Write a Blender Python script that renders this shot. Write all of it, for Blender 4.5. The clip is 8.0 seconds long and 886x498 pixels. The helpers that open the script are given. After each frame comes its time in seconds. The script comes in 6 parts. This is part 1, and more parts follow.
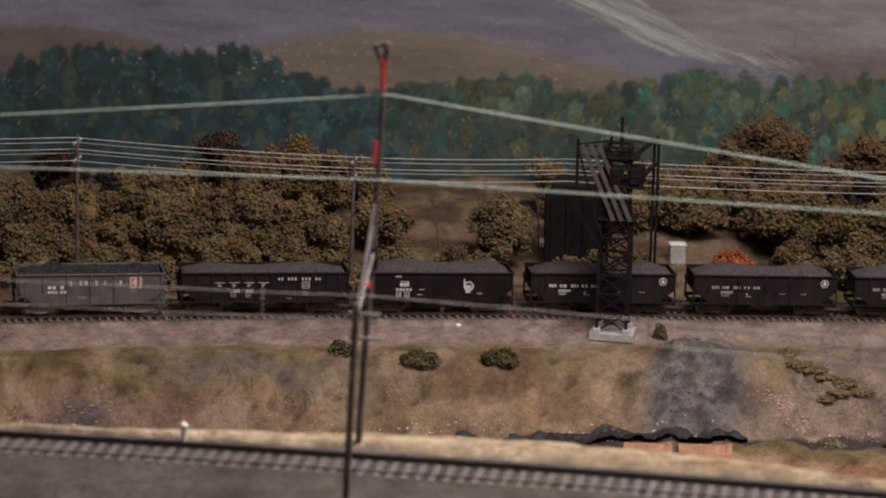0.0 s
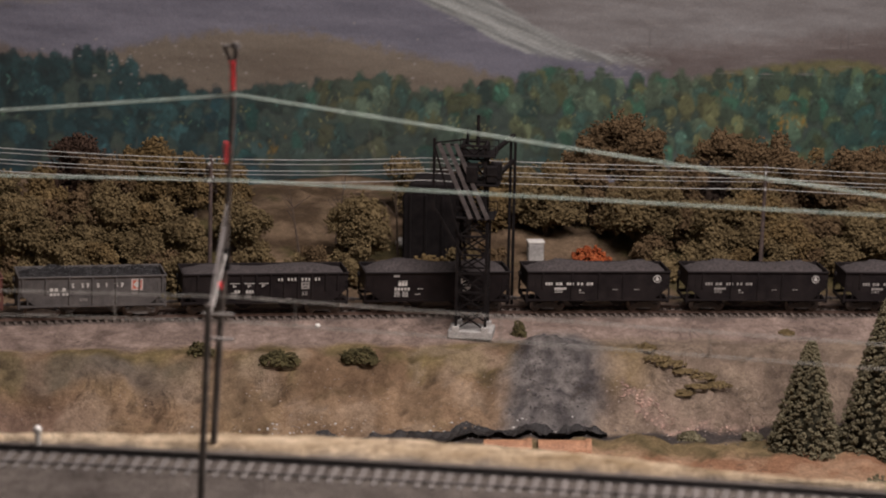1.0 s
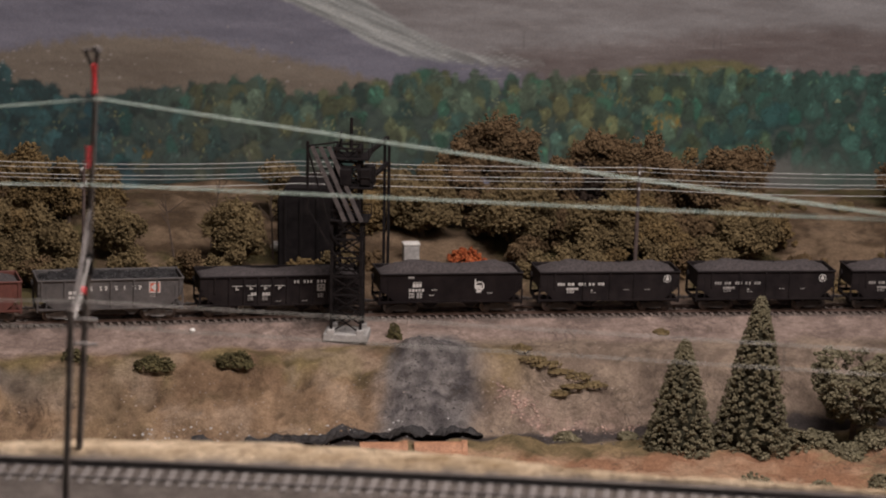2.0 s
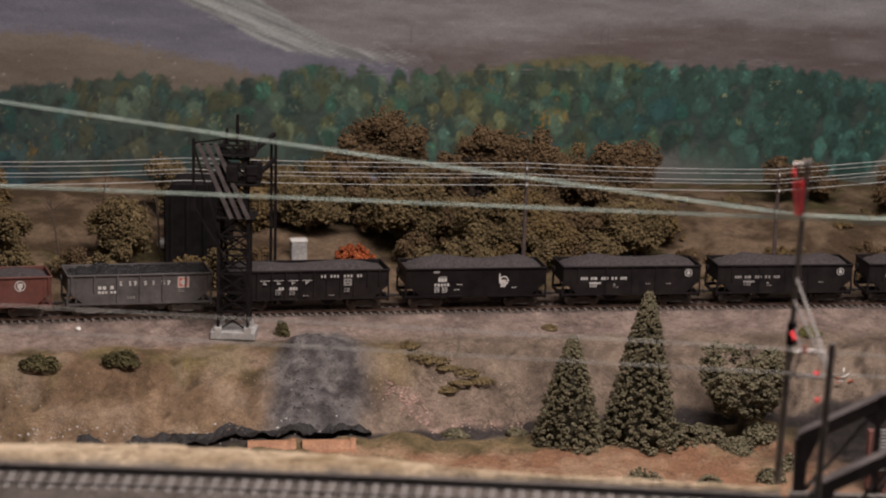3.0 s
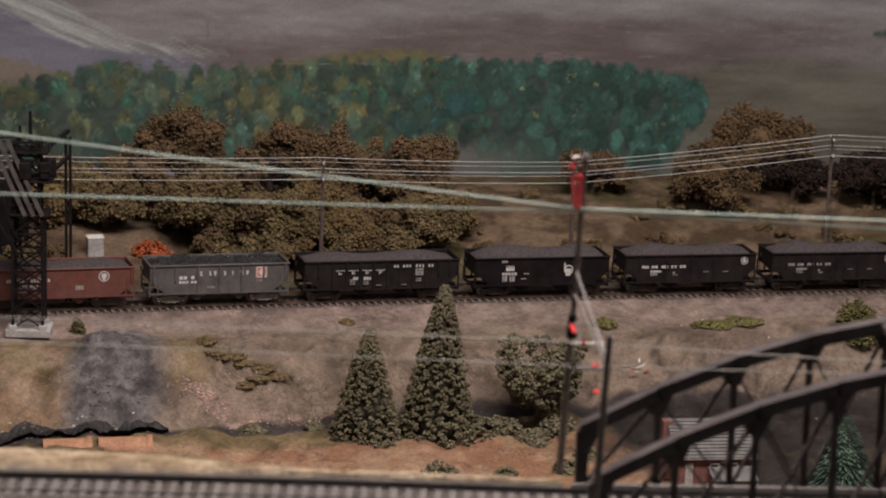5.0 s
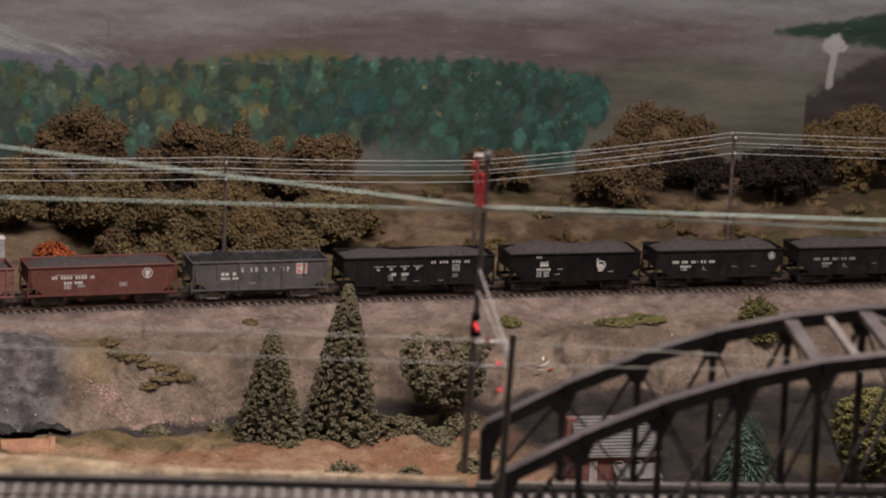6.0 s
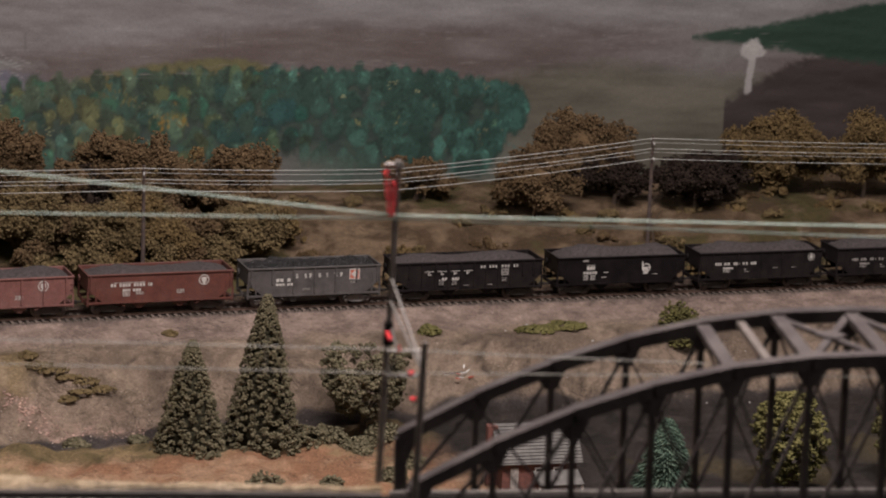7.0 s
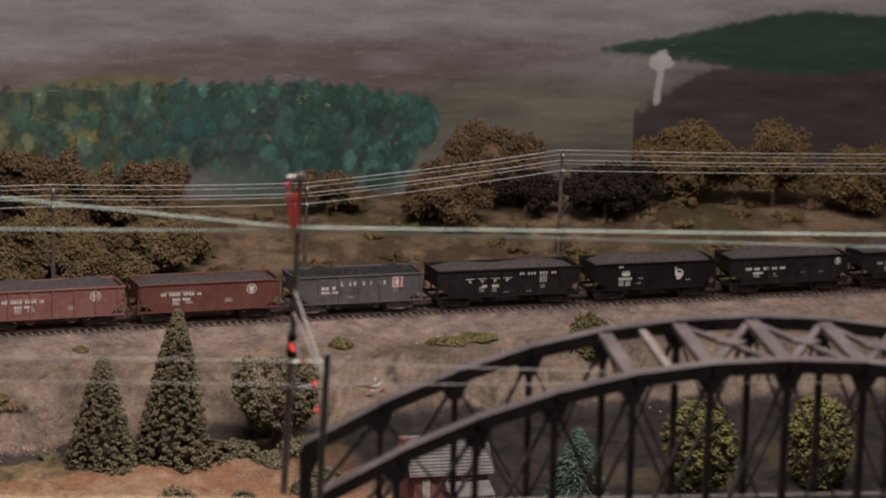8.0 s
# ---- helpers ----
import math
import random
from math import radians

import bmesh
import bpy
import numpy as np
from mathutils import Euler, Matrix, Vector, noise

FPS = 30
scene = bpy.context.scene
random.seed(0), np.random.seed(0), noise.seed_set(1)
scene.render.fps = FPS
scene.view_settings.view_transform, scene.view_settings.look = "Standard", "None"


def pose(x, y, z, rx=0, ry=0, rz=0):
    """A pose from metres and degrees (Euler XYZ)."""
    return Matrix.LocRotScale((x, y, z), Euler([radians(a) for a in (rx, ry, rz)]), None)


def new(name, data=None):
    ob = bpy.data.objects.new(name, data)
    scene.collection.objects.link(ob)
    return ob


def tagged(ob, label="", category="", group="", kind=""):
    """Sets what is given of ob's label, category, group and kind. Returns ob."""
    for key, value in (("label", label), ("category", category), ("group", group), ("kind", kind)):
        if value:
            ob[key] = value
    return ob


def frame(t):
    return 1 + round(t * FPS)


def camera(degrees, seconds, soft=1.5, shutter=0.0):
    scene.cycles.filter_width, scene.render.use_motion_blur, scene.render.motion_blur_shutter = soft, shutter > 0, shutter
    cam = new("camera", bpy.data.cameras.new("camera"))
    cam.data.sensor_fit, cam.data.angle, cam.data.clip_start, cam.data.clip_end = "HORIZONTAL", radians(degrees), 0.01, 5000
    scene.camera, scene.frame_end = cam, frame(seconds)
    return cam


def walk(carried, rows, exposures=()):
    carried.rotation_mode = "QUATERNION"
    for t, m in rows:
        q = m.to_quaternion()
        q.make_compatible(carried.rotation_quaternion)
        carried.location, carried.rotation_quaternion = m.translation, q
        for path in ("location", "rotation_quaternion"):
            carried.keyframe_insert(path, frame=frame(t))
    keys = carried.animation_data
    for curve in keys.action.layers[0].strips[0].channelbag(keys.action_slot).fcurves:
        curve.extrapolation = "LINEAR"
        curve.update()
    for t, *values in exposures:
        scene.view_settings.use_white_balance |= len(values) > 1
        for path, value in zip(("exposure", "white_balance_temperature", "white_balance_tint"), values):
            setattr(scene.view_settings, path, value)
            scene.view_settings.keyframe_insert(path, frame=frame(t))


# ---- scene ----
# ---------------- camera ----------------
cam = camera(17.82, 8.0, soft=2.0)
cam.data.dof.use_dof = True
cam.data.dof.focus_distance = 2.15
cam.data.dof.aperture_fstop = 22.0


def aim(x, y, z, yaw, pitch, roll):
    return pose(x, y, z, 0, 0, yaw) @ pose(0, 0, 0, 90 + pitch) @ pose(0, 0, 0, 0, 0, roll)


ROWS = [
    (0.0, -0.0168, -0.0048, 1.7926, 9.381, -13.815, 1.186),
    (0.5, -0.0130, -0.0072, 1.7932, 7.902, -13.795, 1.165),
    (1.0, -0.0103, -0.0068, 1.7924, 6.587, -13.748, 1.059),
    (1.5, -0.0059, -0.0071, 1.7922, 5.384, -13.685, 1.082),
    (2.0, -0.0001, -0.0056, 1.7920, 4.244, -13.644, 1.026),
    (3.5, 0.0044, 0.0039, 1.7938, 0.938, -13.777, 1.425),
    (4.0, 0.0104, 0.0015, 1.7949, 0.003, -13.788, 1.495),
    (4.5, 0.0174, -0.0003, 1.7950, -0.882, -13.789, 1.517),
    (6.0, 0.0181, 0.0020, 1.7941, -3.878, -13.741, 1.775),
    (6.5, 0.0205, 0.0017, 1.7948, -4.699, -13.673, 1.686),
    (7.0, 0.0257, 0.0038, 1.7939, -5.362, -13.533, 1.469),
    (7.5, 0.0310, 0.0020, 1.7932, -6.039, -13.346, 1.363),
    (8.0, 0.0325, -0.0029, 1.7939, -7.035, -13.197, 1.266),
]
walk(cam, [(r[0], aim(*r[1:])) for r in ROWS], exposures=[(0.0, 0.0), (8.0, 0.0)])

# ---------------- world and lamps ----------------
world = bpy.data.worlds.new("room_dark")
scene.world = world
world.use_nodes = True
world.node_tree.nodes["Background"].inputs[0].default_value = (0.008, 0.008, 0.008, 1)
world.node_tree.nodes["Background"].inputs[1].default_value = 1.0


def ceiling_lamp(x, y, watts, sx=1.2, sy=0.3, tone=(1.0, 0.89, 0.87)):
    lamp = bpy.data.lights.new("tube_light", "AREA")
    lamp.shape, lamp.size, lamp.size_y, lamp.energy, lamp.color = "RECTANGLE", sx, sy, watts, tone
    ob = new("tube_light", lamp)
    ob.matrix_world = pose(x, y, 2.485)
    return ob


ceiling_lamp(0.36, 1.35, 50.5)
ceiling_lamp(0.1, -1.0, 10.0)

# ---------------- materials ----------------


def nodes_of(name):
    m = bpy.data.materials.new(name)
    m.use_nodes = True
    nt = m.node_tree
    return m, nt, nt.nodes["Principled BSDF"]


def noise_node(nt, scale, detail=4.0, rough=0.6):
    n = nt.nodes.new("ShaderNodeTexNoise")
    n.inputs["Scale"].default_value = scale
    n.inputs["Detail"].default_value = detail
    n.inputs["Roughness"].default_value = rough
    c = nt.nodes.new("ShaderNodeTexCoord")
    nt.links.new(c.outputs["Object"], n.inputs["Vector"])
    return n


def ramp_between(nt, fac, lo, hi, p0=0.35, p1=0.65):
    r = nt.nodes.new("ShaderNodeValToRGB")
    r.color_ramp.elements[0].position, r.color_ramp.elements[1].position = p0, p1
    r.color_ramp.elements[0].color = (*lo, 1)
    r.color_ramp.elements[1].color = (*hi, 1)
    nt.links.new(fac, r.inputs[0])
    return r.outputs[0]


def mixed(nt, fac, a, b, mode="MIX"):
    m = nt.nodes.new("ShaderNodeMix")
    m.data_type, m.blend_type = "RGBA", mode
    if isinstance(fac, float):
        m.inputs[0].default_value = fac
    else:
        nt.links.new(fac, m.inputs[0])
    for sock, val in ((m.inputs[6], a), (m.inputs[7], b)):
        if isinstance(val, tuple):
            sock.default_value = (*val, 1)
        else:
            nt.links.new(val, sock)
    return m.outputs[2]


def bumped(nt, bsdf, height, strength, distance):
    b = nt.nodes.new("ShaderNodeBump")
    b.inputs["Strength"].default_value = strength
    b.inputs["Distance"].default_value = distance
    nt.links.new(height, b.inputs["Height"])
    nt.links.new(b.outputs[0], bsdf.inputs["Normal"])


def surface(name, lo, hi, rough=0.7, metal=0.0, fine=900.0, coarse=90.0, bump=0.3, depth=0.0004, spread=0.0, dust=None, island=0.0, spec=0.5):
    """Two scales of variation between lo and hi, fine relief, optional dust and per-piece spread."""
    m, nt, bsdf = nodes_of(name)
    a, b = noise_node(nt, coarse, 5), noise_node(nt, fine, 4)
    col = ramp_between(nt, a.outputs["Fac"], lo, hi)
    grain = ramp_between(nt, b.outputs["Fac"], (0.72, 0.72, 0.72), (1.2, 1.2, 1.2), 0.3, 0.7)
    col = mixed(nt, 1.0, col, grain, "MULTIPLY")
    if dust:
        n3 = noise_node(nt, coarse * 0.45, 6, 0.7)
        mask = ramp_between(nt, n3.outputs["Fac"], (0, 0, 0), (0.6, 0.6, 0.6), 0.45, 0.75)
        col = mixed(nt, mask, col, dust)
    if spread or island:
        src = nt.nodes.new("ShaderNodeObjectInfo").outputs["Random"] if spread else nt.nodes.new("ShaderNodeNewGeometry").outputs["Random Per Island"]
        k = spread or island
        tone = ramp_between(nt, src, (1 - k,) * 3, (1 + k,) * 3, 0.0, 1.0)
        col = mixed(nt, 1.0, col, tone, "MULTIPLY")
    nt.links.new(col, bsdf.inputs["Base Color"])
    bsdf.inputs["Roughness"].default_value = rough
    bsdf.inputs["Metallic"].default_value = metal
    bsdf.inputs["Specular IOR Level"].default_value = spec
    bumped(nt, bsdf, b.outputs["Fac"], bump, depth)
    return m


def foliage(name, cols, island=0.35):
    """Foam or moss: each clump takes its own tone between the given ones."""
    m, nt, bsdf = nodes_of(name)
    geo = nt.nodes.new("ShaderNodeNewGeometry")
    r = nt.nodes.new("ShaderNodeValToRGB")
    while len(r.color_ramp.elements) < len(cols):
        r.color_ramp.elements.new(0.5)
    for i, c in enumerate(cols):
        r.color_ramp.elements[i].position = i / max(1, len(cols) - 1)
        r.color_ramp.elements[i].color = (*c, 1)
    nt.links.new(geo.outputs["Random Per Island"], r.inputs[0])
    n = noise_node(nt, 700, 5, 0.7)
    tone = ramp_between(nt, n.outputs["Fac"], (0.6, 0.6, 0.6), (1.3, 1.3, 1.3), 0.3, 0.7)
    col = mixed(nt, 1.0, r.outputs[0], tone, "MULTIPLY")
    big = noise_node(nt, 45, 3)
    tone2 = ramp_between(nt, big.outputs["Fac"], (0.7, 0.7, 0.7), (1.2, 1.2, 1.2), 0.35, 0.65)
    col = mixed(nt, 1.0, col, tone2, "MULTIPLY")
    nt.links.new(col, bsdf.inputs["Base Color"])
    bsdf.inputs["Roughness"].default_value = 0.95
    bsdf.inputs["Specular IOR Level"].default_value = 0.1
    bumped(nt, bsdf, n.outputs["Fac"], 0.9, 0.0012)
    return m


def plain_paint(name, col, rough=0.6, emit=0.0):
    return surface(name, tuple(c * 0.85 for c in col), tuple(min(1, c * 1.1) for c in col), rough, 0, 1500, 300, 0.15, 0.0001)


def covered(name, chips=0.5, seams=0.7):
    """Scenery ground: the cover's colour comes from the sheet's own colour layer, with grit and stones on it."""
    m, nt, bsdf = nodes_of(name)
    att = nt.nodes.new("ShaderNodeVertexColor")
    att.layer_name = "cover"
    f, g, st = noise_node(nt, 1300, 5, 0.75), noise_node(nt, 150, 7, 0.72), noise_node(nt, 2600, 2, 0.5)
    t1 = ramp_between(nt, f.outputs["Fac"], (0.72, 0.71, 0.70), (1.25, 1.25, 1.25), 0.3, 0.7)
    t2 = ramp_between(nt, g.outputs["Fac"], (0.74, 0.73, 0.72), (1.25, 1.25, 1.25), 0.32, 0.68)
    col = mixed(nt, 1.0, mixed(nt, 1.0, att.outputs["Color"], t1, "MULTIPLY"), t2, "MULTIPLY")
    m2 = noise_node(nt, 420, 6, 0.7)
    col = mixed(nt, 1.0, col, ramp_between(nt, m2.outputs["Fac"], (0.78, 0.77, 0.76), (1.26, 1.26, 1.26), 0.3, 0.7), "MULTIPLY")
    crack = noise_node(nt, 27, 8, 0.66)
    crack.inputs["Distortion"].default_value = 0.7
    patch = noise_node(nt, 13, 3)
    seam = ramp_between(nt, crack.outputs["Fac"], (0, 0, 0), (0, 0, 0), 0.482, 0.518)
    ramp = seam.node.color_ramp
    ramp.elements.new(0.5).color = (seams, seams, seams, 1)
    where = ramp_between(nt, patch.outputs["Fac"], (0, 0, 0), (1, 1, 1), 0.45, 0.6)
    col = mixed(nt, mixed(nt, 1.0, seam, where, "MULTIPLY"), col, (0.055, 0.042, 0.034))
    chip = ramp_between(nt, st.outputs["Fac"], (0, 0, 0), (chips, chips, chips), 0.66, 0.74)
    col = mixed(nt, chip, col, (0.45, 0.38, 0.32))
    nt.links.new(col, bsdf.inputs["Base Color"])
    bsdf.inputs["Roughness"].default_value = 0.95
    bsdf.inputs["Specular IOR Level"].default_value = 0.15
    add = nt.nodes.new("ShaderNodeMath")
    add.operation = "ADD"
    nt.links.new(f.outputs["Fac"], add.inputs[0])
    nt.links.new(g.outputs["Fac"], add.inputs[1])
    more = nt.nodes.new("ShaderNodeMath")
    more.operation = "ADD"
    nt.links.new(add.outputs[0], more.inputs[0])
    nt.links.new(m2.outputs["Fac"], more.inputs[1])
    bumped(nt, bsdf, more.outputs[0], 1.0, 0.0030)
    return m


M_GROUND = covered("scenery_ground", 0.12)
M_SHOULDER = covered("plaster_shoulder", 0.12)
M_TIE = surface("tie_brown", (0.075, 0.058, 0.048), (0.14, 0.11, 0.092), 0.85, 0, 900, 200, 0.4, 0.0003, spread=0.3)
M_TIE_GREY = surface("tie_grey", (0.066, 0.058, 0.053), (0.092, 0.081, 0.074), 0.95, 0, 900, 200, 0.4, 0.0003, spread=0.12)
M_RAIL = surface("rail_rust", (0.10, 0.065, 0.05), (0.17, 0.12, 0.10), 0.5, 0.6, 900, 150, 0.2, 0.0002)
M_RAIL_DARK = surface("rail_dark", (0.015, 0.013, 0.012), (0.035, 0.03, 0.028), 0.6, 0.3, 900, 150, 0.2, 0.0002)
M_RAIL_GREY = surface("rail_grey", (0.15, 0.135, 0.12), (0.22, 0.2, 0.18), 0.5, 0.3, 900, 150, 0.2, 0.0002)
M_BLACK = surface("car_black", (0.0055, 0.0042, 0.0048), (0.0095, 0.0074, 0.008), 0.45, 0, 1100, 120, 0.15, 0.0002, dust=(0.016, 0.012, 0.012), spec=0.16)
M_BLACK_DULL = surface("car_black_worn", (0.0075, 0.0058, 0.0062), (0.0135, 0.0105, 0.0108), 0.65, 0, 1100, 110, 0.15, 0.0002, dust=(0.023, 0.018, 0.017), spec=0.12)
M_RED = surface("car_oxide_red", (0.075, 0.022, 0.016), (0.105, 0.032, 0.023), 0.6, 0, 1100, 120, 0.15, 0.0002, dust=(0.10, 0.05, 0.04))
M_PINKRED = surface("car_faded_red", (0.12, 0.045, 0.04), (0.17, 0.07, 0.06), 0.65, 0, 1100, 120, 0.15, 0.0002, dust=(0.15, 0.09, 0.08))
M_GREY = surface("car_grey", (0.050, 0.046, 0.045), (0.080, 0.074, 0.072), 0.6, 0, 1100, 120, 0.15, 0.0002, dust=(0.11, 0.098, 0.09), spec=0.3)
M_TRUCK = surface("truck_black", (0.018, 0.015, 0.014), (0.045, 0.037, 0.034), 0.38, 0.1, 1300, 300, 0.2, 0.0002, spec=0.5)
M_TRUCK_GREY = surface("truck_grey", (0.15, 0.14, 0.135), (0.24, 0.225, 0.21), 0.6, 0.1, 1300, 300, 0.2, 0.0002)
M_WHEEL = surface("wheel_steel", (0.06, 0.05, 0.045), (0.12, 0.10, 0.09), 0.4, 0.8, 1300, 300, 0.1, 0.0001)
M_COAL = surface("coal_load", (0.030, 0.0245, 0.025), (0.078, 0.065, 0.064), 0.85, 0, 1500, 420, 1.0, 0.0014)
M_COAL_SHINY = surface("coal_glossy", (0.006, 0.006, 0.007), (0.022, 0.021, 0.022), 0.34, 0, 1300, 500, 1.0, 0.0016)
M_LETTER = surface("lettering_white", (0.34, 0.325, 0.30), (0.5, 0.48, 0.45), 0.7, 0, 1800, 500, 0.05, 0.0001)
M_LETTER_DIM = surface("lettering_dim", (0.16, 0.15, 0.14), (0.30, 0.28, 0.26), 0.7, 0, 1800, 500, 0.05, 0.0001)
M_EMBLEM_RED = surface("emblem_red", (0.35, 0.07, 0.04), (0.45, 0.11, 0.07), 0.7, 0, 1800, 500, 0.05, 0.0001)
M_STEEL = surface("bridge_steel", (0.029, 0.023, 0.023), (0.056, 0.046, 0.044), 0.5, 0.15, 700, 90, 0.25, 0.0003, dust=(0.10, 0.088, 0.082), spec=0.35)
M_CRANE = surface("tower_black", (0.0045, 0.0036, 0.0039), (0.011, 0.009, 0.009), 0.7, 0.0, 900, 150, 0.2, 0.0002, spec=0.12)
M_CRANE_GREY = surface("tower_grey", (0.04, 0.035, 0.035), (0.08, 0.07, 0.068), 0.6, 0.1, 900, 150, 0.2, 0.0002)
M_CONCRETE = surface("pad_concrete", (0.24, 0.23, 0.22), (0.34, 0.33, 0.31), 0.85, 0, 700, 120, 0.3, 0.0003)
M_POLE = surface("pole_wood", (0.045, 0.032, 0.028), (0.09, 0.062, 0.052), 0.85, 0, 900, 200, 0.4, 0.0003)
M_MAST = surface("mast_brass", (0.10, 0.085, 0.075), (0.20, 0.175, 0.155), 0.5, 0.4, 900, 160, 0.2, 0.0002, dust=(0.05, 0.04, 0.035))
M_DULL = surface("mast_dull", (0.05, 0.042, 0.038), (0.10, 0.088, 0.08), 0.75, 0.1, 900, 160, 0.2, 0.0002)
M_ARM = surface("arm_metal", (0.13, 0.12, 0.11), (0.22, 0.205, 0.19), 0.45, 0.5, 900, 200, 0.15, 0.0001)
M_WIRE = surface("wire_pale", (0.36, 0.45, 0.385), (0.50, 0.59, 0.52), 0.4, 0.2, 900, 60, 0.1, 0.0001)
M_WIRE_THIN = surface("thread_white", (0.45, 0.46, 0.44), (0.62, 0.63, 0.60), 0.7, 0, 900, 60, 0.1, 0.0001)
M_WIRE_LOW = surface("wire_dull", (0.26, 0.25, 0.22), (0.38, 0.365, 0.33), 0.5, 0.3, 900, 60, 0.1, 0.0001)
M_INSULATOR = surface("insulator_red", (0.75, 0.035, 0.05), (0.95, 0.07, 0.08), 0.3, 0, 900, 300, 0.05, 0.0001)
M_ROOF = surface("roof_grey", (0.07, 0.066, 0.062), (0.115, 0.108, 0.10), 0.8, 0, 900, 120, 0.3, 0.0002, spread=0.12)
M_BRICK = surface("wall_brick_red", (0.085, 0.034, 0.028), (0.14, 0.056, 0.043), 0.85, 0, 1500, 300, 0.4, 0.0003)
M_WHITE = plain_paint("trim_white", (0.62, 0.6, 0.56))
M_TERRACOTTA = surface("terracotta", (0.22, 0.105, 0.055), (0.34, 0.175, 0.095), 0.75, 0, 700, 90, 0.25, 0.0003)
M_TRUNK = surface("twig_brown", (0.05, 0.034, 0.024), (0.10, 0.07, 0.05), 0.9, 0, 900, 200, 0.4, 0.0004)
M_WALL = surface("room_wall", (0.30, 0.29, 0.28), (0.36, 0.35, 0.34), 0.9, 0, 60, 3, 0.1, 0.001)
M_FLOOR = surface("room_floor", (0.14, 0.13, 0.12), (0.2, 0.19, 0.18), 0.8, 0, 50, 3, 0.1, 0.001)
M_CEIL = surface("room_ceiling", (0.5, 0.5, 0.49), (0.58, 0.58, 0.57), 0.95, 0, 60, 3, 0.1, 0.001)
M_TABLE = surface("fascia_wood", (0.06, 0.045, 0.035), (0.10, 0.075, 0.06), 0.7, 0, 80, 9, 0.2, 0.0005)
F_TAN = foliage("foam_tan", [(0.132, 0.0912, 0.0432), (0.162, 0.1128, 0.0528), (0.1944, 0.1368, 0.0636)])
F_BROWN = foliage("foam_brown", [(0.1098, 0.0728, 0.0392), (0.1366, 0.0918, 0.0504), (0.1658, 0.1142, 0.0638)])
F_OLIVE = foliage("foam_olive", [(0.1281, 0.0952, 0.0488), (0.161, 0.1196, 0.061), (0.1952, 0.1464, 0.0756)])
# brown foam with the wood's shade mixed into its base colour
F_SHADED = foliage("foam_shaded", [(0.024, 0.017, 0.014), (0.034, 0.024, 0.019), (0.045, 0.032, 0.024)])
F_RUST = foliage("foam_rust", [(0.055, 0.034, 0.026), (0.07, 0.044, 0.032), (0.085, 0.054, 0.038)])
F_RED = foliage("foam_red", [(0.22, 0.05, 0.02), (0.33, 0.085, 0.03), (0.40, 0.12, 0.05)])
F_PINE = foliage("foam_grey_green", [(0.098, 0.086, 0.052), (0.125, 0.110, 0.068), (0.160, 0.143, 0.094)])
# darkened foam: the shade between conifer tufts put into its colour
F_GAP_SHADE = foliage("foam_gap_shade", [(0.03, 0.028, 0.018), (0.045, 0.042, 0.027)])
F_BUSH = foliage("foam_moss", [(0.05, 0.044, 0.022), (0.085, 0.074, 0.036), (0.12, 0.104, 0.05)])
F_SPRUCE = foliage("spruce_blue", [(0.03, 0.052, 0.038), (0.06, 0.09, 0.066), (0.10, 0.14, 0.105)])
F_YELLOW = foliage("foam_yellow_green", [(0.0935, 0.0858, 0.033), (0.1265, 0.1155, 0.044), (0.154, 0.143, 0.0605)])


# ---------------- mesh helpers ----------------
def part(name, bm, material, parent=None, label="", smooth=False):
    me = bpy.data.meshes.new(name)
    bm.to_mesh(me)
    bm.free()
    me.materials.append(material)
    if smooth:
        me.polygons.foreach_set("use_smooth", [True] * len(me.polygons))
    ob = new(name, me)
    if parent:
        ob.parent = parent
    if label:
        ob["label"] = label
    return ob


def mesh_from(name, verts, faces, material, parent=None, label="", smooth=False):
    me = bpy.data.meshes.new(name)
    me.from_pydata([tuple(v) for v in verts], [], [tuple(f) for f in faces])
    me.materials.append(material)
    if smooth:
        me.polygons.foreach_set("use_smooth", [True] * len(me.polygons))
    me.update()
    ob = new(name, me)
    if parent:
        ob.parent = parent
    if label:
        ob["label"] = label
    return ob


def box(bm, c, s, m=None, bevel=0.0):
    t = Matrix.Translation(c) @ (m or Matrix()) @ Matrix.Diagonal((*s, 1))
    r = bmesh.ops.create_cube(bm, size=1.0, matrix=t)
    if bevel:
        edges = list({e for v in r["verts"] for e in v.link_edges})
        bmesh.ops.bevel(bm, geom=edges, offset=bevel, segments=1, affect="EDGES")


def beam(bm, a, b, w, h, up=(0, 0, 1)):
    """A square bar from a to b."""
    a, b = Vector(a), Vector(b)
    d = b - a
    z = d.normalized()
    x = z.cross(Vector(up))
    if x.length < 1e-4:
        x = z.cross(Vector((0, 1, 0)))
    x.normalize()
    y = x.cross(z)
    rot = Matrix((x, y, z)).transposed().to_4x4()
    bmesh.ops.create_cube(bm, size=1.0, matrix=Matrix.Translation((a + b) / 2) @ rot @ Matrix.Diagonal((w, h, d.length, 1)))


def rod(bm, a, b, r0, r1=None, n=8):
    a, b = Vector(a), Vector(b)
    d = b - a
    rot = d.to_track_quat("Z", "Y").to_matrix().to_4x4()
    bmesh.ops.create_cone(bm, cap_ends=True, segments=n, radius1=r0, radius2=r0 if r1 is None else r1, depth=d.length, matrix=Matrix.Translation((a + b) / 2) @ rot)


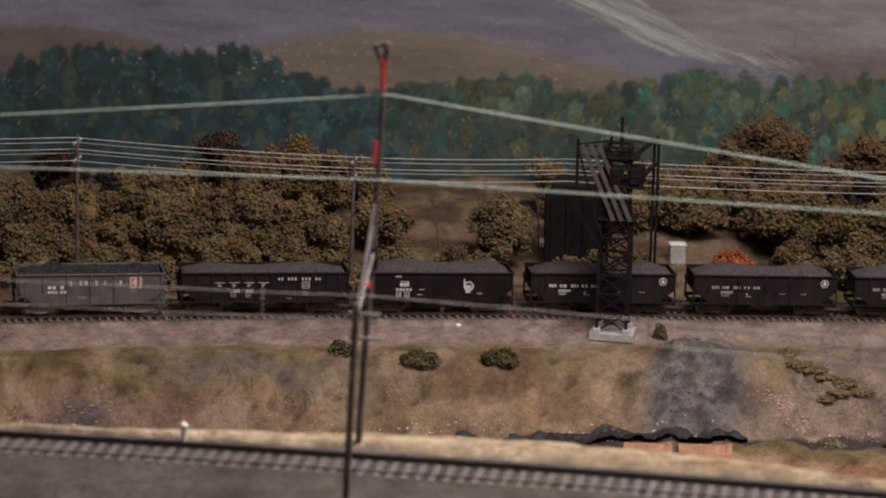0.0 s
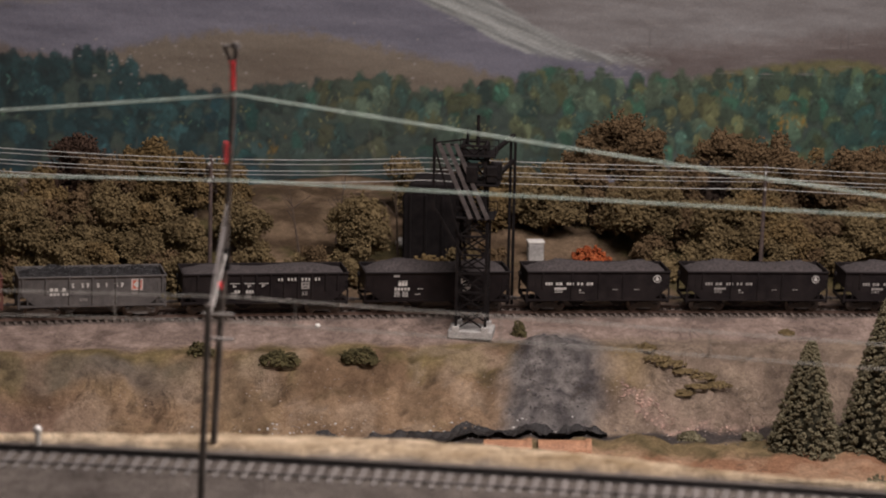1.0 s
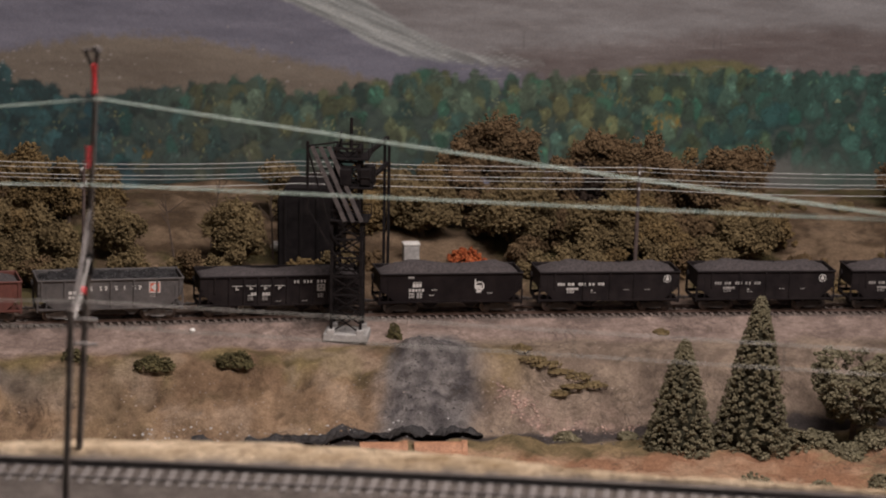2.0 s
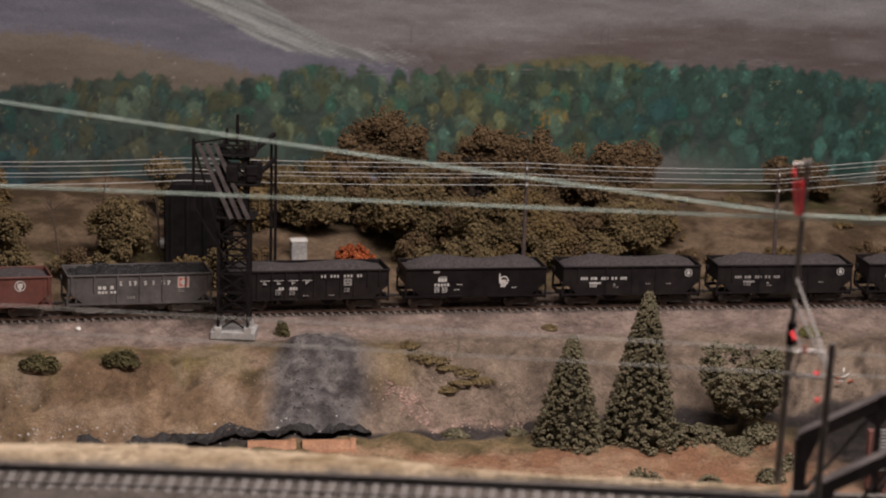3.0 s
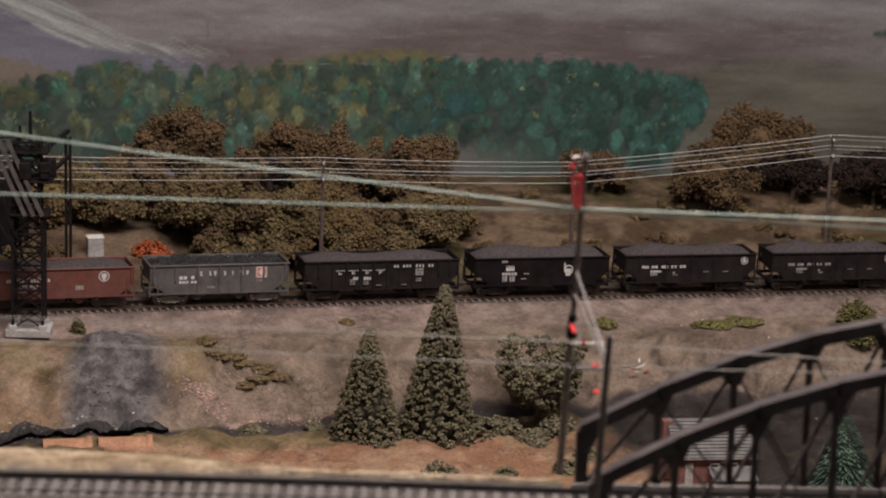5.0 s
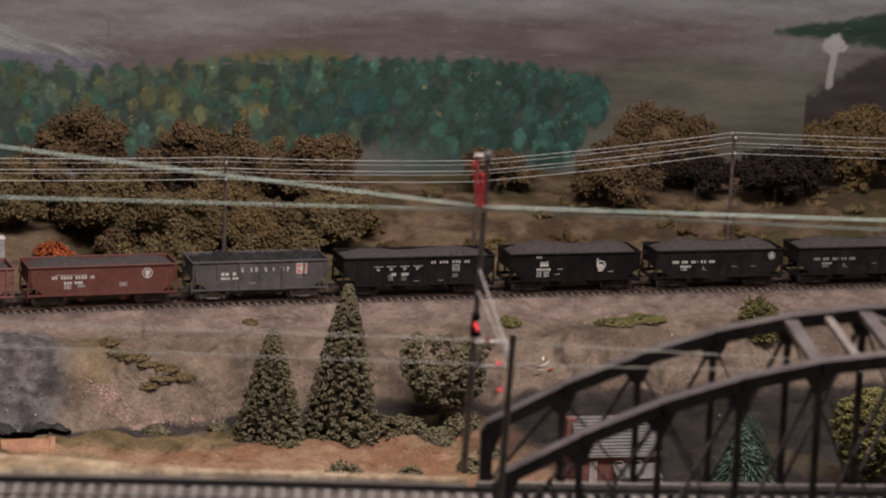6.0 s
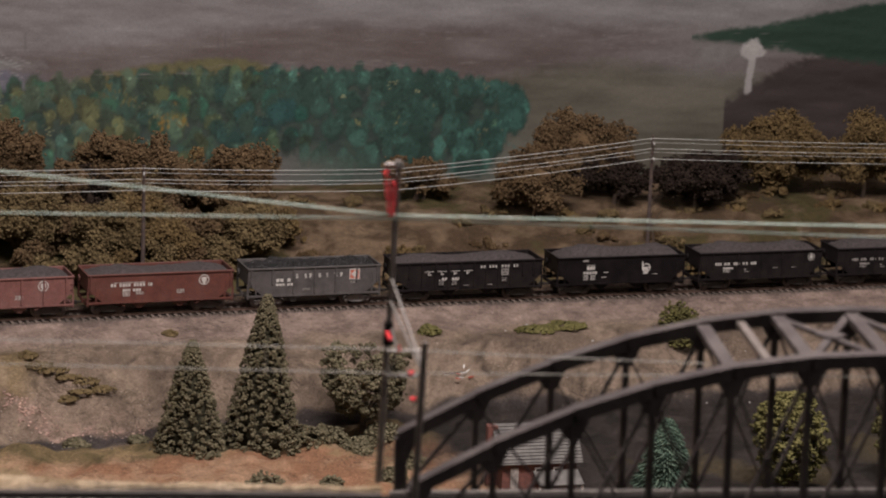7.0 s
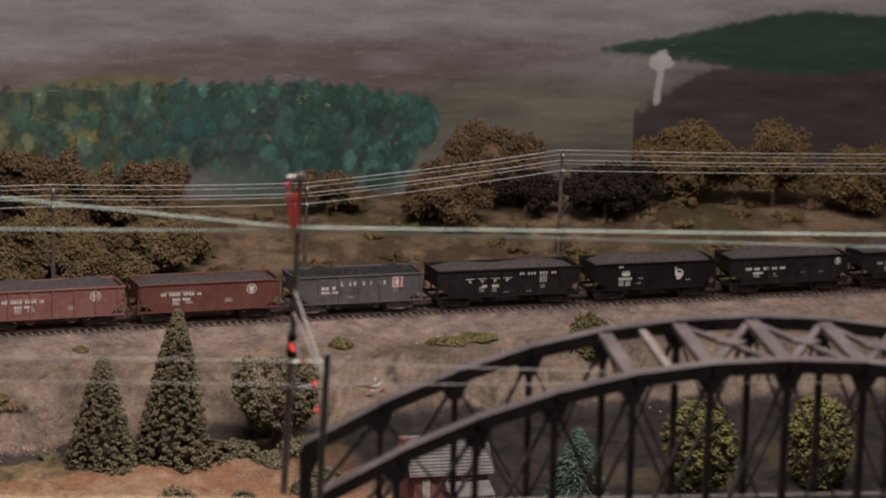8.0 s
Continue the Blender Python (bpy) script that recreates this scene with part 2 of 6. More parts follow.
def tube(bm, pts, r, n=6):
    """One round wire swept along its points."""
    rings = []
    for i, p in enumerate(pts):
        d = (Vector(pts[min(i + 1, len(pts) - 1)]) - Vector(pts[max(i - 1, 0)])).normalized()
        side = d.cross(Vector((0, 0, 1))).normalized()
        up = side.cross(d)
        rings.append([bm.verts.new(Vector(p) + side * r * math.cos(6.28319 * k / n) + up * r * math.sin(6.28319 * k / n)) for k in range(n)])
    for a, b in zip(rings[:-1], rings[1:]):
        for k in range(n):
            m = (k + 1) % n
            bm.faces.new((a[k], a[m], b[m], b[k]))
    bm.faces.new(rings[0][::-1])
    bm.faces.new(rings[-1])


def prism(bm, outline, y0, y1):
    """An outline in x and z, thick from y0 to y1."""
    lo = [bm.verts.new((x, y0, z)) for x, z in outline]
    hi = [bm.verts.new((x, y1, z)) for x, z in outline]
    bm.faces.new(lo)
    bm.faces.new(hi[::-1])
    n = len(outline)
    for i in range(n):
        j = (i + 1) % n
        bm.faces.new((lo[j], lo[i], hi[i], hi[j]))


def empty(name, m, label, category, group="", kind=""):
    ob = new(name)
    ob.empty_display_size = 0.02
    ob.matrix_world = m
    return tagged(ob, label, category, group, kind)


def ico(level):
    bm = bmesh.new()
    bmesh.ops.create_icosphere(bm, subdivisions=level, radius=1.0)
    v = np.array([q.co[:] for q in bm.verts])
    f = np.array([[w.index for w in p.verts] for p in bm.faces])
    bm.free()
    return v, f


CRUMB, HEART = ico(1), ico(2)
SHRED = (np.array([(1.25, 0, 0), (-1.1, 0.2, 0), (0, 0.9, 0), (0.1, -1, 0), (0, 0, 0.8), (0, 0.1, -0.9)]), np.array([(0, 2, 4), (2, 1, 4), (1, 3, 4), (3, 0, 4), (2, 0, 5), (1, 2, 5), (3, 1, 5), (0, 3, 5)]))
RNG = np.random.default_rng(11)


def clumps(name, centres, sizes, material, parent=None, squash=0.8, rough=0.35, label="", shape=None):
    """Many ragged little clumps joined into one mesh."""
    centres, sizes = np.asarray(centres, float), np.asarray(sizes, float)
    shape_v, shape_f = shape or CRUMB
    n, k = len(centres), len(shape_v)
    jit = 1 + RNG.uniform(-rough, rough, (n, k, 1))
    ax = RNG.normal(size=(n, 4))
    ax /= np.linalg.norm(ax, axis=1, keepdims=True)
    w, x, y, z = ax.T
    rot = np.stack([1 - 2 * (y * y + z * z), 2 * (x * y - w * z), 2 * (x * z + w * y), 2 * (x * y + w * z), 1 - 2 * (x * x + z * z), 2 * (y * z - w * x),
                    2 * (x * z - w * y), 2 * (y * z + w * x), 1 - 2 * (x * x + y * y)], -1).reshape(n, 3, 3)
    v = np.einsum("nij,nkj->nki", rot, shape_v[None] * jit) * sizes[:, None, None] * np.array([1, 1, squash]) + centres[:, None]
    f = shape_f[None] + (np.arange(n) * k)[:, None, None]
    me = bpy.data.meshes.new(name)
    me.vertices.add(n * k)
    me.vertices.foreach_set("co", v.ravel())
    me.loops.add(f.size)
    me.loops.foreach_set("vertex_index", f.ravel())
    me.polygons.add(f.size // 3)
    me.polygons.foreach_set("loop_start", np.arange(0, f.size, 3))
    me.update(calc_edges=True)
    me.validate()
    me.materials.append(material)
    ob = new(name, me)
    if parent:
        ob.parent = parent
    if label:
        ob["label"] = label
    return ob


# ---------------- the lie of the land ----------------
TRACK = np.poly1d([-0.0048, 0.0502, -0.0588, 0.2686, 2.2399])
PX, PY, H0, K1, K2, GRADE = 0.0107, 2.2428, 0.2623, -0.1039, 0.1161, -0.0229
SS = np.linspace(-1.3, 1.3, 521)
HEAD = H0 + K1 * SS + K2 * SS ** 2
CX = np.concatenate([[0], np.cumsum((np.cos(HEAD[1:]) + np.cos(HEAD[:-1])) / 2 * np.diff(SS))])
CY = np.concatenate([[0], np.cumsum((np.sin(HEAD[1:]) + np.sin(HEAD[:-1])) / 2 * np.diff(SS))])
CX, CY = CX - CX[260] + PX, CY - CY[260] + PY


def on_track(s, off=0.0, dz=0.0):
    """A point of the far line, off metres towards the front; and the line's heading there."""
    h = float(np.interp(s, SS, HEAD))
    return Vector((float(np.interp(s, SS, CX)) + math.sin(h) * off, float(np.interp(s, SS, CY)) - math.cos(h) * off, 1.2 + GRADE * s + dz)), h


def smooth(a, b, x):
    t = min(1.0, max(0.0, (x - a) / (b - a)))
    return t * t * (3 - 2 * t)


def fbm(x, y, f, o=4):
    return noise.fractal(Vector((x * f, y * f, 3.7)), 1.0, 2.0, o)


def mural_y(x):
    return 2.60 + 0.25 * x


def land(x, y):
    """Height of the scenery sheet, and the distance from the far line towards the front."""
    d = (float(TRACK(x)) - y) * 0.966
    d *= 1.2 if d > 0 else 1.0
    zt = 1.2 - 0.0236 * x - 0.004
    if d < 0:
        z = zt + 0.032 * smooth(0.045, 0.25, -d) + 0.006 * fbm(x, y, 14) * smooth(0.04, 0.1, -d)
    else:
        wob = 0.012 * fbm(x, 0.0, 5.0)
        z = zt - 0.006 * smooth(0.03, 0.075, d) - 0.052 * smooth(0.085 + wob, 0.175 + wob, d)
        z -= 0.001 * smooth(0.155, 0.168, d) * (1 - smooth(0.176, 0.192, d)) * smooth(-0.3, -0.2, x)
        z -= 0.0022 * (1 - smooth(0.01, 0.06, abs(fbm(x * 1.1 + 0.3 * y, y * 1.9 + 4, 22, 5)))) * smooth(0.075, 0.095, d) * (1 - smooth(0.15, 0.165, d))
        z += 0.008 * fbm(x, y, 18, 5) * smooth(0.06, 0.1, d) * (1 - 0.7 * smooth(0.2, 0.25, d))
        z += 0.0046 * fbm(x, y, 58, 5) * smooth(0.08, 0.11, d)
        slag = math.exp(-((x + 0.163) / 0.036) ** 2) * smooth(0.06, 0.1, d) * (1 - smooth(0.15, 0.18, d))
        z += 0.012 * slag + 0.002 * slag * fbm(x * 1.2 + 0.7 * y, y * 2.2 - 0.4 * x, 55, 4)
    if abs(d) < 0.026:
        z += 0.0026
    return z, d


def blend(a, b, k):
    return tuple(p + (q - p) * k for p, q in zip(a, b))


def ditch_line(x):
    """How far the black ditch lies from the far line."""
    return float(np.interp(x, [-0.30, -0.14, -0.105, -0.062, 0.0, 0.12, 0.3], [0.176, 0.182, 0.176, 0.170, 0.164, 0.160, 0.160]))


def cover(x, y, d):
    """Colour of the ground cover at a place, with shade painted into the bank's creases."""
    n1, n2, n3 = fbm(x, y, 9), fbm(x + 5, y, 28), fbm(x, y + 9, 60)
    n4 = fbm(x * 1.3, y * 1.8 + 4, 95, 4)
    if d < -0.03:
        c = blend((0.12, 0.082, 0.05), (0.28, 0.20, 0.13), smooth(-0.4, 0.45, n2 + 0.6 * n3))
        c = blend(c, (0.12, 0.10, 0.045), smooth(0.0, 0.4, n1 + n3 * 0.4))
        return blend((0.26, 0.20, 0.165), c, smooth(0.03, 0.06, -d + 0.02 * n2))
    left = 1 - smooth(-0.24, -0.10, x + 0.03 * n1)
    gravel = blend((0.29, 0.22, 0.188), (0.42, 0.322, 0.275), 0.5 + n3 + 0.7 * n4)
    c = blend((0.17, 0.138, 0.12), gravel, smooth(0.016, 0.027, d + 0.006 * n3))
    tan = blend((0.245, 0.162, 0.10), (0.385, 0.265, 0.168), smooth(-0.4, 0.45, n2 + 0.6 * n3))
    tan = blend(tan, (0.40, 0.29, 0.17), smooth(0.1, 0.5, n1 + 0.3 * n4) * 0.5)
    brown = blend((0.225, 0.172, 0.133), (0.335, 0.26, 0.20), smooth(-0.4, 0.4, n2 + 0.5 * n3))
    soil = blend(brown, tan, left)
    soil = blend(soil, (0.36, 0.24, 0.2), 0.55 * smooth(0.44, 0.54, -x + 0.03 * n2) * smooth(0.12, 0.14, d))
    lim = 0.058 + 0.008 * left
    c = blend(c, soil, smooth(lim, lim + 0.018, d + 0.010 * n2 + 0.008 * n3))
    turf = blend((0.14, 0.112, 0.05), (0.26, 0.205, 0.095), smooth(-0.4, 0.4, n3 + 0.6 * n4))
    grass = left * smooth(0.068, 0.082, d + 0.010 * n2) * (1 - smooth(0.108, 0.128, d + 0.02 * n1 + 0.01 * n3)) * smooth(-0.35, 0.1, n2 + 0.5 * n1)
    c = blend(c, turf, 0.85 * grass)
    path = math.exp(-((x + 0.49) / 0.07) ** 2) * smooth(0.085, 0.10, d + 0.01 * n2) * (1 - smooth(0.118, 0.13, d + 0.015 * n1 - 0.2 * (x + 0.49)))
    c = blend(c, (0.20, 0.175, 0.155), 0.75 * path)
    olive = math.exp(-((x + 0.108 + 0.01 * n2) / 0.020) ** 2) * smooth(0.07, 0.085, d) * (1 - smooth(0.12, 0.135, d + 0.01 * n3))
    c = blend(c, (0.30, 0.22, 0.10), 0.7 * olive)
    half = 0.018 + 0.019 * smooth(0.05, 0.12, d)
    slag = math.exp(-((x + 0.163 + 0.008 * n2 + 0.004 * n4) / half) ** 6) * smooth(0.038, 0.062, d + 0.012 * n1) * (1 - smooth(0.166, 0.176, d))
    c = blend(c, blend((0.135, 0.125, 0.125), (0.245, 0.228, 0.218), 0.5 + n3 + 0.8 * n4), min(1, slag * 1.05))
    c = blend(c, (0.10, 0.095, 0.10), 0.8 * math.exp(-((x + 0.60) / 0.022) ** 2) * smooth(0.115, 0.13, d) * (1 - smooth(0.16, 0.175, d)))
    ribs = fbm(x * 1.2 + 0.7 * y, y * 2.2 - 0.4 * x, 55, 5)
    c = blend(c, (0.06, 0.055, 0.057), 0.55 * min(1.0, slag) * smooth(0.12, 0.3, ribs))
    c = blend(c, (0.36, 0.335, 0.315), 0.4 * min(1.0, slag) * smooth(0.12, 0.4, -ribs))
    run = 0.129 + 0.026 * smooth(-0.115, -0.062, x)
    streak = math.exp(-((d - run + 0.004 * n3) / (0.0065 + 0.004 * smooth(-0.11, -0.06, x))) ** 2) * smooth(-0.122, -0.105, x) * (1 - smooth(-0.05, 0.02, x + 0.02 * n3))
    c = blend(c, (0.52, 0.375, 0.31), streak * smooth(-0.35, 0.15, n4 + 0.5 * n3))
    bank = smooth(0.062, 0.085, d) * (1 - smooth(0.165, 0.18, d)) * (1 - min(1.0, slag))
    # painted shade: soil colour darkened along the grooves that land() cuts
    crease_shade = abs(fbm(x * 1.1 + 0.3 * y, y * 1.9 + 4, 22, 5))
    c = blend(c, tuple(0.52 * q for q in c), bank * (1 - smooth(0.01, 0.05, crease_shade)) * smooth(-0.1, 0.2, n1 + n2))
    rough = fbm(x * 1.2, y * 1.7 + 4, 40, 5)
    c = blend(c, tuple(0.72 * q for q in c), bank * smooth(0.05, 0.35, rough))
    c = blend(c, (0.50, 0.39, 0.29), 0.40 * bank * smooth(0.15, 0.42, fbm(x + 2, y * 1.4 + 3, 33, 5)))
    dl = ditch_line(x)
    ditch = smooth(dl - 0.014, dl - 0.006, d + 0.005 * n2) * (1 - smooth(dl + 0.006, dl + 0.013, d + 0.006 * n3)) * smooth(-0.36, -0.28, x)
    flat = smooth(dl + 0.006, dl + 0.014, d + 0.006 * n2)
    clay = blend((0.36, 0.195, 0.115), (0.48, 0.31, 0.20), smooth(-0.3, 0.4, n2 + 0.5 * n3))
    clay = blend(clay, (0.36, 0.29, 0.16), 0.6 * smooth(0.05, 0.4, n1 + n4 * 0.5))
    moss = blend((0.16, 0.125, 0.065), (0.29, 0.215, 0.115), 0.5 + n3 + 0.5 * n4)
    low = blend(moss, clay, smooth(0.206, 0.232, d + 0.016 * n1 + 0.01 * n3))
    c = blend(c, low, flat)
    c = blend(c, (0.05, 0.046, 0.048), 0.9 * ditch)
    yard = smooth(0.15, 0.165, d + 0.012 * n2) * smooth(0.16, 0.24, x + 0.04 * n1 - 0.6 * max(0.0, d - 0.27))
    c = blend(c, blend((0.030, 0.026, 0.024), (0.052, 0.044, 0.040), 0.5 + n3 + 0.6 * n2), yard)
    verge = yard * smooth(0.27, 0.3, d) * smooth(0.0, 0.3, n1)
    c = blend(c, (0.14, 0.11, 0.06), 0.5 * verge)
    return c


def paint_cover(me, cols):
    layer = me.color_attributes.new("cover", "FLOAT_COLOR", "POINT")
    layer.data.foreach_set("color", np.concatenate([np.asarray(cols, float), np.ones((len(cols), 1))], 1).ravel())


def ground():
    nx, ny, x0, x1, y0 = 520, 290, -1.15, 1.25, 1.30
    verts, cols = [], []
    for i in range(nx + 1):
        x = x0 + (x1 - x0) * i / nx
        top = mural_y(x) - 0.003
        for j in range(ny + 1):
            y = y0 + (top - y0) * j / ny
            z, d = land(x, y)
            edge = i in (0, nx) or j in (0, ny)
            verts.append((x, y, 1.062 if edge else z))
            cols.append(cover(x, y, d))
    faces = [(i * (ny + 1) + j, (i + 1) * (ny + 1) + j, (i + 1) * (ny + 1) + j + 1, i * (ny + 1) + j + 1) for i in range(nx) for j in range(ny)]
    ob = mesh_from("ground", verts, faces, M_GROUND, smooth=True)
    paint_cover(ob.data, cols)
    return tagged(ob, "modelled scenery ground of brown earth, slag and red clay", "ground", kind="structure")


ground()


def slab(name, c, s, material, label, category, bevel=0.0):
    bm = bmesh.new()
    box(bm, (0, 0, 0), s, None, bevel)
    ob = part(name, bm, material)
    ob.location = c
    return tagged(ob, label, category, kind="structure")


slab("floor", (0, 0, 0.10), (6.4, 6.6, 0.1), M_FLOOR, "dull grey floor of the layout room", "floor")
slab("ceiling", (0, 0, 2.65), (6.4, 6.6, 0.1), M_CEIL, "plain white ceiling of the layout room", "ceiling")
slab("wall_north", (0, 3.25, 1.3), (6.4, 0.1, 2.6), M_WALL, "plain grey room wall behind the backdrop", "wall")
slab("wall_south", (0, -3.25, 1.3), (6.4, 0.1, 2.6), M_WALL, "plain grey room wall", "wall")
slab("wall_east", (3.15, 0, 1.3), (0.1, 6.4, 2.6), M_WALL, "plain grey room wall", "wall")
slab("wall_west", (-3.15, 0, 1.3), (0.1, 6.4, 2.6), M_WALL, "plain grey room wall", "wall")


def layout_table():
    t = empty("layout_table", pose(0, 0, 0), "dark wooden bench carrying the model landscape", "table")
    bm = bmesh.new()
    box(bm, (0.05, 2.0, 1.03), (2.5, 2.0, 0.06), None, 0.004)
    part("tabletop", bm, M_TABLE, t)
    for x in (-1.1, 1.2):
        for y in (1.1, 2.9):
            bm = bmesh.new()
            box(bm, (x, y, 0.575), (0.07, 0.07, 0.85), None, 0.004)
            part("leg", bm, M_TABLE, t)


layout_table()


def ceiling_fixture(x, y):
    f = empty("ceiling_light", pose(x, y, 2.6), "white fluorescent ceiling light with two tubes", "ceiling light", "ceiling lights")
    bm = bmesh.new()
    box(bm, (0, 0, -0.03), (1.3, 0.34, 0.06), None, 0.006)
    part("housing", bm, M_CEIL, f)
    for dy in (-0.08, 0.08):
        bm = bmesh.new()
        rod(bm, (-0.6, dy, -0.08), (0.6, dy, -0.08), 0.013, None, 10)
        part("tube", bm, M_WHITE, f)


for fx, fy in ((0.36, 1.35), (0.1, -1.0)):
    ceiling_fixture(fx, fy)


# ---------------- painted backdrop ----------------
def brushed(name, lo, hi, stretch=5.0, rough=0.55, island=0.0):
    """Acrylic paint laid on in level strokes."""
    m, nt, bsdf = nodes_of(name)
    c = nt.nodes.new("ShaderNodeTexCoord")
    mp = nt.nodes.new("ShaderNodeMapping")
    mp.inputs["Scale"].default_value = (1.0, 1.0, stretch)
    mp.inputs["Rotation"].default_value = (0.0, 0.12, 0.0)
    nt.links.new(c.outputs["Object"], mp.inputs["Vector"])
    outs = []
    for scale, det in ((9.0, 6.0), (70.0, 6.0)):
        n = nt.nodes.new("ShaderNodeTexNoise")
        n.inputs["Scale"].default_value, n.inputs["Detail"].default_value, n.inputs["Roughness"].default_value = scale, det, 0.65
        nt.links.new(mp.outputs[0], n.inputs["Vector"])
        outs.append(n.outputs["Fac"])
    col = ramp_between(nt, outs[0], lo, hi, 0.3, 0.7)
    col = mixed(nt, 1.0, col, ramp_between(nt, outs[1], (0.82, 0.82, 0.82), (1.15, 1.15, 1.15), 0.3, 0.7), "MULTIPLY")
    if island:
        geo = nt.nodes.new("ShaderNodeNewGeometry")
        col = mixed(nt, 1.0, col, ramp_between(nt, geo.outputs["Random Per Island"], (1 - island,) * 3, (1 + island,) * 3, 0, 1), "MULTIPLY")
    nt.links.new(col, bsdf.inputs["Base Color"])
    bsdf.inputs["Roughness"].default_value = rough
    bumped(nt, bsdf, outs[1], 0.25, 0.0006)
    return m


def eased(points, n=10):
    """A smooth line through control points."""
    pts = [points[0]] + list(points) + [points[-1]]
    out = []
    for i in range(1, len(pts) - 2):
        p0, p1, p2, p3 = (np.array(q, float) for q in pts[i - 1:i + 3])
        for k in range(n):
            t = k / n
            out.append(tuple(0.5 * (2 * p1 + (p2 - p0) * t + (2 * p0 - 5 * p1 + 4 * p2 - p3) * t * t + (3 * p1 - p0 - 3 * p2 + p3) * t ** 3)))
    out.append(tuple(points[-1]))
    return out


MURAL = empty("backdrop", pose(0, 0, 0), "hand-painted backdrop of hills, woods and a pale river", "backdrop", kind="structure")
BRUSH = np.random.default_rng(5)
PU0, PU1, PV0, PV1, PSTEP = -0.95, 0.97, 1.185, 1.43, 0.0011
PU, PV = np.arange(PU0, PU1, PSTEP), np.arange(PV0, PV1, PSTEP)
GU, GV = np.meshgrid(PU, PV, indexing="ij")
PAINT = np.zeros(GU.shape + (3,))


def on_mural(u, v, out):
    return (u + 0.24 * out, mural_y(u) - 0.97 * out, v)


def mural_board():
    bm = bmesh.new()
    a, b = -1.2, 1.3
    q = [bm.verts.new(on_mural(u, v, o)) for o in (0.0, -0.012) for u, v in ((a, 1.06), (b, 1.06), (b, 1.95), (a, 1.95))]
    for f in ((0, 1, 2, 3), (7, 6, 5, 4), (0, 4, 5, 1), (1, 5, 6, 2), (2, 6, 7, 3), (3, 7, 4, 0)):
        bm.faces.new([q[i] for i in f])
    part("board", bm, brushed("paint_sky_grey", (0.135, 0.12, 0.118), (0.25, 0.245, 0.246), 3.0), MURAL)


def wash(fu, fv, octaves=4, shear=0.0):
    """Smooth random tone from -1 to 1 over the painting; fu and fv are its cells to the metre."""
    out, amp, total = np.zeros(GU.shape), 1.0, 0.0
    for o in range(octaves):
        x, y = (GU - PU0) * fu * 2 ** o, (GV - PV0 + shear * (GU - PU0) + 3.0) * fv * 2 ** o
        table = BRUSH.uniform(-1, 1, (97, 89))
        i, j = np.floor(x).astype(int), np.floor(y).astype(int)
        a, b = x - i, y - j
        a, b = a * a * (3 - 2 * a), b * b * (3 - 2 * b)
        t = lambda p, q: table[p % 97, q % 89]
        out += amp * ((t(i, j) * (1 - a) + t(i + 1, j) * a) * (1 - b) + (t(i, j + 1) * (1 - a) + t(i + 1, j + 1) * a) * b)
        total += amp
        amp *= 0.55
    return out / total * 1.6


def step(a, b, x):
    t = np.clip((x - a) / (b - a), 0, 1)
    return t * t * (3 - 2 * t)


def lay(colour, mask):
    """Lay one paint over the painting through a mask."""
    m = np.clip(mask, 0, 1)[..., None]
    PAINT[:] = PAINT * (1 - m) + np.asarray(colour, float) * m


def tones(lo, hi, k):
    k = np.clip(k, 0, 1)[..., None]
    return np.asarray(lo) * (1 - k) + np.asarray(hi) * k


def under(ridge, soft, ragged=0.0015):
    """Mask of what lies under an eased ridge line, with a soft brushed rim."""
    line = np.array(eased(ridge))
    top = np.interp(GU, line[:, 0], line[:, 1], left=0.5, right=0.5)
    return step(-soft, soft, top - GV + ragged * STROKE)


def dab(u, v, w, h, lean, colour, alpha=0.8, soft=0.5):
    """One press of the brush: an upright oval with a worn rim."""
    r = max(w, h) * 1.6
    i0, i1 = max(0, int((u - r - PU0) / PSTEP)), min(len(PU), int((u + r - PU0) / PSTEP) + 2)
    j0, j1 = max(0, int((v - r - PV0) / PSTEP)), min(len(PV), int((v + r - PV0) / PSTEP) + 2)
    if i0 >= i1 or j0 >= j1:
        return
    y = GV[i0:i1, j0:j1] - v
    x = GU[i0:i1, j0:j1] - u - lean * y
    q = np.sqrt((x / w) ** 2 + (y / h) ** 2) + 0.22 * STROKE[i0:i1, j0:j1]
    m = (alpha * np.clip((1.0 - q) / soft, 0, 1))[..., None]
    PAINT[i0:i1, j0:j1] = PAINT[i0:i1, j0:j1] * (1 - m) + np.asarray(colour) * m


STROKE = wash(160, 190, 3)
LEVEL = wash(16, 90, 5, 0.06)
CLOUD = wash(7, 16, 4, 0.1)

# sky, moors and hills, from the back to the front
lay(tones((0.115, 0.105, 0.104), (0.205, 0.20, 0.20), 0.5 + 0.45 * LEVEL + 0.4 * CLOUD), np.ones(GU.shape))
lay(tones((0.15, 0.15, 0.152), (0.235, 0.232, 0.235), 0.5 + 0.5 * LEVEL), step(1.365, 1.392, GV + 0.008 * CLOUD) * step(0.0, 0.3, GU) * 0.8)
lay(tones((0.085, 0.066, 0.062), (0.15, 0.132, 0.128), 0.45 + 0.45 * LEVEL + 0.35 * CLOUD), under([(-0.30, 1.345), (-0.177, 1.352), (-0.039, 1.364), (0.119, 1.374), (0.284, 1.368), (0.437, 1.362), (0.62, 1.358), (1.2, 1.35)], 0.009, 0.003) * 0.9)
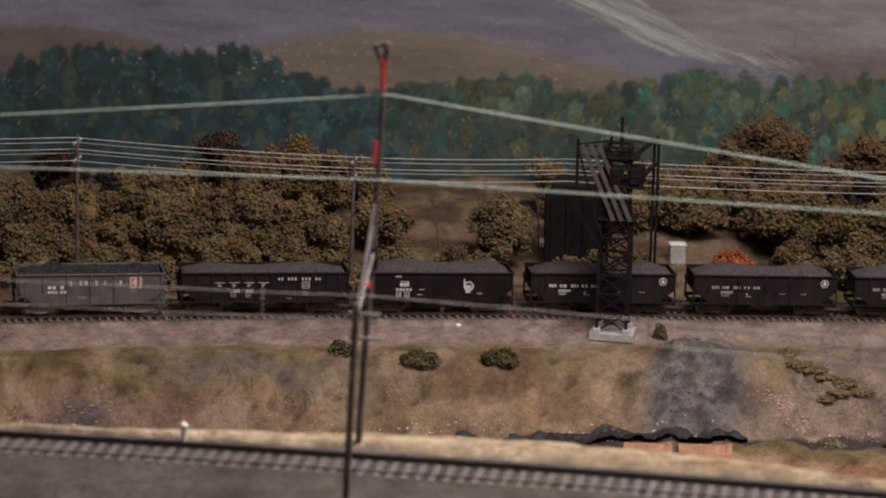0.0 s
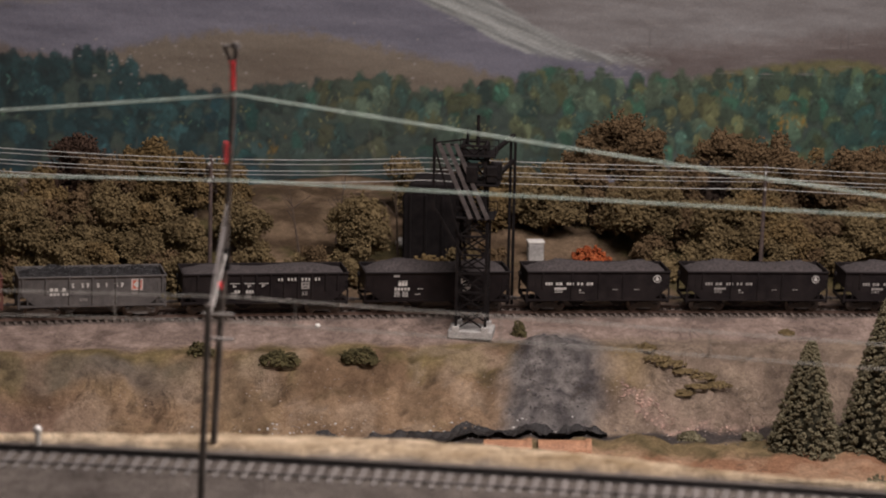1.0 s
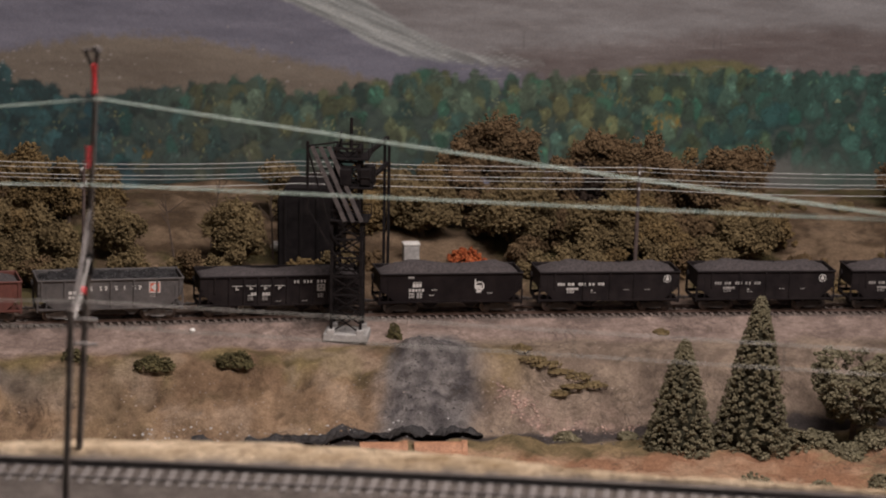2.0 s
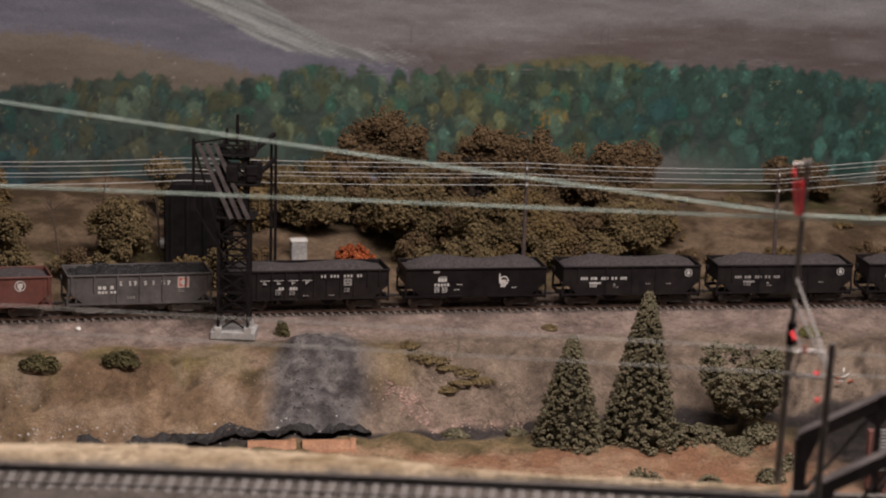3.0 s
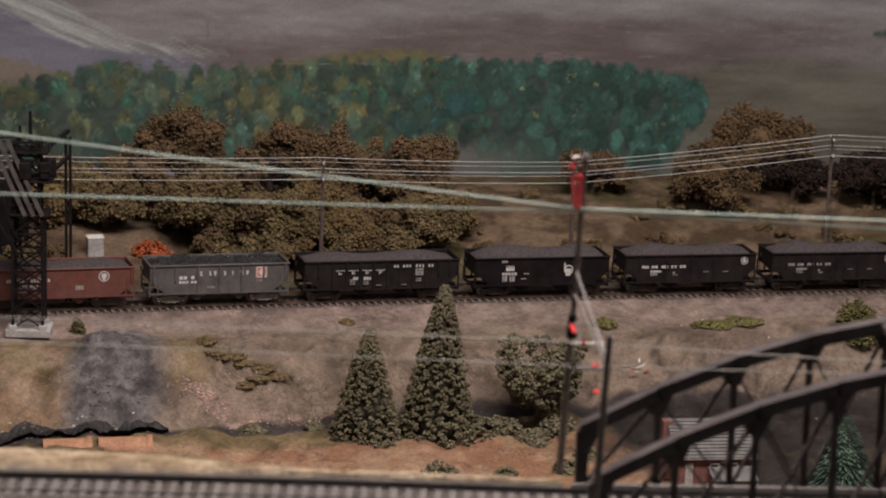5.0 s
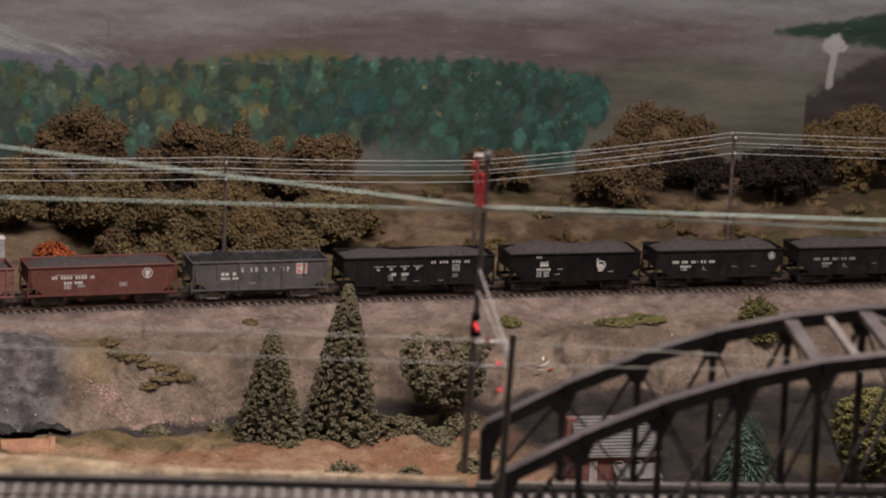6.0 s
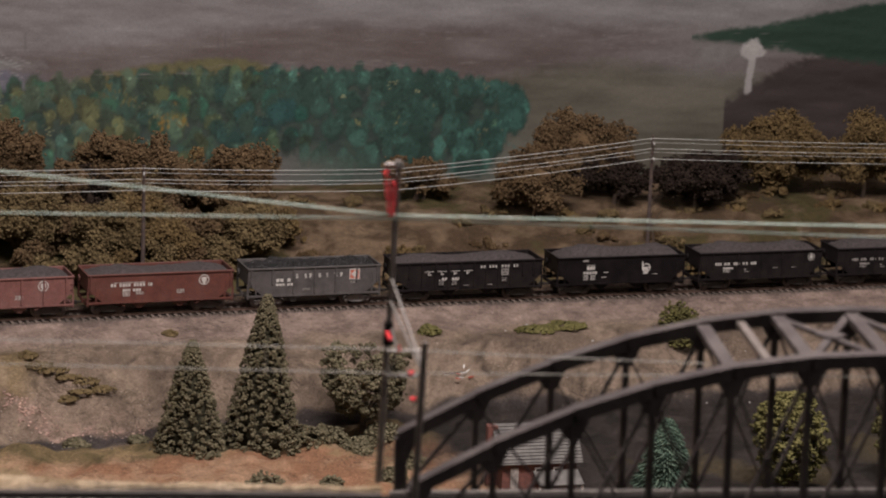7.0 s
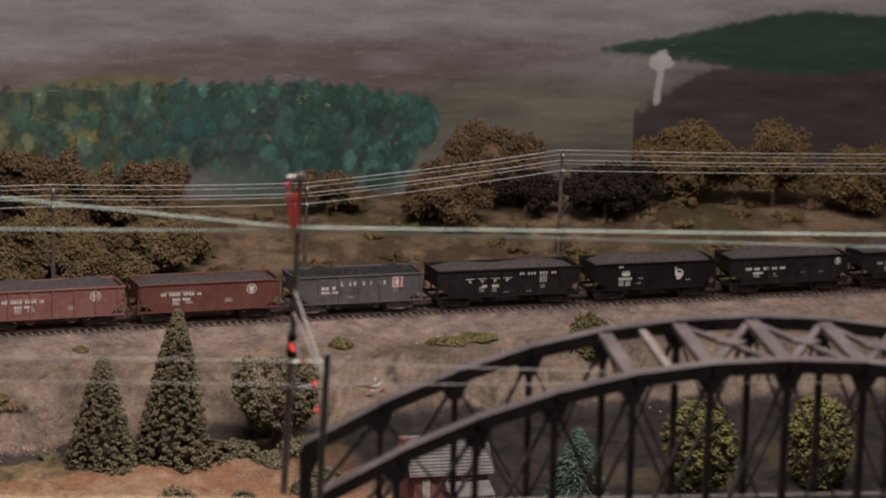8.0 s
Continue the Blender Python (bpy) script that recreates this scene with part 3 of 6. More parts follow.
lay(tones((0.086, 0.086, 0.112), (0.150, 0.148, 0.182), 0.5 + 0.4 * LEVEL + 0.3 * CLOUD), under([(-1.2, 1.41), (-0.80, 1.40), (-0.66, 1.402), (-0.45, 1.425), (-0.35, 1.41), (-0.295, 1.388), (-0.249, 1.368), (-0.19, 1.350), (-0.10, 1.335)], 0.005, 0.003) * step(-0.085, -0.15, GU))
river = under([(-0.40, 1.46), (-0.30, 1.425), (-0.262, 1.404), (-0.222, 1.378), (-0.175, 1.356), (-0.10, 1.347)], 0.003) * (1 - under([(-0.40, 1.44), (-0.335, 1.405), (-0.29, 1.384), (-0.249, 1.360), (-0.19, 1.346), (-0.10, 1.340)], 0.003)) * step(-0.07, -0.16, GU)
grain_r = wash(14, 260, 4, 0.45)
lay(tones((0.135, 0.145, 0.14), (0.30, 0.315, 0.305), 0.42 + 0.75 * grain_r), river * (0.55 + 0.45 * step(-0.1, -0.3, GU)))
lay(tones((0.072, 0.058, 0.05), (0.112, 0.094, 0.083), 0.5 + 0.5 * LEVEL), under([(-1.2, 1.385), (-0.9, 1.368), (-0.818, 1.374), (-0.76, 1.377), (-0.696, 1.364), (-0.622, 1.345), (-0.55, 1.33)], 0.006, 0.003))
lay(tones((0.10, 0.081, 0.062), (0.152, 0.128, 0.10), 0.5 + 0.5 * LEVEL), under([(-0.68, 1.335), (-0.603, 1.355), (-0.543, 1.368), (-0.474, 1.374), (-0.425, 1.372), (-0.374, 1.362), (-0.324, 1.350), (-0.247, 1.328), (-0.2, 1.30)], 0.006, 0.004))
lay(tones((0.058, 0.054, 0.040), (0.125, 0.118, 0.094), 0.45 + 0.4 * LEVEL + 0.35 * CLOUD), under([(0.27, 1.30), (0.348, 1.322), (0.429, 1.328), (0.518, 1.318), (0.60, 1.310), (0.75, 1.32), (1.2, 1.30)], 0.010, 0.004))
lay(tones((0.15, 0.148, 0.142), (0.20, 0.198, 0.192), 0.5 + 0.5 * STROKE), np.exp(-((GU - 0.545) / 0.055) ** 2 - ((GV - 1.335) / 0.022) ** 2) * (0.45 + 0.35 * CLOUD))
lay(tones((0.025, 0.019, 0.018), (0.052, 0.041, 0.039), 0.5 + 0.5 * LEVEL), under([(0.56, 1.285), (0.61, 1.312), (0.66, 1.330), (0.72, 1.338), (0.84, 1.33), (1.2, 1.32)], 0.006, 0.004))
green_line = np.interp(GU, [0.52, 0.60, 0.66, 0.745, 0.84, 1.2], [1.350, 1.338, 1.327, 1.315, 1.318, 1.31])
lay(tones((0.011, 0.030, 0.020), (0.023, 0.05, 0.034), 0.5 + 0.5 * LEVEL), under([(0.522, 1.352), (0.56, 1.358), (0.606, 1.362), (0.666, 1.372), (0.74, 1.381), (0.835, 1.374), (1.0, 1.372), (1.2, 1.35)], 0.0035) * step(-0.004, 0.004, GV - green_line + 0.002 * STROKE))
lay(tones((0.05, 0.072, 0.06), (0.10, 0.115, 0.10), 0.5 + 0.5 * CLOUD), np.exp(-((GU - 0.24) / 0.10) ** 2 - ((GV - 1.235) / 0.03) ** 2) * 1.1)
lay(tones((0.045, 0.048, 0.036), (0.095, 0.092, 0.07), 0.5 + 0.5 * CLOUD), step(1.265, 1.225, GV) * step(-0.5, -0.44, GU) * step(-0.2, -0.3, GU))
lay(tones((0.078, 0.074, 0.032), (0.115, 0.105, 0.05), 0.5 + 0.5 * STROKE), under([(-0.11, 1.315), (-0.064, 1.332), (-0.007, 1.341), (0.056, 1.3455), (0.099, 1.338), (0.15, 1.318)], 0.003) * step(1.27, 1.30, GV))

PAINT *= 1.04

WOOD_U = [-1.2, -0.9, -0.819, -0.789, -0.745, -0.672, -0.603, -0.563, -0.523, -0.443, -0.398, -0.353, -0.323, -0.263, -0.208, -0.142, -0.07, 0.014, 0.094, 0.164, 0.229, 0.285, 0.333, 0.360]
WOOD_V = [1.36, 1.345, 1.34, 1.351, 1.361, 1.354, 1.365, 1.339, 1.324, 1.329, 1.332, 1.335, 1.32, 1.33, 1.343, 1.334, 1.334, 1.338, 1.338, 1.336, 1.335, 1.325, 1.318, 1.300]


def wood_tone(u, v):
    """Leaf paint by place: blue-black at one end, grey-green and olive in the middle, deep teal at the other."""
    keys = [-0.9, -0.62, -0.50, -0.40, -0.22, -0.08, 0.02, 0.12, 0.36]
    cols = [(0.010, 0.026, 0.027), (0.009, 0.029, 0.031), (0.012, 0.034, 0.034), (0.036, 0.052, 0.036), (0.038, 0.062, 0.042), (0.047, 0.066, 0.042), (0.036, 0.062, 0.040), (0.021, 0.054, 0.042), (0.019, 0.056, 0.045)]
    c = np.array([np.interp(u, keys, [q[k] for q in cols]) for k in range(3)])
    k = BRUSH.uniform()
    if -0.52 < u < 0.14:
        c = c * (1, 1, 1) if k < 0.5 else (c * (0.55, 0.8, 0.95) if k < 0.72 else (c * (1.5, 1.12, 0.8) if k < 0.88 else c * (0.6, 1.15, 1.1)))
    low = np.clip((1.295 - v) / 0.05, 0, 1)
    if u < -0.2:
        c = c * (1 - 0.35 * low) + np.array((0.010, 0.020, 0.030)) * 0.35 * low
    return c * np.exp(BRUSH.normal(0.14, 0.32))


def painted_wood():
    shade = np.interp(GU, WOOD_U, WOOD_V) - 0.012
    foot = np.where(GU < 0.16, 1.245 - 0.03 * step(-0.15, -0.25, GU), 1.226 + np.maximum(0, GU - 0.31) * 1.2)
    lay(tones((0.014, 0.030, 0.028), (0.032, 0.056, 0.044), 0.5 + 0.5 * STROKE), step(-0.004, 0.004, shade - GV) * step(-0.012, 0.02, GV - foot) * step(0.362, 0.350, GU) * 0.92)
    trees = []
    for i in range(900):
        u = BRUSH.uniform(-0.93, 0.355)
        top = float(np.interp(u, WOOD_U, WOOD_V))
        low = (1.215 if u < -0.2 else 1.245) if u < 0.16 else 1.232 + max(0.0, u - 0.31) * 1.2
        k = BRUSH.uniform() ** 1.15
        trees.append((top - 0.010 - k * max(0.004, top - 0.010 - low), u, k))
    for u in np.arange(-0.93, 0.35, 0.0125):
        u = u + BRUSH.uniform(-0.005, 0.005)
        trees.append((float(np.interp(u, WOOD_U, WOOD_V)) - BRUSH.uniform(0.008, 0.015), u, 0.0))
    for v, u, k in sorted(trees, reverse=True):
        c = wood_tone(u, v)
        w, h = BRUSH.uniform(0.0055, 0.0105), BRUSH.uniform(0.008, 0.015)
        dab(u, v - 0.004, w * 1.1, h * 1.15, 0, c * 0.48, 0.75, 0.45)
        dab(u, v, w, h, BRUSH.uniform(-0.1, 0.1), c, 0.88, 0.34)
        for n in range(9):
            a = BRUSH.uniform(-1, 1)
            f = np.exp(BRUSH.normal(0.25 if n < 4 else -0.6, 0.3))
            dab(u + a * w * 0.75, v + BRUSH.uniform(-0.5, 0.9) * h * (1 - 0.5 * abs(a)), BRUSH.uniform(0.0010, 0.0026), BRUSH.uniform(0.0014, 0.0045), BRUSH.uniform(-0.9, 0.9), c * f, 0.6, 0.6)
    for i in range(150):
        u = BRUSH.uniform(-0.9, 0.34)
        v = float(np.interp(u, WOOD_U, WOOD_V)) - BRUSH.uniform(0.006, 0.07)
        hue = ((0.07, 0.14, 0.085), (0.15, 0.155, 0.07), (0.05, 0.12, 0.10), (0.11, 0.12, 0.07))[i % 4]
        for n in range(BRUSH.integers(1, 5)):
            dab(u + BRUSH.normal(0, 0.003), v + BRUSH.normal(0, 0.003), BRUSH.uniform(0.0007, 0.0016), BRUSH.uniform(0.001, 0.0032), BRUSH.uniform(-1, 1), hue, 0.6 if i % 3 else 0.95, 0.8)
    for u, v in ((-0.145, 1.308), (-0.273, 1.286), (-0.10, 1.282), (0.245, 1.307), (0.175, 1.304), (0.222, 1.316)):
        for n in range(7):
            dab(u + BRUSH.normal(0, 0.0022), v + BRUSH.normal(0, 0.0018), 0.0014, 0.0009, BRUSH.uniform(-1, 1), (0.24, 0.25, 0.13), 0.8, 0.7)
    for u, v, hue in ((-0.455, 1.268, (0.15, 0.10, 0.02)), (-0.462, 1.252, (0.13, 0.09, 0.02)), (-0.40, 1.225, (0.22, 0.12, 0.02)), (-0.045, 1.318, (0.12, 0.098, 0.028)), (-0.03, 1.31, (0.13, 0.105, 0.03)), (0.005, 1.285, (0.30, 0.16, 0.02)), (0.02, 1.29, (0.22, 0.14, 0.03))):
        for n in range(16):
            dab(u + BRUSH.normal(0, 0.0035), v + BRUSH.normal(0, 0.0045), 0.0016, 0.003, BRUSH.uniform(-0.6, 0.6), np.array(hue) * BRUSH.uniform(0.6, 1.2), 0.5, 0.8)
    lay(tones((0.07, 0.088, 0.075), (0.115, 0.125, 0.108), 0.5 + 0.5 * CLOUD), np.exp(-((GU - 0.155) / 0.045) ** 2 - ((GV - 1.232) / 0.018) ** 2) * 0.8)
    for i in range(46):
        u, v = BRUSH.uniform(-0.6, -0.28), BRUSH.uniform(1.22, 1.275)
        dab(u, v, 0.0010, BRUSH.uniform(0.008, 0.02), BRUSH.uniform(-0.2, 0.2), (0.085, 0.082, 0.07), 0.4, 0.8)


def painted_flecks():
    """Dry-brush strokes on the moors, ripples on the river, far chimneys and the water tower."""
    for i in range(150):
        u, v = BRUSH.uniform(-0.2, 0.62), BRUSH.uniform(1.325, 1.395)
        w = BRUSH.uniform(0.004, 0.016)
        dab(u, v, w, BRUSH.uniform(0.0006, 0.0011), 0, (0.24, 0.225, 0.215), BRUSH.uniform(0.1, 0.5), 0.9)
    for i in range(90):
        u = BRUSH.uniform(-0.36, -0.13)
        v = float(np.interp(u, [-0.36, -0.29, -0.25, -0.19, -0.13], [1.43, 1.396, 1.374, 1.355, 1.347])) + BRUSH.normal(0, 0.006)
        for n in range(4):
            dab(u + n * 0.004, v - n * 0.0020, 0.0034, 0.0007, 0, (0.34, 0.355, 0.34), 0.4, 0.9)
    for i in range(60):
        u, v = BRUSH.normal(-0.55, 0.05) if i % 2 else BRUSH.uniform(-0.75, -0.3), BRUSH.normal(1.352, 0.012)
        dab(u, v, BRUSH.uniform(0.0009, 0.0022), BRUSH.uniform(0.0008, 0.0013), 0, (0.30, 0.28, 0.26), 0.7, 0.8)
    for u, v, h in ((0.055, 1.362, 0.012), (0.062, 1.36, 0.013), (-0.12, 1.366, 0.010)):
        dab(u, v, 0.0012, h, 0, (0.085, 0.075, 0.072), 0.7, 0.8)
    for i in range(60):
        a = BRUSH.uniform(0, 1)
        u, v = 0.415 + 0.12 * a, 1.352 - 0.035 * a * a + BRUSH.normal(0, 0.006)
        dab(u, v, 0.006, 0.0009, 0, (0.20, 0.195, 0.185), 0.3, 0.9)
    pale = np.array((0.34, 0.33, 0.32))
    for n in range(12):
        f = n / 11
        dab(0.5835 + 0.004 * f, 1.296 + 0.034 * f, 0.0048, 0.0055, 0, pale * 0.92, 0.9, 0.4)
    dab(0.587, 1.3345, 0.0142, 0.0095, 0, pale, 0.95, 0.22)
    dab(0.5875, 1.341, 0.0105, 0.0068, 0, pale * 1.1, 0.9, 0.3)


def painting():
    """The paint layer on the front of the board."""
    nu, nv = len(PU), len(PV)
    out = 0.0012 + 0.00012 * STROKE
    co = np.stack([GU + 0.24 * out, 2.60 + 0.25 * GU - 0.97 * out, GV], -1).reshape(-1, 3)
    idx = np.arange(nu * nv).reshape(nu, nv)
    quads = np.stack([idx[:-1, :-1], idx[1:, :-1], idx[1:, 1:], idx[:-1, 1:]], -1).reshape(-1, 4)
    me = bpy.data.meshes.new("painting")
    me.vertices.add(len(co))
    me.vertices.foreach_set("co", co.ravel())
    me.loops.add(quads.size)
    me.loops.foreach_set("vertex_index", quads.ravel())
    me.polygons.add(len(quads))
    me.polygons.foreach_set("loop_start", np.arange(0, quads.size, 4))
    me.update(calc_edges=True)
    paint_cover(me, np.clip(PAINT, 0.004, 0.9).reshape(-1, 3))
    m, nt, bsdf = nodes_of("acrylic_paint")
    att = nt.nodes.new("ShaderNodeVertexColor")
    att.layer_name = "cover"
    n = noise_node(nt, 620, 5, 0.7)
    col = mixed(nt, 1.0, att.outputs["Color"], ramp_between(nt, n.outputs["Fac"], (0.82, 0.82, 0.82), (1.18, 1.18, 1.18), 0.3, 0.7), "MULTIPLY")
    nt.links.new(col, bsdf.inputs["Base Color"])
    bsdf.inputs["Roughness"].default_value = 0.6
    bumped(nt, bsdf, n.outputs["Fac"], 0.3, 0.0004)
    me.materials.append(m)
    ob = new("painting", me)
    ob.parent = MURAL
    ob["label"] = "acrylic painting of hills, woods and river"


mural_board()
painted_wood()
painted_flecks()
painting()


# ---------------- rails ----------------
def rail_mesh(name, line, material, parent, w=0.0011, foot=0.0024, h=0.0021):
    """A rail with head, web and foot swept along a line."""
    prof = [(-foot / 2, 0), (foot / 2, 0), (foot / 2, 0.0004), (0.0003, 0.0007), (0.0003, h - 0.0007), (w / 2, h - 0.0006), (w / 2, h), (-w / 2, h), (-w / 2, h - 0.0006), (-0.0003, h - 0.0007), (-0.0003, 0.0007), (-foot / 2, 0.0004)]
    verts, faces, n = [], [], len(prof)
    for p, h2 in line:
        for a, b in prof:
            verts.append((p.x + math.sin(h2) * a, p.y - math.cos(h2) * a, p.z + b))
    for i in range(len(line) - 1):
        for j in range(n):
            k = (j + 1) % n
            faces.append((i * n + j, i * n + k, (i + 1) * n + k, (i + 1) * n + j))
    return mesh_from(name, verts, faces, material, parent)


def tie_data(name, material, l=0.030, w=0.0026, h=0.0018):
    bm = bmesh.new()
    box(bm, (0, 0, 0), (w, l, h), None, 0.0002)
    me = bpy.data.meshes.new(name)
    bm.to_mesh(me)
    bm.free()
    me.materials.append(material)
    return me


def far_track():
    t = empty("railway_track", pose(0, 0, 0), "rusty model rails on dark sleepers along the bank top", "track")
    for off in (-0.00825, 0.00825):
        rail_mesh("rail", [on_track(s, off, 0.0) for s in np.arange(-1.15, 1.24, 0.02)], M_RAIL, t)
    return t


FAR_TRACK = far_track()


# ---------------- hopper cars ----------------
def bars(bm, x0, z, widths, gap, h, y):
    """A row of plain bars standing for lettering."""
    x = x0
    for w in widths:
        if w > 0:
            box(bm, (x + w / 2, y, z), (w, 0.00025, h))
        x += abs(w) + gap
    return x


def truck(parent, x, material, spin):
    t = new("truck")
    t.parent = parent
    t.matrix_basis = pose(x, 0, 0)
    for y in (-0.0112, 0.0112):
        bm = bmesh.new()
        prism(bm, [(-0.0115, 0.0062), (-0.0115, 0.0042), (-0.008, 0.0036), (-0.0035, 0.0022), (0.0035, 0.0022), (0.008, 0.0036), (0.0115, 0.0042), (0.0115, 0.0062), (0.007, 0.0068), (0.003, 0.0082), (-0.003, 0.0082), (-0.007, 0.0068)], y - 0.0007, y + 0.0007)
        for ax in (-0.0095, 0.0095):
            rod(bm, (ax, y - 0.0013, 0.0048), (ax, y + 0.0013, 0.0048), 0.0016, None, 8)
        for ax in (-0.0016, 0, 0.0016):
            rod(bm, (ax, y - 0.001, 0.0028), (ax, y - 0.001, 0.0026), 0.0007, None, 6)
        part("side_frame", bm, material, t)
    bm = bmesh.new()
    box(bm, (0, 0, 0.0065), (0.005, 0.021, 0.003), None, 0.0004)
    part("bolster", bm, material, t)
    for ax in (-0.0095, 0.0095):
        bm = bmesh.new()
        rod(bm, (0, -0.011, 0), (0, 0.011, 0), 0.0009, None, 6)
        for y in (-0.0082, 0.0082):
            rod(bm, (0, y - 0.0012, 0), (0, y + 0.0012, 0), 0.0048, None, 16)
            rod(bm, (0, y - 0.0019 if y < 0 else y + 0.0005, 0), (0, y - 0.0005 if y < 0 else y + 0.0019, 0), 0.0018, None, 8)
            for k in range(4):
                a = k * math.pi / 2
                box(bm, (0.003 * math.cos(a), y + (-0.0013 if y < 0 else 0.0013), 0.003 * math.sin(a)), (0.001, 0.0004, 0.001))
        wset = part("wheelset", bm, M_WHEEL, t)
        wset.matrix_basis = pose(ax, 0, 0.0048)
        spin.append((wset, ax))
    return t


def heaped_load(parent, l, w, z, rise, material, lumps):
    nx, ny = 70, 20
    verts = []
    for i in range(nx + 1):
        for j in range(ny + 1):
            u, v = i / nx * 2 - 1, j / ny * 2 - 1
            hump = (1 - abs(u) ** 6) * (1 - abs(v) ** 2.4)
            x, y = u * l / 2, v * w / 2
            zz = z + rise * hump + lumps * fbm(x, y, 120, 3) + 0.0007 * lumps / 0.001 * fbm(x + 3, y, 420, 2)
            zz += rise * 0.25 * math.sin(u * 5.0 + l * 90) * hump
            verts.append((x, y, zz if abs(u) < 1 and abs(v) < 1 else z - 0.0012))
    faces = [(i * (ny + 1) + j, (i + 1) * (ny + 1) + j, (i + 1) * (ny + 1) + j + 1, i * (ny + 1) + j + 1) for i in range(nx) for j in range(ny)]
    mesh_from("coal_load", verts, faces, material, parent, smooth=lumps < 0.0012)


def hopper(name, label, l, paint, frame_paint, load, rise, ribs, marks, low_bays=True, lumps=0.0009, rim=0.034, group="hopper cars of the coal train"):
    """A two-bay hopper car standing on its rails at the origin; its front side faces -y."""
    c = empty(name, pose(0, 0, 0), label, "hopper car", group)
    w, e, spin = 0.0335, 0.5 * l, []
    side = [(-e, rim), (-e, 0.0205), (-e + 0.002, 0.0200), (-e + 0.0125, 0.0112), (e - 0.0125, 0.0112), (e - 0.002, 0.0200), (e, 0.0205), (e, rim)]
    for y in (-w / 2, w / 2 - 0.0008):
        bm = bmesh.new()
        prism(bm, side, y, y + 0.0008)
        part("side_panel", bm, paint, c)
    for sx in (-1, 1):
        bm = bmesh.new()
        beam(bm, (sx * (e - 0.0003), 0, 0.0205), (sx * (e - 0.0003), 0, rim), w - 0.002, 0.0007, (1, 0, 0))
        part("end_sheet", bm, paint, c)
        bm = bmesh.new()
        beam(bm, Vector((sx * (e - 0.001), 0, 0.0205)), Vector((sx * (e - 0.031), 0, 0.0075)), w - 0.0018, 0.0007, (0, 0, 1))
        part("slope_sheet", bm, paint, c)
    bm = bmesh.new()
    box(bm, (0, 0, 0.0125), (2 * e - 0.036, w - 0.0018, 0.0008))
    part("floor_sheet", bm, paint, c)
    bm = bmesh.new()
    for y in (-w / 2 - 0.0004, w / 2 + 0.0004):
        box(bm, (0, y, rim), (2 * e + 0.0012, 0.0016, 0.0014), None, 0.0003)
    for x in (-e, e):
        box(bm, (x, 0, rim), (0.0014, w, 0.0014), None, 0.0003)
    part("top_rim", bm, frame_paint, c)
    bm = bmesh.new()
    for y in (-w / 2 + 0.0002, w / 2 - 0.0002):
        box(bm, (0, y, 0.0110), (2 * e - 0.001, 0.0014, 0.0014))
    box(bm, (0, 0, 0.0095), (2 * e + 0.003, 0.005, 0.0026))
    for x in (-e + 0.0005, e - 0.0005):
        box(bm, (x, 0, 0.0095), (0.0014, w - 0.001, 0.0024))
    part("underframe", bm, frame_paint, c)
    for x in ribs:
        for y in (-w / 2 - 0.0006, w / 2 + 0.0006):
            bm = bmesh.new()
            lowz = 0.0118 if abs(x) < e - 0.022 else 0.0203
            box(bm, (x, y, (rim + lowz) / 2), (0.0013, 0.0012, rim - lowz - 0.001), None, 0.0002)
            part("rib", bm, frame_paint, c)
    for x in (-0.017, 0.017):
        bm = bmesh.new()
        prism(bm, [(x - 0.0105, 0.0115), (x - 0.0015, 0.0052), (x + 0.0015, 0.0052), (x + 0.0105, 0.0115)], -w / 2 + 0.003, w / 2 - 0.003)
        part("hopper_bay", bm, frame_paint, c)
    for sx in (-1, 1):
        for y in (-w / 2 + 0.0008, w / 2 - 0.0008):
            bm = bmesh.new()
            beam(bm, (sx * e, y, 0.009), (sx * e, y, 0.0205), 0.0012, 0.0012)
            beam(bm, (sx * (e - 0.007), y, 0.0105), (sx * (e - 0.007), y, 0.0195), 0.0009, 0.0009)
            beam(bm, (sx * e, y, 0.0095), (sx * (e - 0.021), y, 0.0105), 0.001, 0.001)
            part("corner_post", bm, frame_paint, c)
            bm = bmesh.new()
            yo = y + (-0.0014 if y < 0 else 0.0014)
            for k in range(5 if sx > 0 else 4):
                z = 0.0105 + 0.0044 * k
                rod(bm, (sx * (e - 0.0006), yo, z), (sx * (e - 0.0026), yo, z), 0.00028, None, 5)
            for dx in (0.0008, 0.0064):
                rod(bm, (sx * (e - dx), yo + (0.0004 if y < 0 else -0.0004), 0.0098), (sx * (e - dx), yo + (0.0004 if y < 0 else -0.0004), 0.029), 0.00025, None, 5)
            part("ladder", bm, frame_paint, c)
        bm = bmesh.new()
        box(bm, (sx * (e + 0.0035), 0, 0.0085), (0.006, 0.0016, 0.0018), None, 0.0003)
        box(bm, (sx * (e + 0.0062), 0.0006 * sx, 0.0085), (0.0024, 0.0026, 0.0028), None, 0.0004)
        part("coupler", bm, M_TRUCK, c)
        truck(c, sx * (e - 0.0185), M_TRUCK_GREY if paint is M_GREY else M_TRUCK, spin)
    bm = bmesh.new()
    rod(bm, (-e - 0.001, 0.008, 0.0265), (-e - 0.0024, 0.008, 0.0265), 0.0028, None, 12)
    rod(bm, (-e - 0.0012, 0.008, 0.012), (-e - 0.0012, 0.008, 0.0265), 0.0003, None, 5)
    part("brake_wheel", bm, frame_paint, c)
    heaped_load(c, 2 * e - 0.002, w - 0.0022, rim - 0.0022, rise, load, lumps)
    y = -w / 2 - 0.00022
    marks(c, e, y)
    return c, spin


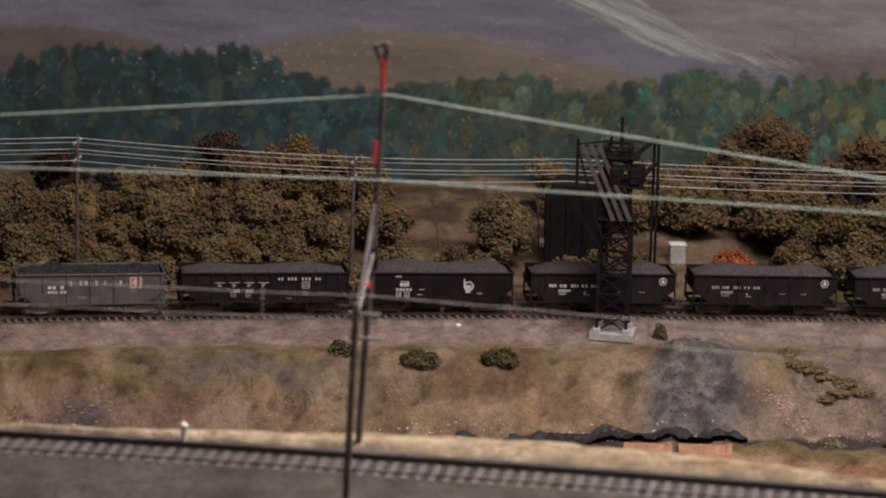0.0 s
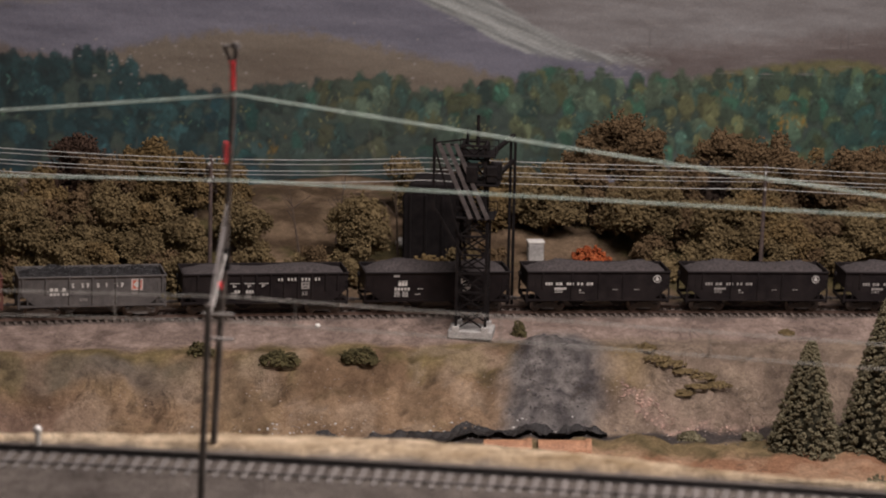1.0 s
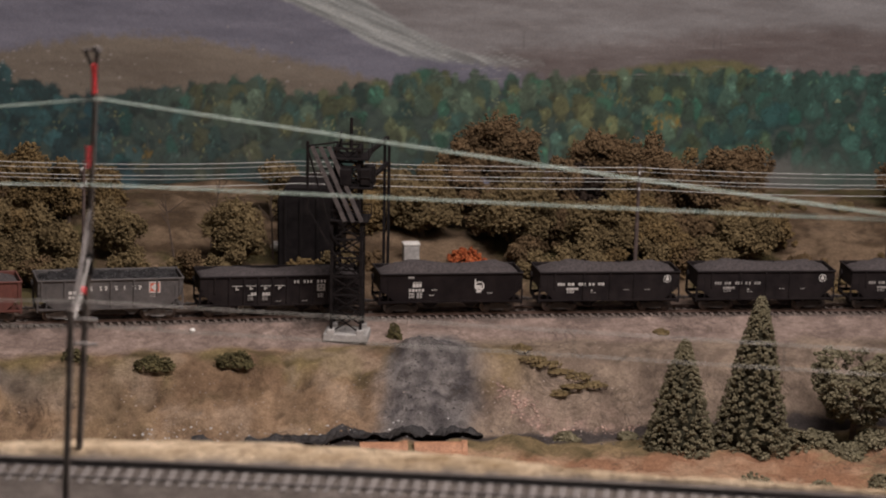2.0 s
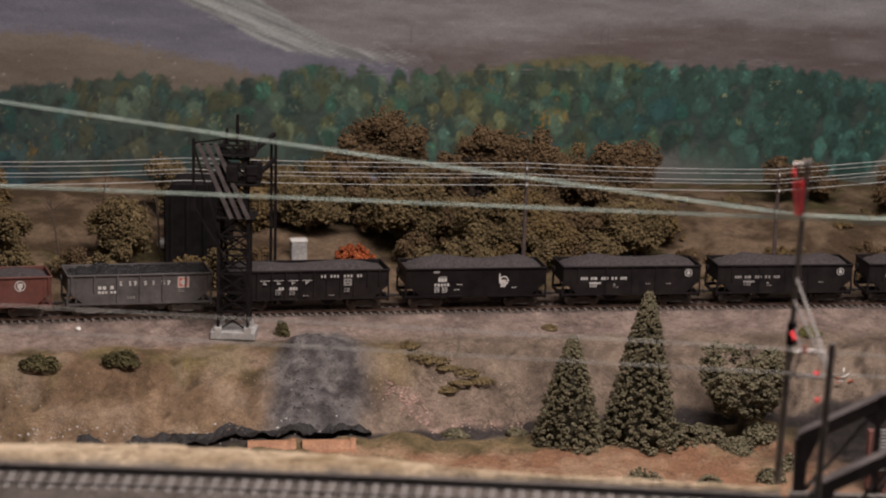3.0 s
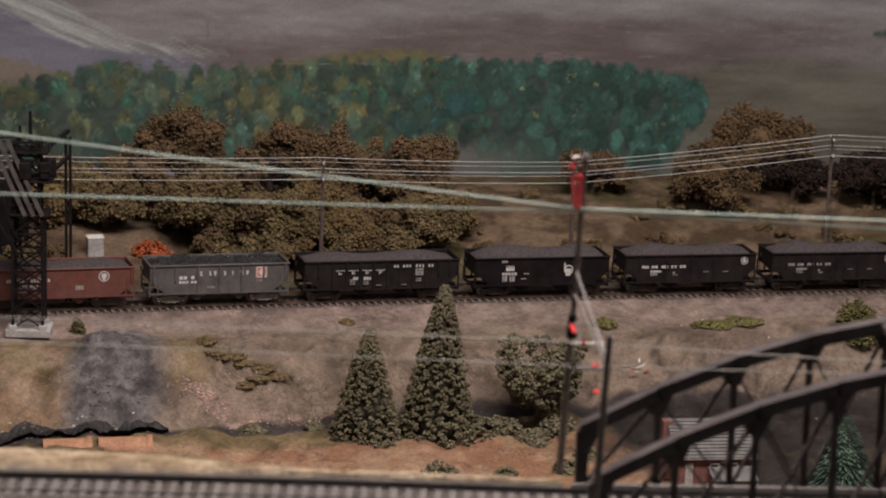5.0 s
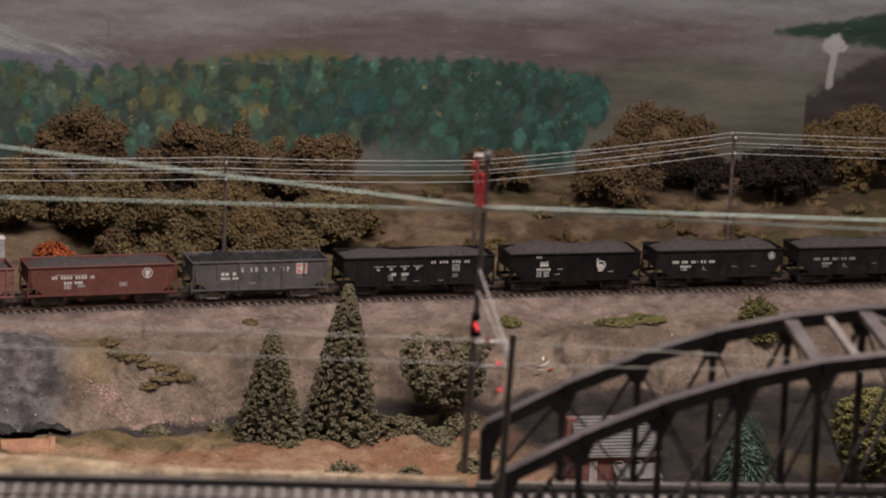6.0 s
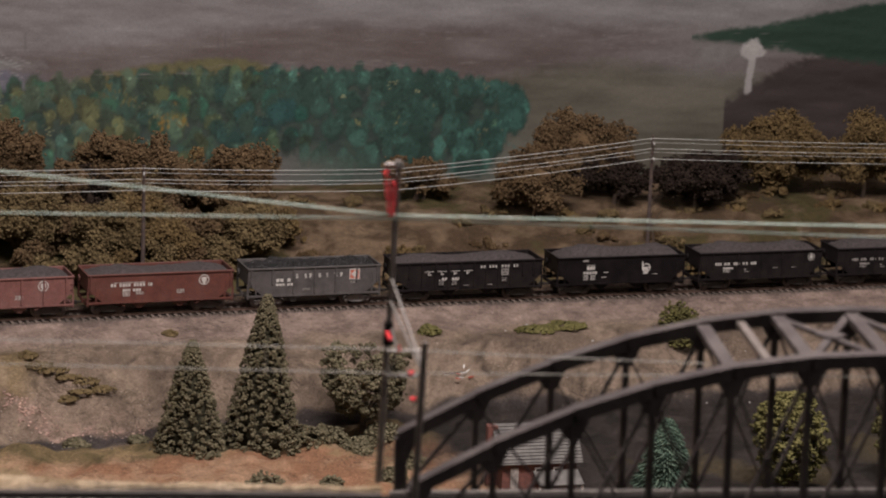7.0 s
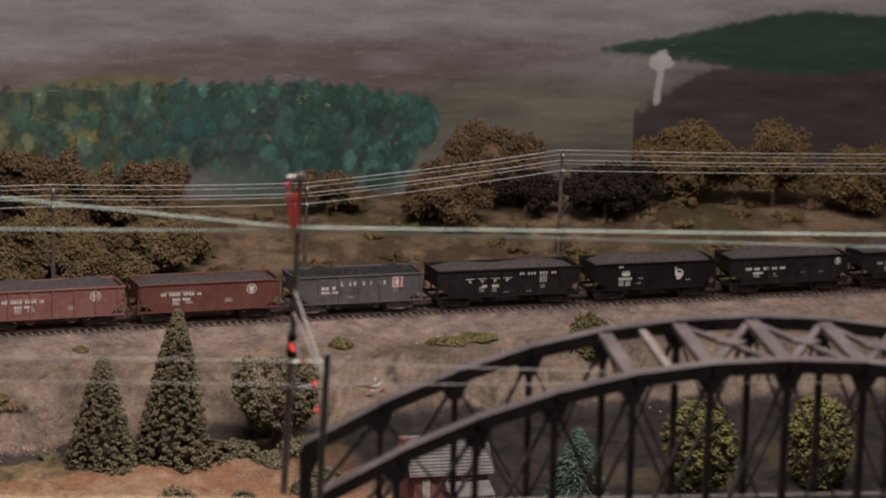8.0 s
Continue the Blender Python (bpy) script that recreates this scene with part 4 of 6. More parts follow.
def ring(bm, x, y, z, r0, r1, n=24):
    vs = []
    for r in (r0, r1):
        vs.append([bm.verts.new((x + r * math.cos(2 * math.pi * k / n), y, z + r * math.sin(2 * math.pi * k / n))) for k in range(n)])
    for k in range(n):
        m = (k + 1) % n
        bm.faces.new((vs[0][k], vs[1][k], vs[1][m], vs[0][m]))


def small_data(bm, x, z, rows, y, width=0.006):
    for r in range(rows):
        xx = x
        for w in (0.0016, 0.0022, 0.0012):
            if xx + w < x + width:
                box(bm, (xx + w / 2, y, z - r * 0.0012), (w, 0.00025, 0.0005))
            xx += w + 0.0005


def marks_grey(c, e, y):
    bm = bmesh.new()
    x = -0.020
    for x, w in ((-0.0155, 0.0026), (-0.0080, 0.0026), (-0.0040, 0.0030), (0.0040, 0.0030), (0.0105, 0.0014), (0.0180, 0.0032), (0.0225, 0.0030)):
        box(bm, (x, y, 0.0268), (w * 0.34, 0.00025, 0.0030))
        box(bm, (x + w * 0.3, y, 0.0268 + 0.0008 * math.sin(x * 900)), (w * 0.3, 0.00025, 0.0012))
        box(bm, (x, y, 0.0285), (w * 0.8, 0.00025, 0.0006))
    bars(bm, -0.0330, 0.0240, (0.0026, 0.0026, -0.0014, 0.0026), 0.0010, 0.0026, y)
    bars(bm, -0.0330, 0.0203, (0.0020, 0.0020, 0.0020, -0.0008, 0.0020, 0.0020), 0.0007, 0.0019, y)
    part("lettering", bm, M_LETTER, c, "faded pale lettering bars")
    bm = bmesh.new()
    box(bm, (e - 0.0225, y, 0.0272), (0.0084, 0.0003, 0.0088))
    em = part("emblem", bm, M_EMBLEM_RED, c, "square red railway emblem")
    bm = bmesh.new()
    for s in (0.0086, 0.0072):
        for dx, dz, sx, sz in ((0, 0.5, 1, 0.05), (0, -0.5, 1, 0.05), (0.5, 0, 0.05, 1), (-0.5, 0, 0.05, 1)):
            box(bm, (e - 0.0225 + dx * s, y - 0.0002, 0.0272 + dz * s), (sx * s, 0.0003, sz * s))
    rot = pose(0, 0, 0, 0, 45, 0)
    box(bm, (e - 0.0225, y - 0.0002, 0.0272), (0.0042, 0.0003, 0.0042), rot)
    part("emblem_lines", bm, M_LETTER, em)
    bm = bmesh.new()
    small_data(bm, -0.010, 0.0165, 2, y)
    small_data(bm, e - 0.026, 0.021, 2, y)
    part("data_marks", bm, M_LETTER_DIM, c)


def marks_gondola(c, e, y):
    y -= 0.0013
    bm = bmesh.new()
    for k, x in enumerate((-0.0360, -0.0248, -0.0132, -0.0020)):
        box(bm, (x, y, 0.0268), (0.0080, 0.00025, 0.00040))
        box(bm, (x - 0.0008, y, 0.0248), (0.0008, 0.00025, 0.0024))
        box(bm, (x + 0.0006, y, 0.0241 + 0.0004 * k), (0.0014, 0.00025, 0.0008))
    bars(bm, -0.0248, 0.0204, (0.0017, 0.0017), 0.0007, 0.0019, y)
    bars(bm, -0.0158, 0.0204, (0.0017, 0.0017, 0.0010), 0.0007, 0.0019, y)
    box(bm, (-0.0245, y, 0.0192), (0.0064, 0.00025, 0.0004))
    box(bm, (-0.0130, y, 0.0192), (0.0064, 0.00025, 0.0004))
    x = 0.009
    for w in (0.0018, 0.002, -0.002, 0.002, 0.002, 0.002, -0.0022, 0.0024, 0.002, 0.002, -0.002, 0.002, 0.002):
        if w > 0:
            box(bm, (x + w / 2, y, 0.0297), (w * 0.62, 0.00025, 0.0021))
        x += abs(w) + 0.00062
    part("lettering", bm, M_LETTER, c, "white lettering bars")
    bm = bmesh.new()
    box(bm, (0.0310, y, 0.0247), (0.0064, 0.00025, 0.0056))
    em = part("emblem", bm, M_LETTER_DIM, c, "square white railway emblem")
    bm = bmesh.new()
    for dx, dz, sx, sz in ((-0.0012, 0.001, 0.0018, 0.0012), (0.0012, 0.001, 0.0014, 0.0012), (0, -0.0012, 0.003, 0.0008)):
        box(bm, (0.0310 + dx, y - 0.0002, 0.0247 + dz), (sx, 0.0003, sz))
    part("emblem_lines", bm, M_BLACK, em)
    bm = bmesh.new()
    for x, z in ((-0.0275, 0.0178), (-0.0160, 0.0178), (-0.005, 0.0142), (0.0160, 0.0142), (0.0285, 0.0195)):
        small_data(bm, x, z, 3 if z > 0.016 else 1, y)
    part("data_marks", bm, M_LETTER_DIM, c)


def marks_cnj(c, e, y):
    bm = bmesh.new()
    bars(bm, -e + 0.0265, 0.0248, (0.0021, 0.0021, 0.0018), 0.0005, 0.0030, y)
    box(bm, (-e + 0.0302, y, 0.0272), (0.0072, 0.00025, 0.0004))
    bars(bm, -e + 0.0235, 0.0207, (0.0017,) * 5, 0.0009, 0.0022, y)
    small_data(bm, -e + 0.0235, 0.0184, 4, y, 0.0060)
    small_data(bm, -e + 0.0300, 0.0184, 4, y, 0.0055)
    small_data(bm, -e + 0.0420, 0.0208, 1, y)
    small_data(bm, -e + 0.0400, 0.0165, 1, y)
    small_data(bm, e - 0.0290, 0.0178, 1, y)
    part("lettering", bm, M_LETTER, c, "white lettering bars")
    bm = bmesh.new()
    ring(bm, e - 0.0355, y, 0.0235, 0.0030, 0.0040)
    box(bm, (e - 0.0390, y, 0.0262), (0.0011, 0.00025, 0.0062))
    box(bm, (e - 0.0360, y, 0.0226), (0.0052, 0.00025, 0.0034))
    box(bm, (e - 0.0360, y, 0.0190), (0.0042, 0.00025, 0.0014))
    part("emblem", bm, M_LETTER, c, "white round figure emblem")
    bm = bmesh.new()
    box(bm, (-e + 0.0250, y, 0.0312), (0.0048, 0.00025, 0.0016))
    part("patch", bm, M_LETTER_DIM, c)


def marks_bo(dim):
    def put(c, e, y):
        bm = bmesh.new()
        x = -e + 0.0145
        for w in (0.0019, 0.0019, 0.0017, -0.0018, 0.0017, 0.0010, 0.0022, -0.0028, 0.0019, 0.0018, 0.0017, -0.0020, 0.0018, -0.0006, 0.0018, -0.0022, 0.0018, 0.0012, 0.0018):
            if w > 0:
                box(bm, (x + w / 2, y, 0.0243), (w * 0.82, 0.00025, 0.0022))
            x += abs(w) + 0.0003
        bars(bm, -e + 0.0222, 0.0204, (0.0016,) * 5, 0.0004, 0.0017, y)
        small_data(bm, -e + 0.0225, 0.0186, 2, y, 0.009)
        part("lettering", bm, M_LETTER_DIM if dim else M_LETTER, c, "worn white lettering bars")
        bm = bmesh.new()
        ring(bm, e - 0.0105, y, 0.0283, 0.0026, 0.0032)
        box(bm, (e - 0.0105, y, 0.0279), (0.0026, 0.00025, 0.0020))
        box(bm, (e - 0.0105, y, 0.0296), (0.0012, 0.00025, 0.0016))
        part("emblem", bm, M_LETTER, c, "white round domed emblem")
        bm = bmesh.new()
        ring(bm, -e + 0.0432, y, 0.0190, 0.0, 0.0009)
        for x in (-e + 0.0425, 0.0115, 0.029):
            small_data(bm, x, 0.0170 if x < 0 else 0.0195, 1, y)
        part("data_marks", bm, M_LETTER_DIM, c)
    return put


def marks_prr(c, e, y):
    bm = bmesh.new()
    x = -e + 0.0185
    for w in (0.0021, 0.0021, -0.0018, 0.0021, 0.0021, 0.0018, 0.0021, -0.0018, 0.0018, 0.0021, 0.0021, 0.0021, -0.0018, 0.0010, 0.0021):
        if w > 0:
            box(bm, (x + w / 2, y, 0.0252), (w * 0.82, 0.00025, 0.0024))
        x += abs(w) + 0.0004
    box(bm, (-e + 0.034, y, 0.0272), (0.026, 0.00025, 0.0003))
    bars(bm, -e + 0.0285, 0.0209, (0.0018,) * 3 + (-0.0012,) + (0.0018,) * 3, 0.0005, 0.0021, y)
    small_data(bm, -e + 0.0285, 0.0188, 3, y, 0.0065)
    small_data(bm, -e + 0.0395, 0.0188, 2, y, 0.0065)
    small_data(bm, e - 0.047, 0.0198, 3, y, 0.0075)
    part("lettering", bm, M_LETTER, c, "pale lettering bars")
    bm = bmesh.new()
    ring(bm, e - 0.0245, y, 0.0272, 0.0036, 0.0043)
    box(bm, (e - 0.0245, y, 0.0276), (0.0042, 0.00025, 0.0034))
    box(bm, (e - 0.0245, y, 0.0250), (0.0020, 0.00025, 0.0022))
    part("emblem", bm, M_LETTER, c, "white round keystone emblem")


RIBS7 = [-0.054, -0.036, -0.018, 0.0, 0.018, 0.036, 0.054]
RIBS9 = [-0.0535, -0.0420, -0.0304, -0.0190, -0.0075, 0.0040, 0.0145, 0.0255, 0.0365, 0.0475, 0.0570]
TRAIN = []


def add_car(at, *args, **kw):
    c, spin = hopper(*args, **kw)
    TRAIN.append((c, at, spin))


add_car(-0.470, "hopper_car", "faded red hopper car with a heap of coal", 0.120, M_PINKRED, M_PINKRED, M_COAL, 0.0065, RIBS7, marks_prr)
add_car(-0.3378, "hopper_car", "oxide red hopper car with a heap of grey coal", 0.1205, M_RED, M_RED, M_COAL, 0.0045, [-0.058, 0.058], marks_prr)
add_car(-0.2079, "hopper_car", "weathered grey hopper car with glossy black coal", 0.1135, M_GREY, M_GREY, M_COAL_SHINY, 0.0050, RIBS7, marks_grey, lumps=0.0021)
add_car(-0.0722, "hopper_car", "long black hopper car with ribbed sides and coal", 0.1305, M_BLACK_DULL, M_BLACK_DULL, M_COAL, 0.0052, RIBS9, marks_gondola, lumps=0.0003)
add_car(0.0655, "hopper_car", "smooth-sided glossy black hopper car with heaped coal", 0.1165, M_BLACK, M_BLACK, M_COAL, 0.0078, [], marks_cnj, lumps=0.0009)
add_car(0.1966, "hopper_car", "black hopper car with worn lettering and heaped coal", 0.1165, M_BLACK_DULL, M_BLACK_DULL, M_COAL, 0.0068, [-0.046, -0.022, 0.0, 0.02], marks_bo(False), lumps=0.0011)
add_car(0.3282, "hopper_car", "black hopper car with faint lettering and heaped coal", 0.1165, M_BLACK_DULL, M_BLACK_DULL, M_COAL, 0.0068, [-0.046, -0.022, 0.0, 0.02], marks_bo(True), lumps=0.0011)
add_car(0.4595, "hopper_car", "black hopper car with faint lettering and heaped coal", 0.1165, M_BLACK_DULL, M_BLACK_DULL, M_COAL, 0.0066, [-0.046, -0.022, 0.0, 0.02], marks_bo(True), lumps=0.0011)
add_car(0.5908, "hopper_car", "black hopper car with faint lettering and heaped coal", 0.1165, M_BLACK_DULL, M_BLACK_DULL, M_COAL, 0.0066, [-0.046, -0.022, 0.0, 0.02], marks_bo(True), lumps=0.0011)

RUN_T = [0.0, 1.0, 1.5, 2.0, 3.5, 4.0, 4.5, 6.0, 6.5, 7.0, 7.5, 8.0]
RUN_S = [-0.4671, -0.3556, -0.2994, -0.2427, -0.0731, -0.0152, 0.0419, 0.214, 0.2707, 0.3283, 0.3862, 0.4448]


def car_pose(s, half):
    """A car whose two trucks follow the curve."""
    a, _ = on_track(s - half, 0, 0.0021)
    b, _ = on_track(s + half, 0, 0.0021)
    d = b - a
    return pose(*((a + b) / 2), 0, -math.degrees(math.asin(d.z / d.length)), math.degrees(math.atan2(d.y, d.x)))


def motions():
    for c, at, spin in TRAIN:
        rows = [(t, car_pose(float(np.interp(t, RUN_T, RUN_S)) + at, 0.04)) for t in np.arange(0, 8.01, 0.5)]
        walk(c, rows)
        for wset, ax in spin:
            turns = []
            for k in range(241):
                t = k / 30
                angle = math.degrees((float(np.interp(t, RUN_T, RUN_S)) - RUN_S[0]) / 0.0048)
                turns.append((t, pose(ax, 0, 0.0048, 0, angle % 360, 0)))
            walk(wset, turns)


# ---------------- foreground line on its embankment ----------------
ZF = 1.40


def near_y(x):
    """Centre line of the near track."""
    if x < 0.0:
        return 1.1815 - 0.10 * (x + 0.17) ** 2 - 0.008
    return 1.1706 - 0.034 * min(x, 0.12) - 0.012 * smooth(0.0, 0.14, x) * 0.2


def near_head(x):
    return math.atan2(near_y(x + 0.005) - near_y(x - 0.005), 0.01)


def shoulder_edge(x):
    return float(np.interp(x, [-1.1, -0.5, -0.414, -0.338, -0.235, -0.16, -0.08, -0.017, 0.042, 0.12], [1.16, 1.178, 1.184, 1.1995, 1.2155, 1.2195, 1.212, 1.199, 1.181, 1.176]))


def embankment():
    nx, x0, x1 = 420, -1.1, 0.112
    verts, cols, faces = [], [], []
    prof = [-0.16, -0.10, -0.075, -0.062, -0.05, -0.04, -0.03, -0.024, -0.018, -0.012, -0.006, 0.0, 0.006, 0.012, 0.0165, 0.021]
    ext = [0.0, 0.12, 0.25, 0.38, 0.5, 0.62, 0.75, 0.86, 0.94, 1.0, 1.08, 1.35, 1.8, 2.6]
    m = len(prof) + len(ext)
    for i in range(nx + 1):
        x = x0 + (x1 - x0) * i / nx
        yc, ye = near_y(x), shoulder_edge(x)
        w = max(0.004, ye - (yc + 0.021))
        for q in prof:
            y = yc + q
            z = ZF - 0.0025 - (0.34 if q < -0.15 else 0.07 if q < -0.09 else 0.020 if q < -0.07 else 0.004 if q < -0.055 else 0.0)
            z += 0.0005 * fbm(x, y, 160, 3)
            n = fbm(x, y, 60)
            verts.append((x, y, max(z, 1.062)))
            cols.append(blend((0.105, 0.090, 0.080), (0.150, 0.130, 0.115), 0.5 + n))
        for k, e in enumerate(ext):
            y = yc + 0.021 + w * min(e, 1.0) + (0.03 * (e - 1.0) if e > 1 else 0)
            z = ZF - 0.0032 + 0.0030 * smooth(0, 0.35, e) + 0.0009 * fbm(x, y, 60, 4) * smooth(0, 0.3, e)
            if e > 1:
                z -= 0.012 * (e - 1) + 0.35 * max(0.0, e - 1.2)
            n, n2 = fbm(x, y * 2, 26), fbm(x, y, 120)
            c = blend((0.42, 0.32, 0.205), (0.66, 0.53, 0.37), 0.5 + 0.9 * n + 0.6 * n2)
            c = blend((0.22, 0.19, 0.16), c, smooth(0.0, 0.3, e + 0.15 * n2))
            crack = abs(fbm(x * 0.6, y * 2.2, 17, 3))
            if crack < 0.03 and 0.3 < e < 0.98:
                z -= 0.0018
                c = blend(c, (0.16, 0.11, 0.07), 0.8)
            verts.append((x, y, max(z, 1.062)))
            cols.append(c)
    for i in range(nx):
        for j in range(m - 1):
            faces.append((i * m + j, (i + 1) * m + j, (i + 1) * m + j + 1, i * m + j + 1))
    ob = mesh_from("embankment", verts, faces, M_SHOULDER, smooth=True)
    paint_cover(ob.data, cols)
    return tagged(ob, "cracked cream plaster embankment under the near track", "embankment", kind="structure")


embankment()


def near_track():
    t = empty("railway_track", pose(0, 0, 0), "dark model rails on grey sleepers leading onto the bridge", "track")
    for off, m in ((-0.00825, M_RAIL_DARK), (0.00825, M_TIE_GREY)):
        line = []
        for x in np.arange(-1.08, 0.60, 0.012):
            h = near_head(x) if x < 0.112 else 0.0
            line.append((Vector((x - math.sin(h) * -off, near_y(min(x, 0.13)) - off, ZF - (0.0022 if off < 0 else 0.0041))), h))
        rail_mesh("rail", line, m, t, 0.0012, 0.0026, 0.0026)
    bm = bmesh.new()
    beam(bm, (BX0 - 0.006, 1.1805, ZF - 0.0012), (0.60, 1.1805, ZF - 0.0012), 0.0018, 0.0022)
    part("guard_timber", bm, M_RAIL_GREY, t, "pale guard timber along the sleeper ends")
    return t


BX0 = 0.1213
NEAR_TRACK = near_track()

# ---------------- arched truss bridge ----------------
BX0, BX1, BN, BY_FAR, BY_NEAR, BZ = 0.1213, 0.5197, 12, 1.200, 1.127, 1.390


def chord_z(x):
    k = (x - (BX0 + BX1) / 2) / ((BX1 - BX0) / 2)
    return 1.4187 + 0.0565 * (1 - abs(k) ** 2.1)


def bridge():
    b = empty("truss_bridge", pose(0, 0, 0), "dark grey steel arched truss railway bridge", "bridge")
    step = (BX1 - BX0) / BN
    nodes = [BX0 + step * i for i in range(BN + 1)]
    for y in (BY_FAR, BY_NEAR):
        s = 1 if y == BY_FAR else -1
        for i in range(BN):
            a, c = nodes[i], nodes[i + 1]
            bm = bmesh.new()
            beam(bm, (a - 0.0005, y, chord_z(a)), (c + 0.0005, y, chord_z(c)), 0.0068, 0.0052)
            beam(bm, (a - 0.0005, y, chord_z(a) + 0.0028), (c + 0.0005, y, chord_z(c) + 0.0028), 0.0078, 0.0010)
            part("top_chord", bm, M_STEEL, b)
        bm = bmesh.new()
        beam(bm, (BX0 - 0.004, y, BZ), (BX1 + 0.004, y, BZ), 0.0055, 0.0065)
        part("bottom_chord", bm, M_STEEL, b)
        for i, x in enumerate(nodes):
            top = chord_z(x)
            bm = bmesh.new()
            if i in (0, BN):
                for dx in (-0.0018, 0.0018):
                    beam(bm, (x + dx, y, BZ), (x + dx, y, top), 0.0018, 0.0052)
                beam(bm, (x, y, BZ), (x, y, top), 0.0030, 0.0030)
            else:
                for dy in (-0.0015, 0.0015):
                    beam(bm, (x, y + dy, BZ), (x, y + dy, top), 0.0026, 0.0011)
                beam(bm, (x, y, BZ), (x, y, top), 0.0010, 0.0020)
            part("vertical", bm, M_STEEL, b)
            bm = bmesh.new()
            g = 0.0072
            tz = top - 0.0018
            ramp = chord_z(min(x + 0.012, BX1)) - top
            prism(bm, [(x - g, tz - ramp * 0.6), (x - g * 0.35, tz - 0.0085), (x + g * 0.35, tz - 0.0085), (x + g, tz + ramp * 0.6)] if 0 < i < BN else [(x - 0.002, tz), (x - 0.002, tz - 0.012), (x + 0.002, tz - 0.012), (x + g * 1.2, tz + 0.004)], y - 0.0009, y + 0.0009)
            part("gusset", bm, M_STEEL, b)
        for i in range(BN):
            a, c = nodes[i], nodes[i + 1]
            if i < BN // 2:
                p, q = (c, chord_z(c)), (a, BZ)
            else:
                p, q = (a, chord_z(a)), (c, BZ)
            bm = bmesh.new()
            for dy in (-0.0012, 0.0012):
                beam(bm, (p[0], y + dy, p[1] - 0.003), (q[0], y + dy, q[1] + 0.002), 0.0017, 0.0008)
            for k in range(1, 8):
                f = k / 8
                box(bm, (p[0] + (q[0] - p[0]) * f, y, p[1] + (q[1] - p[1]) * f), (0.0012, 0.0022, 0.0008))
            part("diagonal", bm, M_STEEL, b)
            if 1 <= i <= BN - 2:
                p2, q2 = (a, chord_z(a)) if i < BN // 2 else (c, chord_z(c)), (c, BZ) if i < BN // 2 else (a, BZ)
                bm = bmesh.new()
                beam(bm, (p2[0], y, p2[1] - 0.003), (q2[0], y, q2[1] + 0.002), 0.0012, 0.0010)
                part("counter_brace", bm, M_STEEL, b)
    struts = [i for i in range(4, BN - 3)]
    for i in struts:
        x = nodes[i]
        bm = bmesh.new()
        beam(bm, (x, BY_FAR, chord_z(x) + 0.0005), (x, BY_NEAR, chord_z(x) + 0.0005), 0.0062, 0.0030)
        part("cross_strut", bm, M_STEEL, b)
    x = (nodes[4] + nodes[5]) / 2
    bm = bmesh.new()
    beam(bm, (x, BY_FAR, chord_z(x)), (x, BY_NEAR, chord_z(x)), 0.0036, 0.0024)
    part("cross_strut", bm, M_MAST, b, "paler worn-metal cross strut")
    for i in struts[1:-1]:
        a, c = nodes[i], nodes[i + 1]
        za, zc = chord_z(a), chord_z(c)
        for (p, q) in (((a, BY_FAR, za), (c, BY_NEAR, zc)), ((a, BY_NEAR, za), (c, BY_FAR, zc))):
            bm = bmesh.new()
            beam(bm, p, q, 0.0034, 0.0018)
            part("lateral_brace", bm, M_STEEL, b)
        bm = bmesh.new()
        box(bm, ((a + c) / 2, (BY_FAR + BY_NEAR) / 2, (za + zc) / 2 + 0.0012), (0.009, 0.011, 0.0012), pose(0, 0, 0, 0, 0, 45))
        part("brace_plate", bm, M_STEEL, b)
    for i, x in enumerate(nodes):
        bm = bmesh.new()
        beam(bm, (x, BY_FAR, BZ - 0.001), (x, BY_NEAR, BZ - 0.001), 0.004, 0.0075)
        part("floor_beam", bm, M_STEEL, b)
    for y in (1.171, 1.156):
        bm = bmesh.new()
        beam(bm, (BX0 - 0.004, y, BZ + 0.0035), (BX1 + 0.004, y, BZ + 0.0035), 0.004, 0.004)
        part("stringer", bm, M_STEEL, b)
    for x in (BX0, BX1):
        bm = bmesh.new()
        box(bm, (x, (BY_FAR + BY_NEAR) / 2, (1.062 + BZ - 0.006) / 2), (0.030, 0.105, BZ - 0.006 - 1.062), None, 0.002)
        pier = part("bridge_pier", bm, M_CONCRETE)
        tagged(pier, "pale concrete pier under the bridge end", "pier", "bridge piers")


bridge()


# ---------------- catenary masts and wires ----------------
def bead_string(name, a, b, n, r, parent):
    a, b = Vector(a), Vector(b)
    for k in range(n):
        p = a.lerp(b, (k + 0.5) / n)
        bm = bmesh.new()
        d = (b - a).normalized() * ((b - a).length / n * 0.30)
        rod(bm, p - d, p + d, r, r * 0.8, 10)
        part(name, bm, M_INSULATOR, parent)


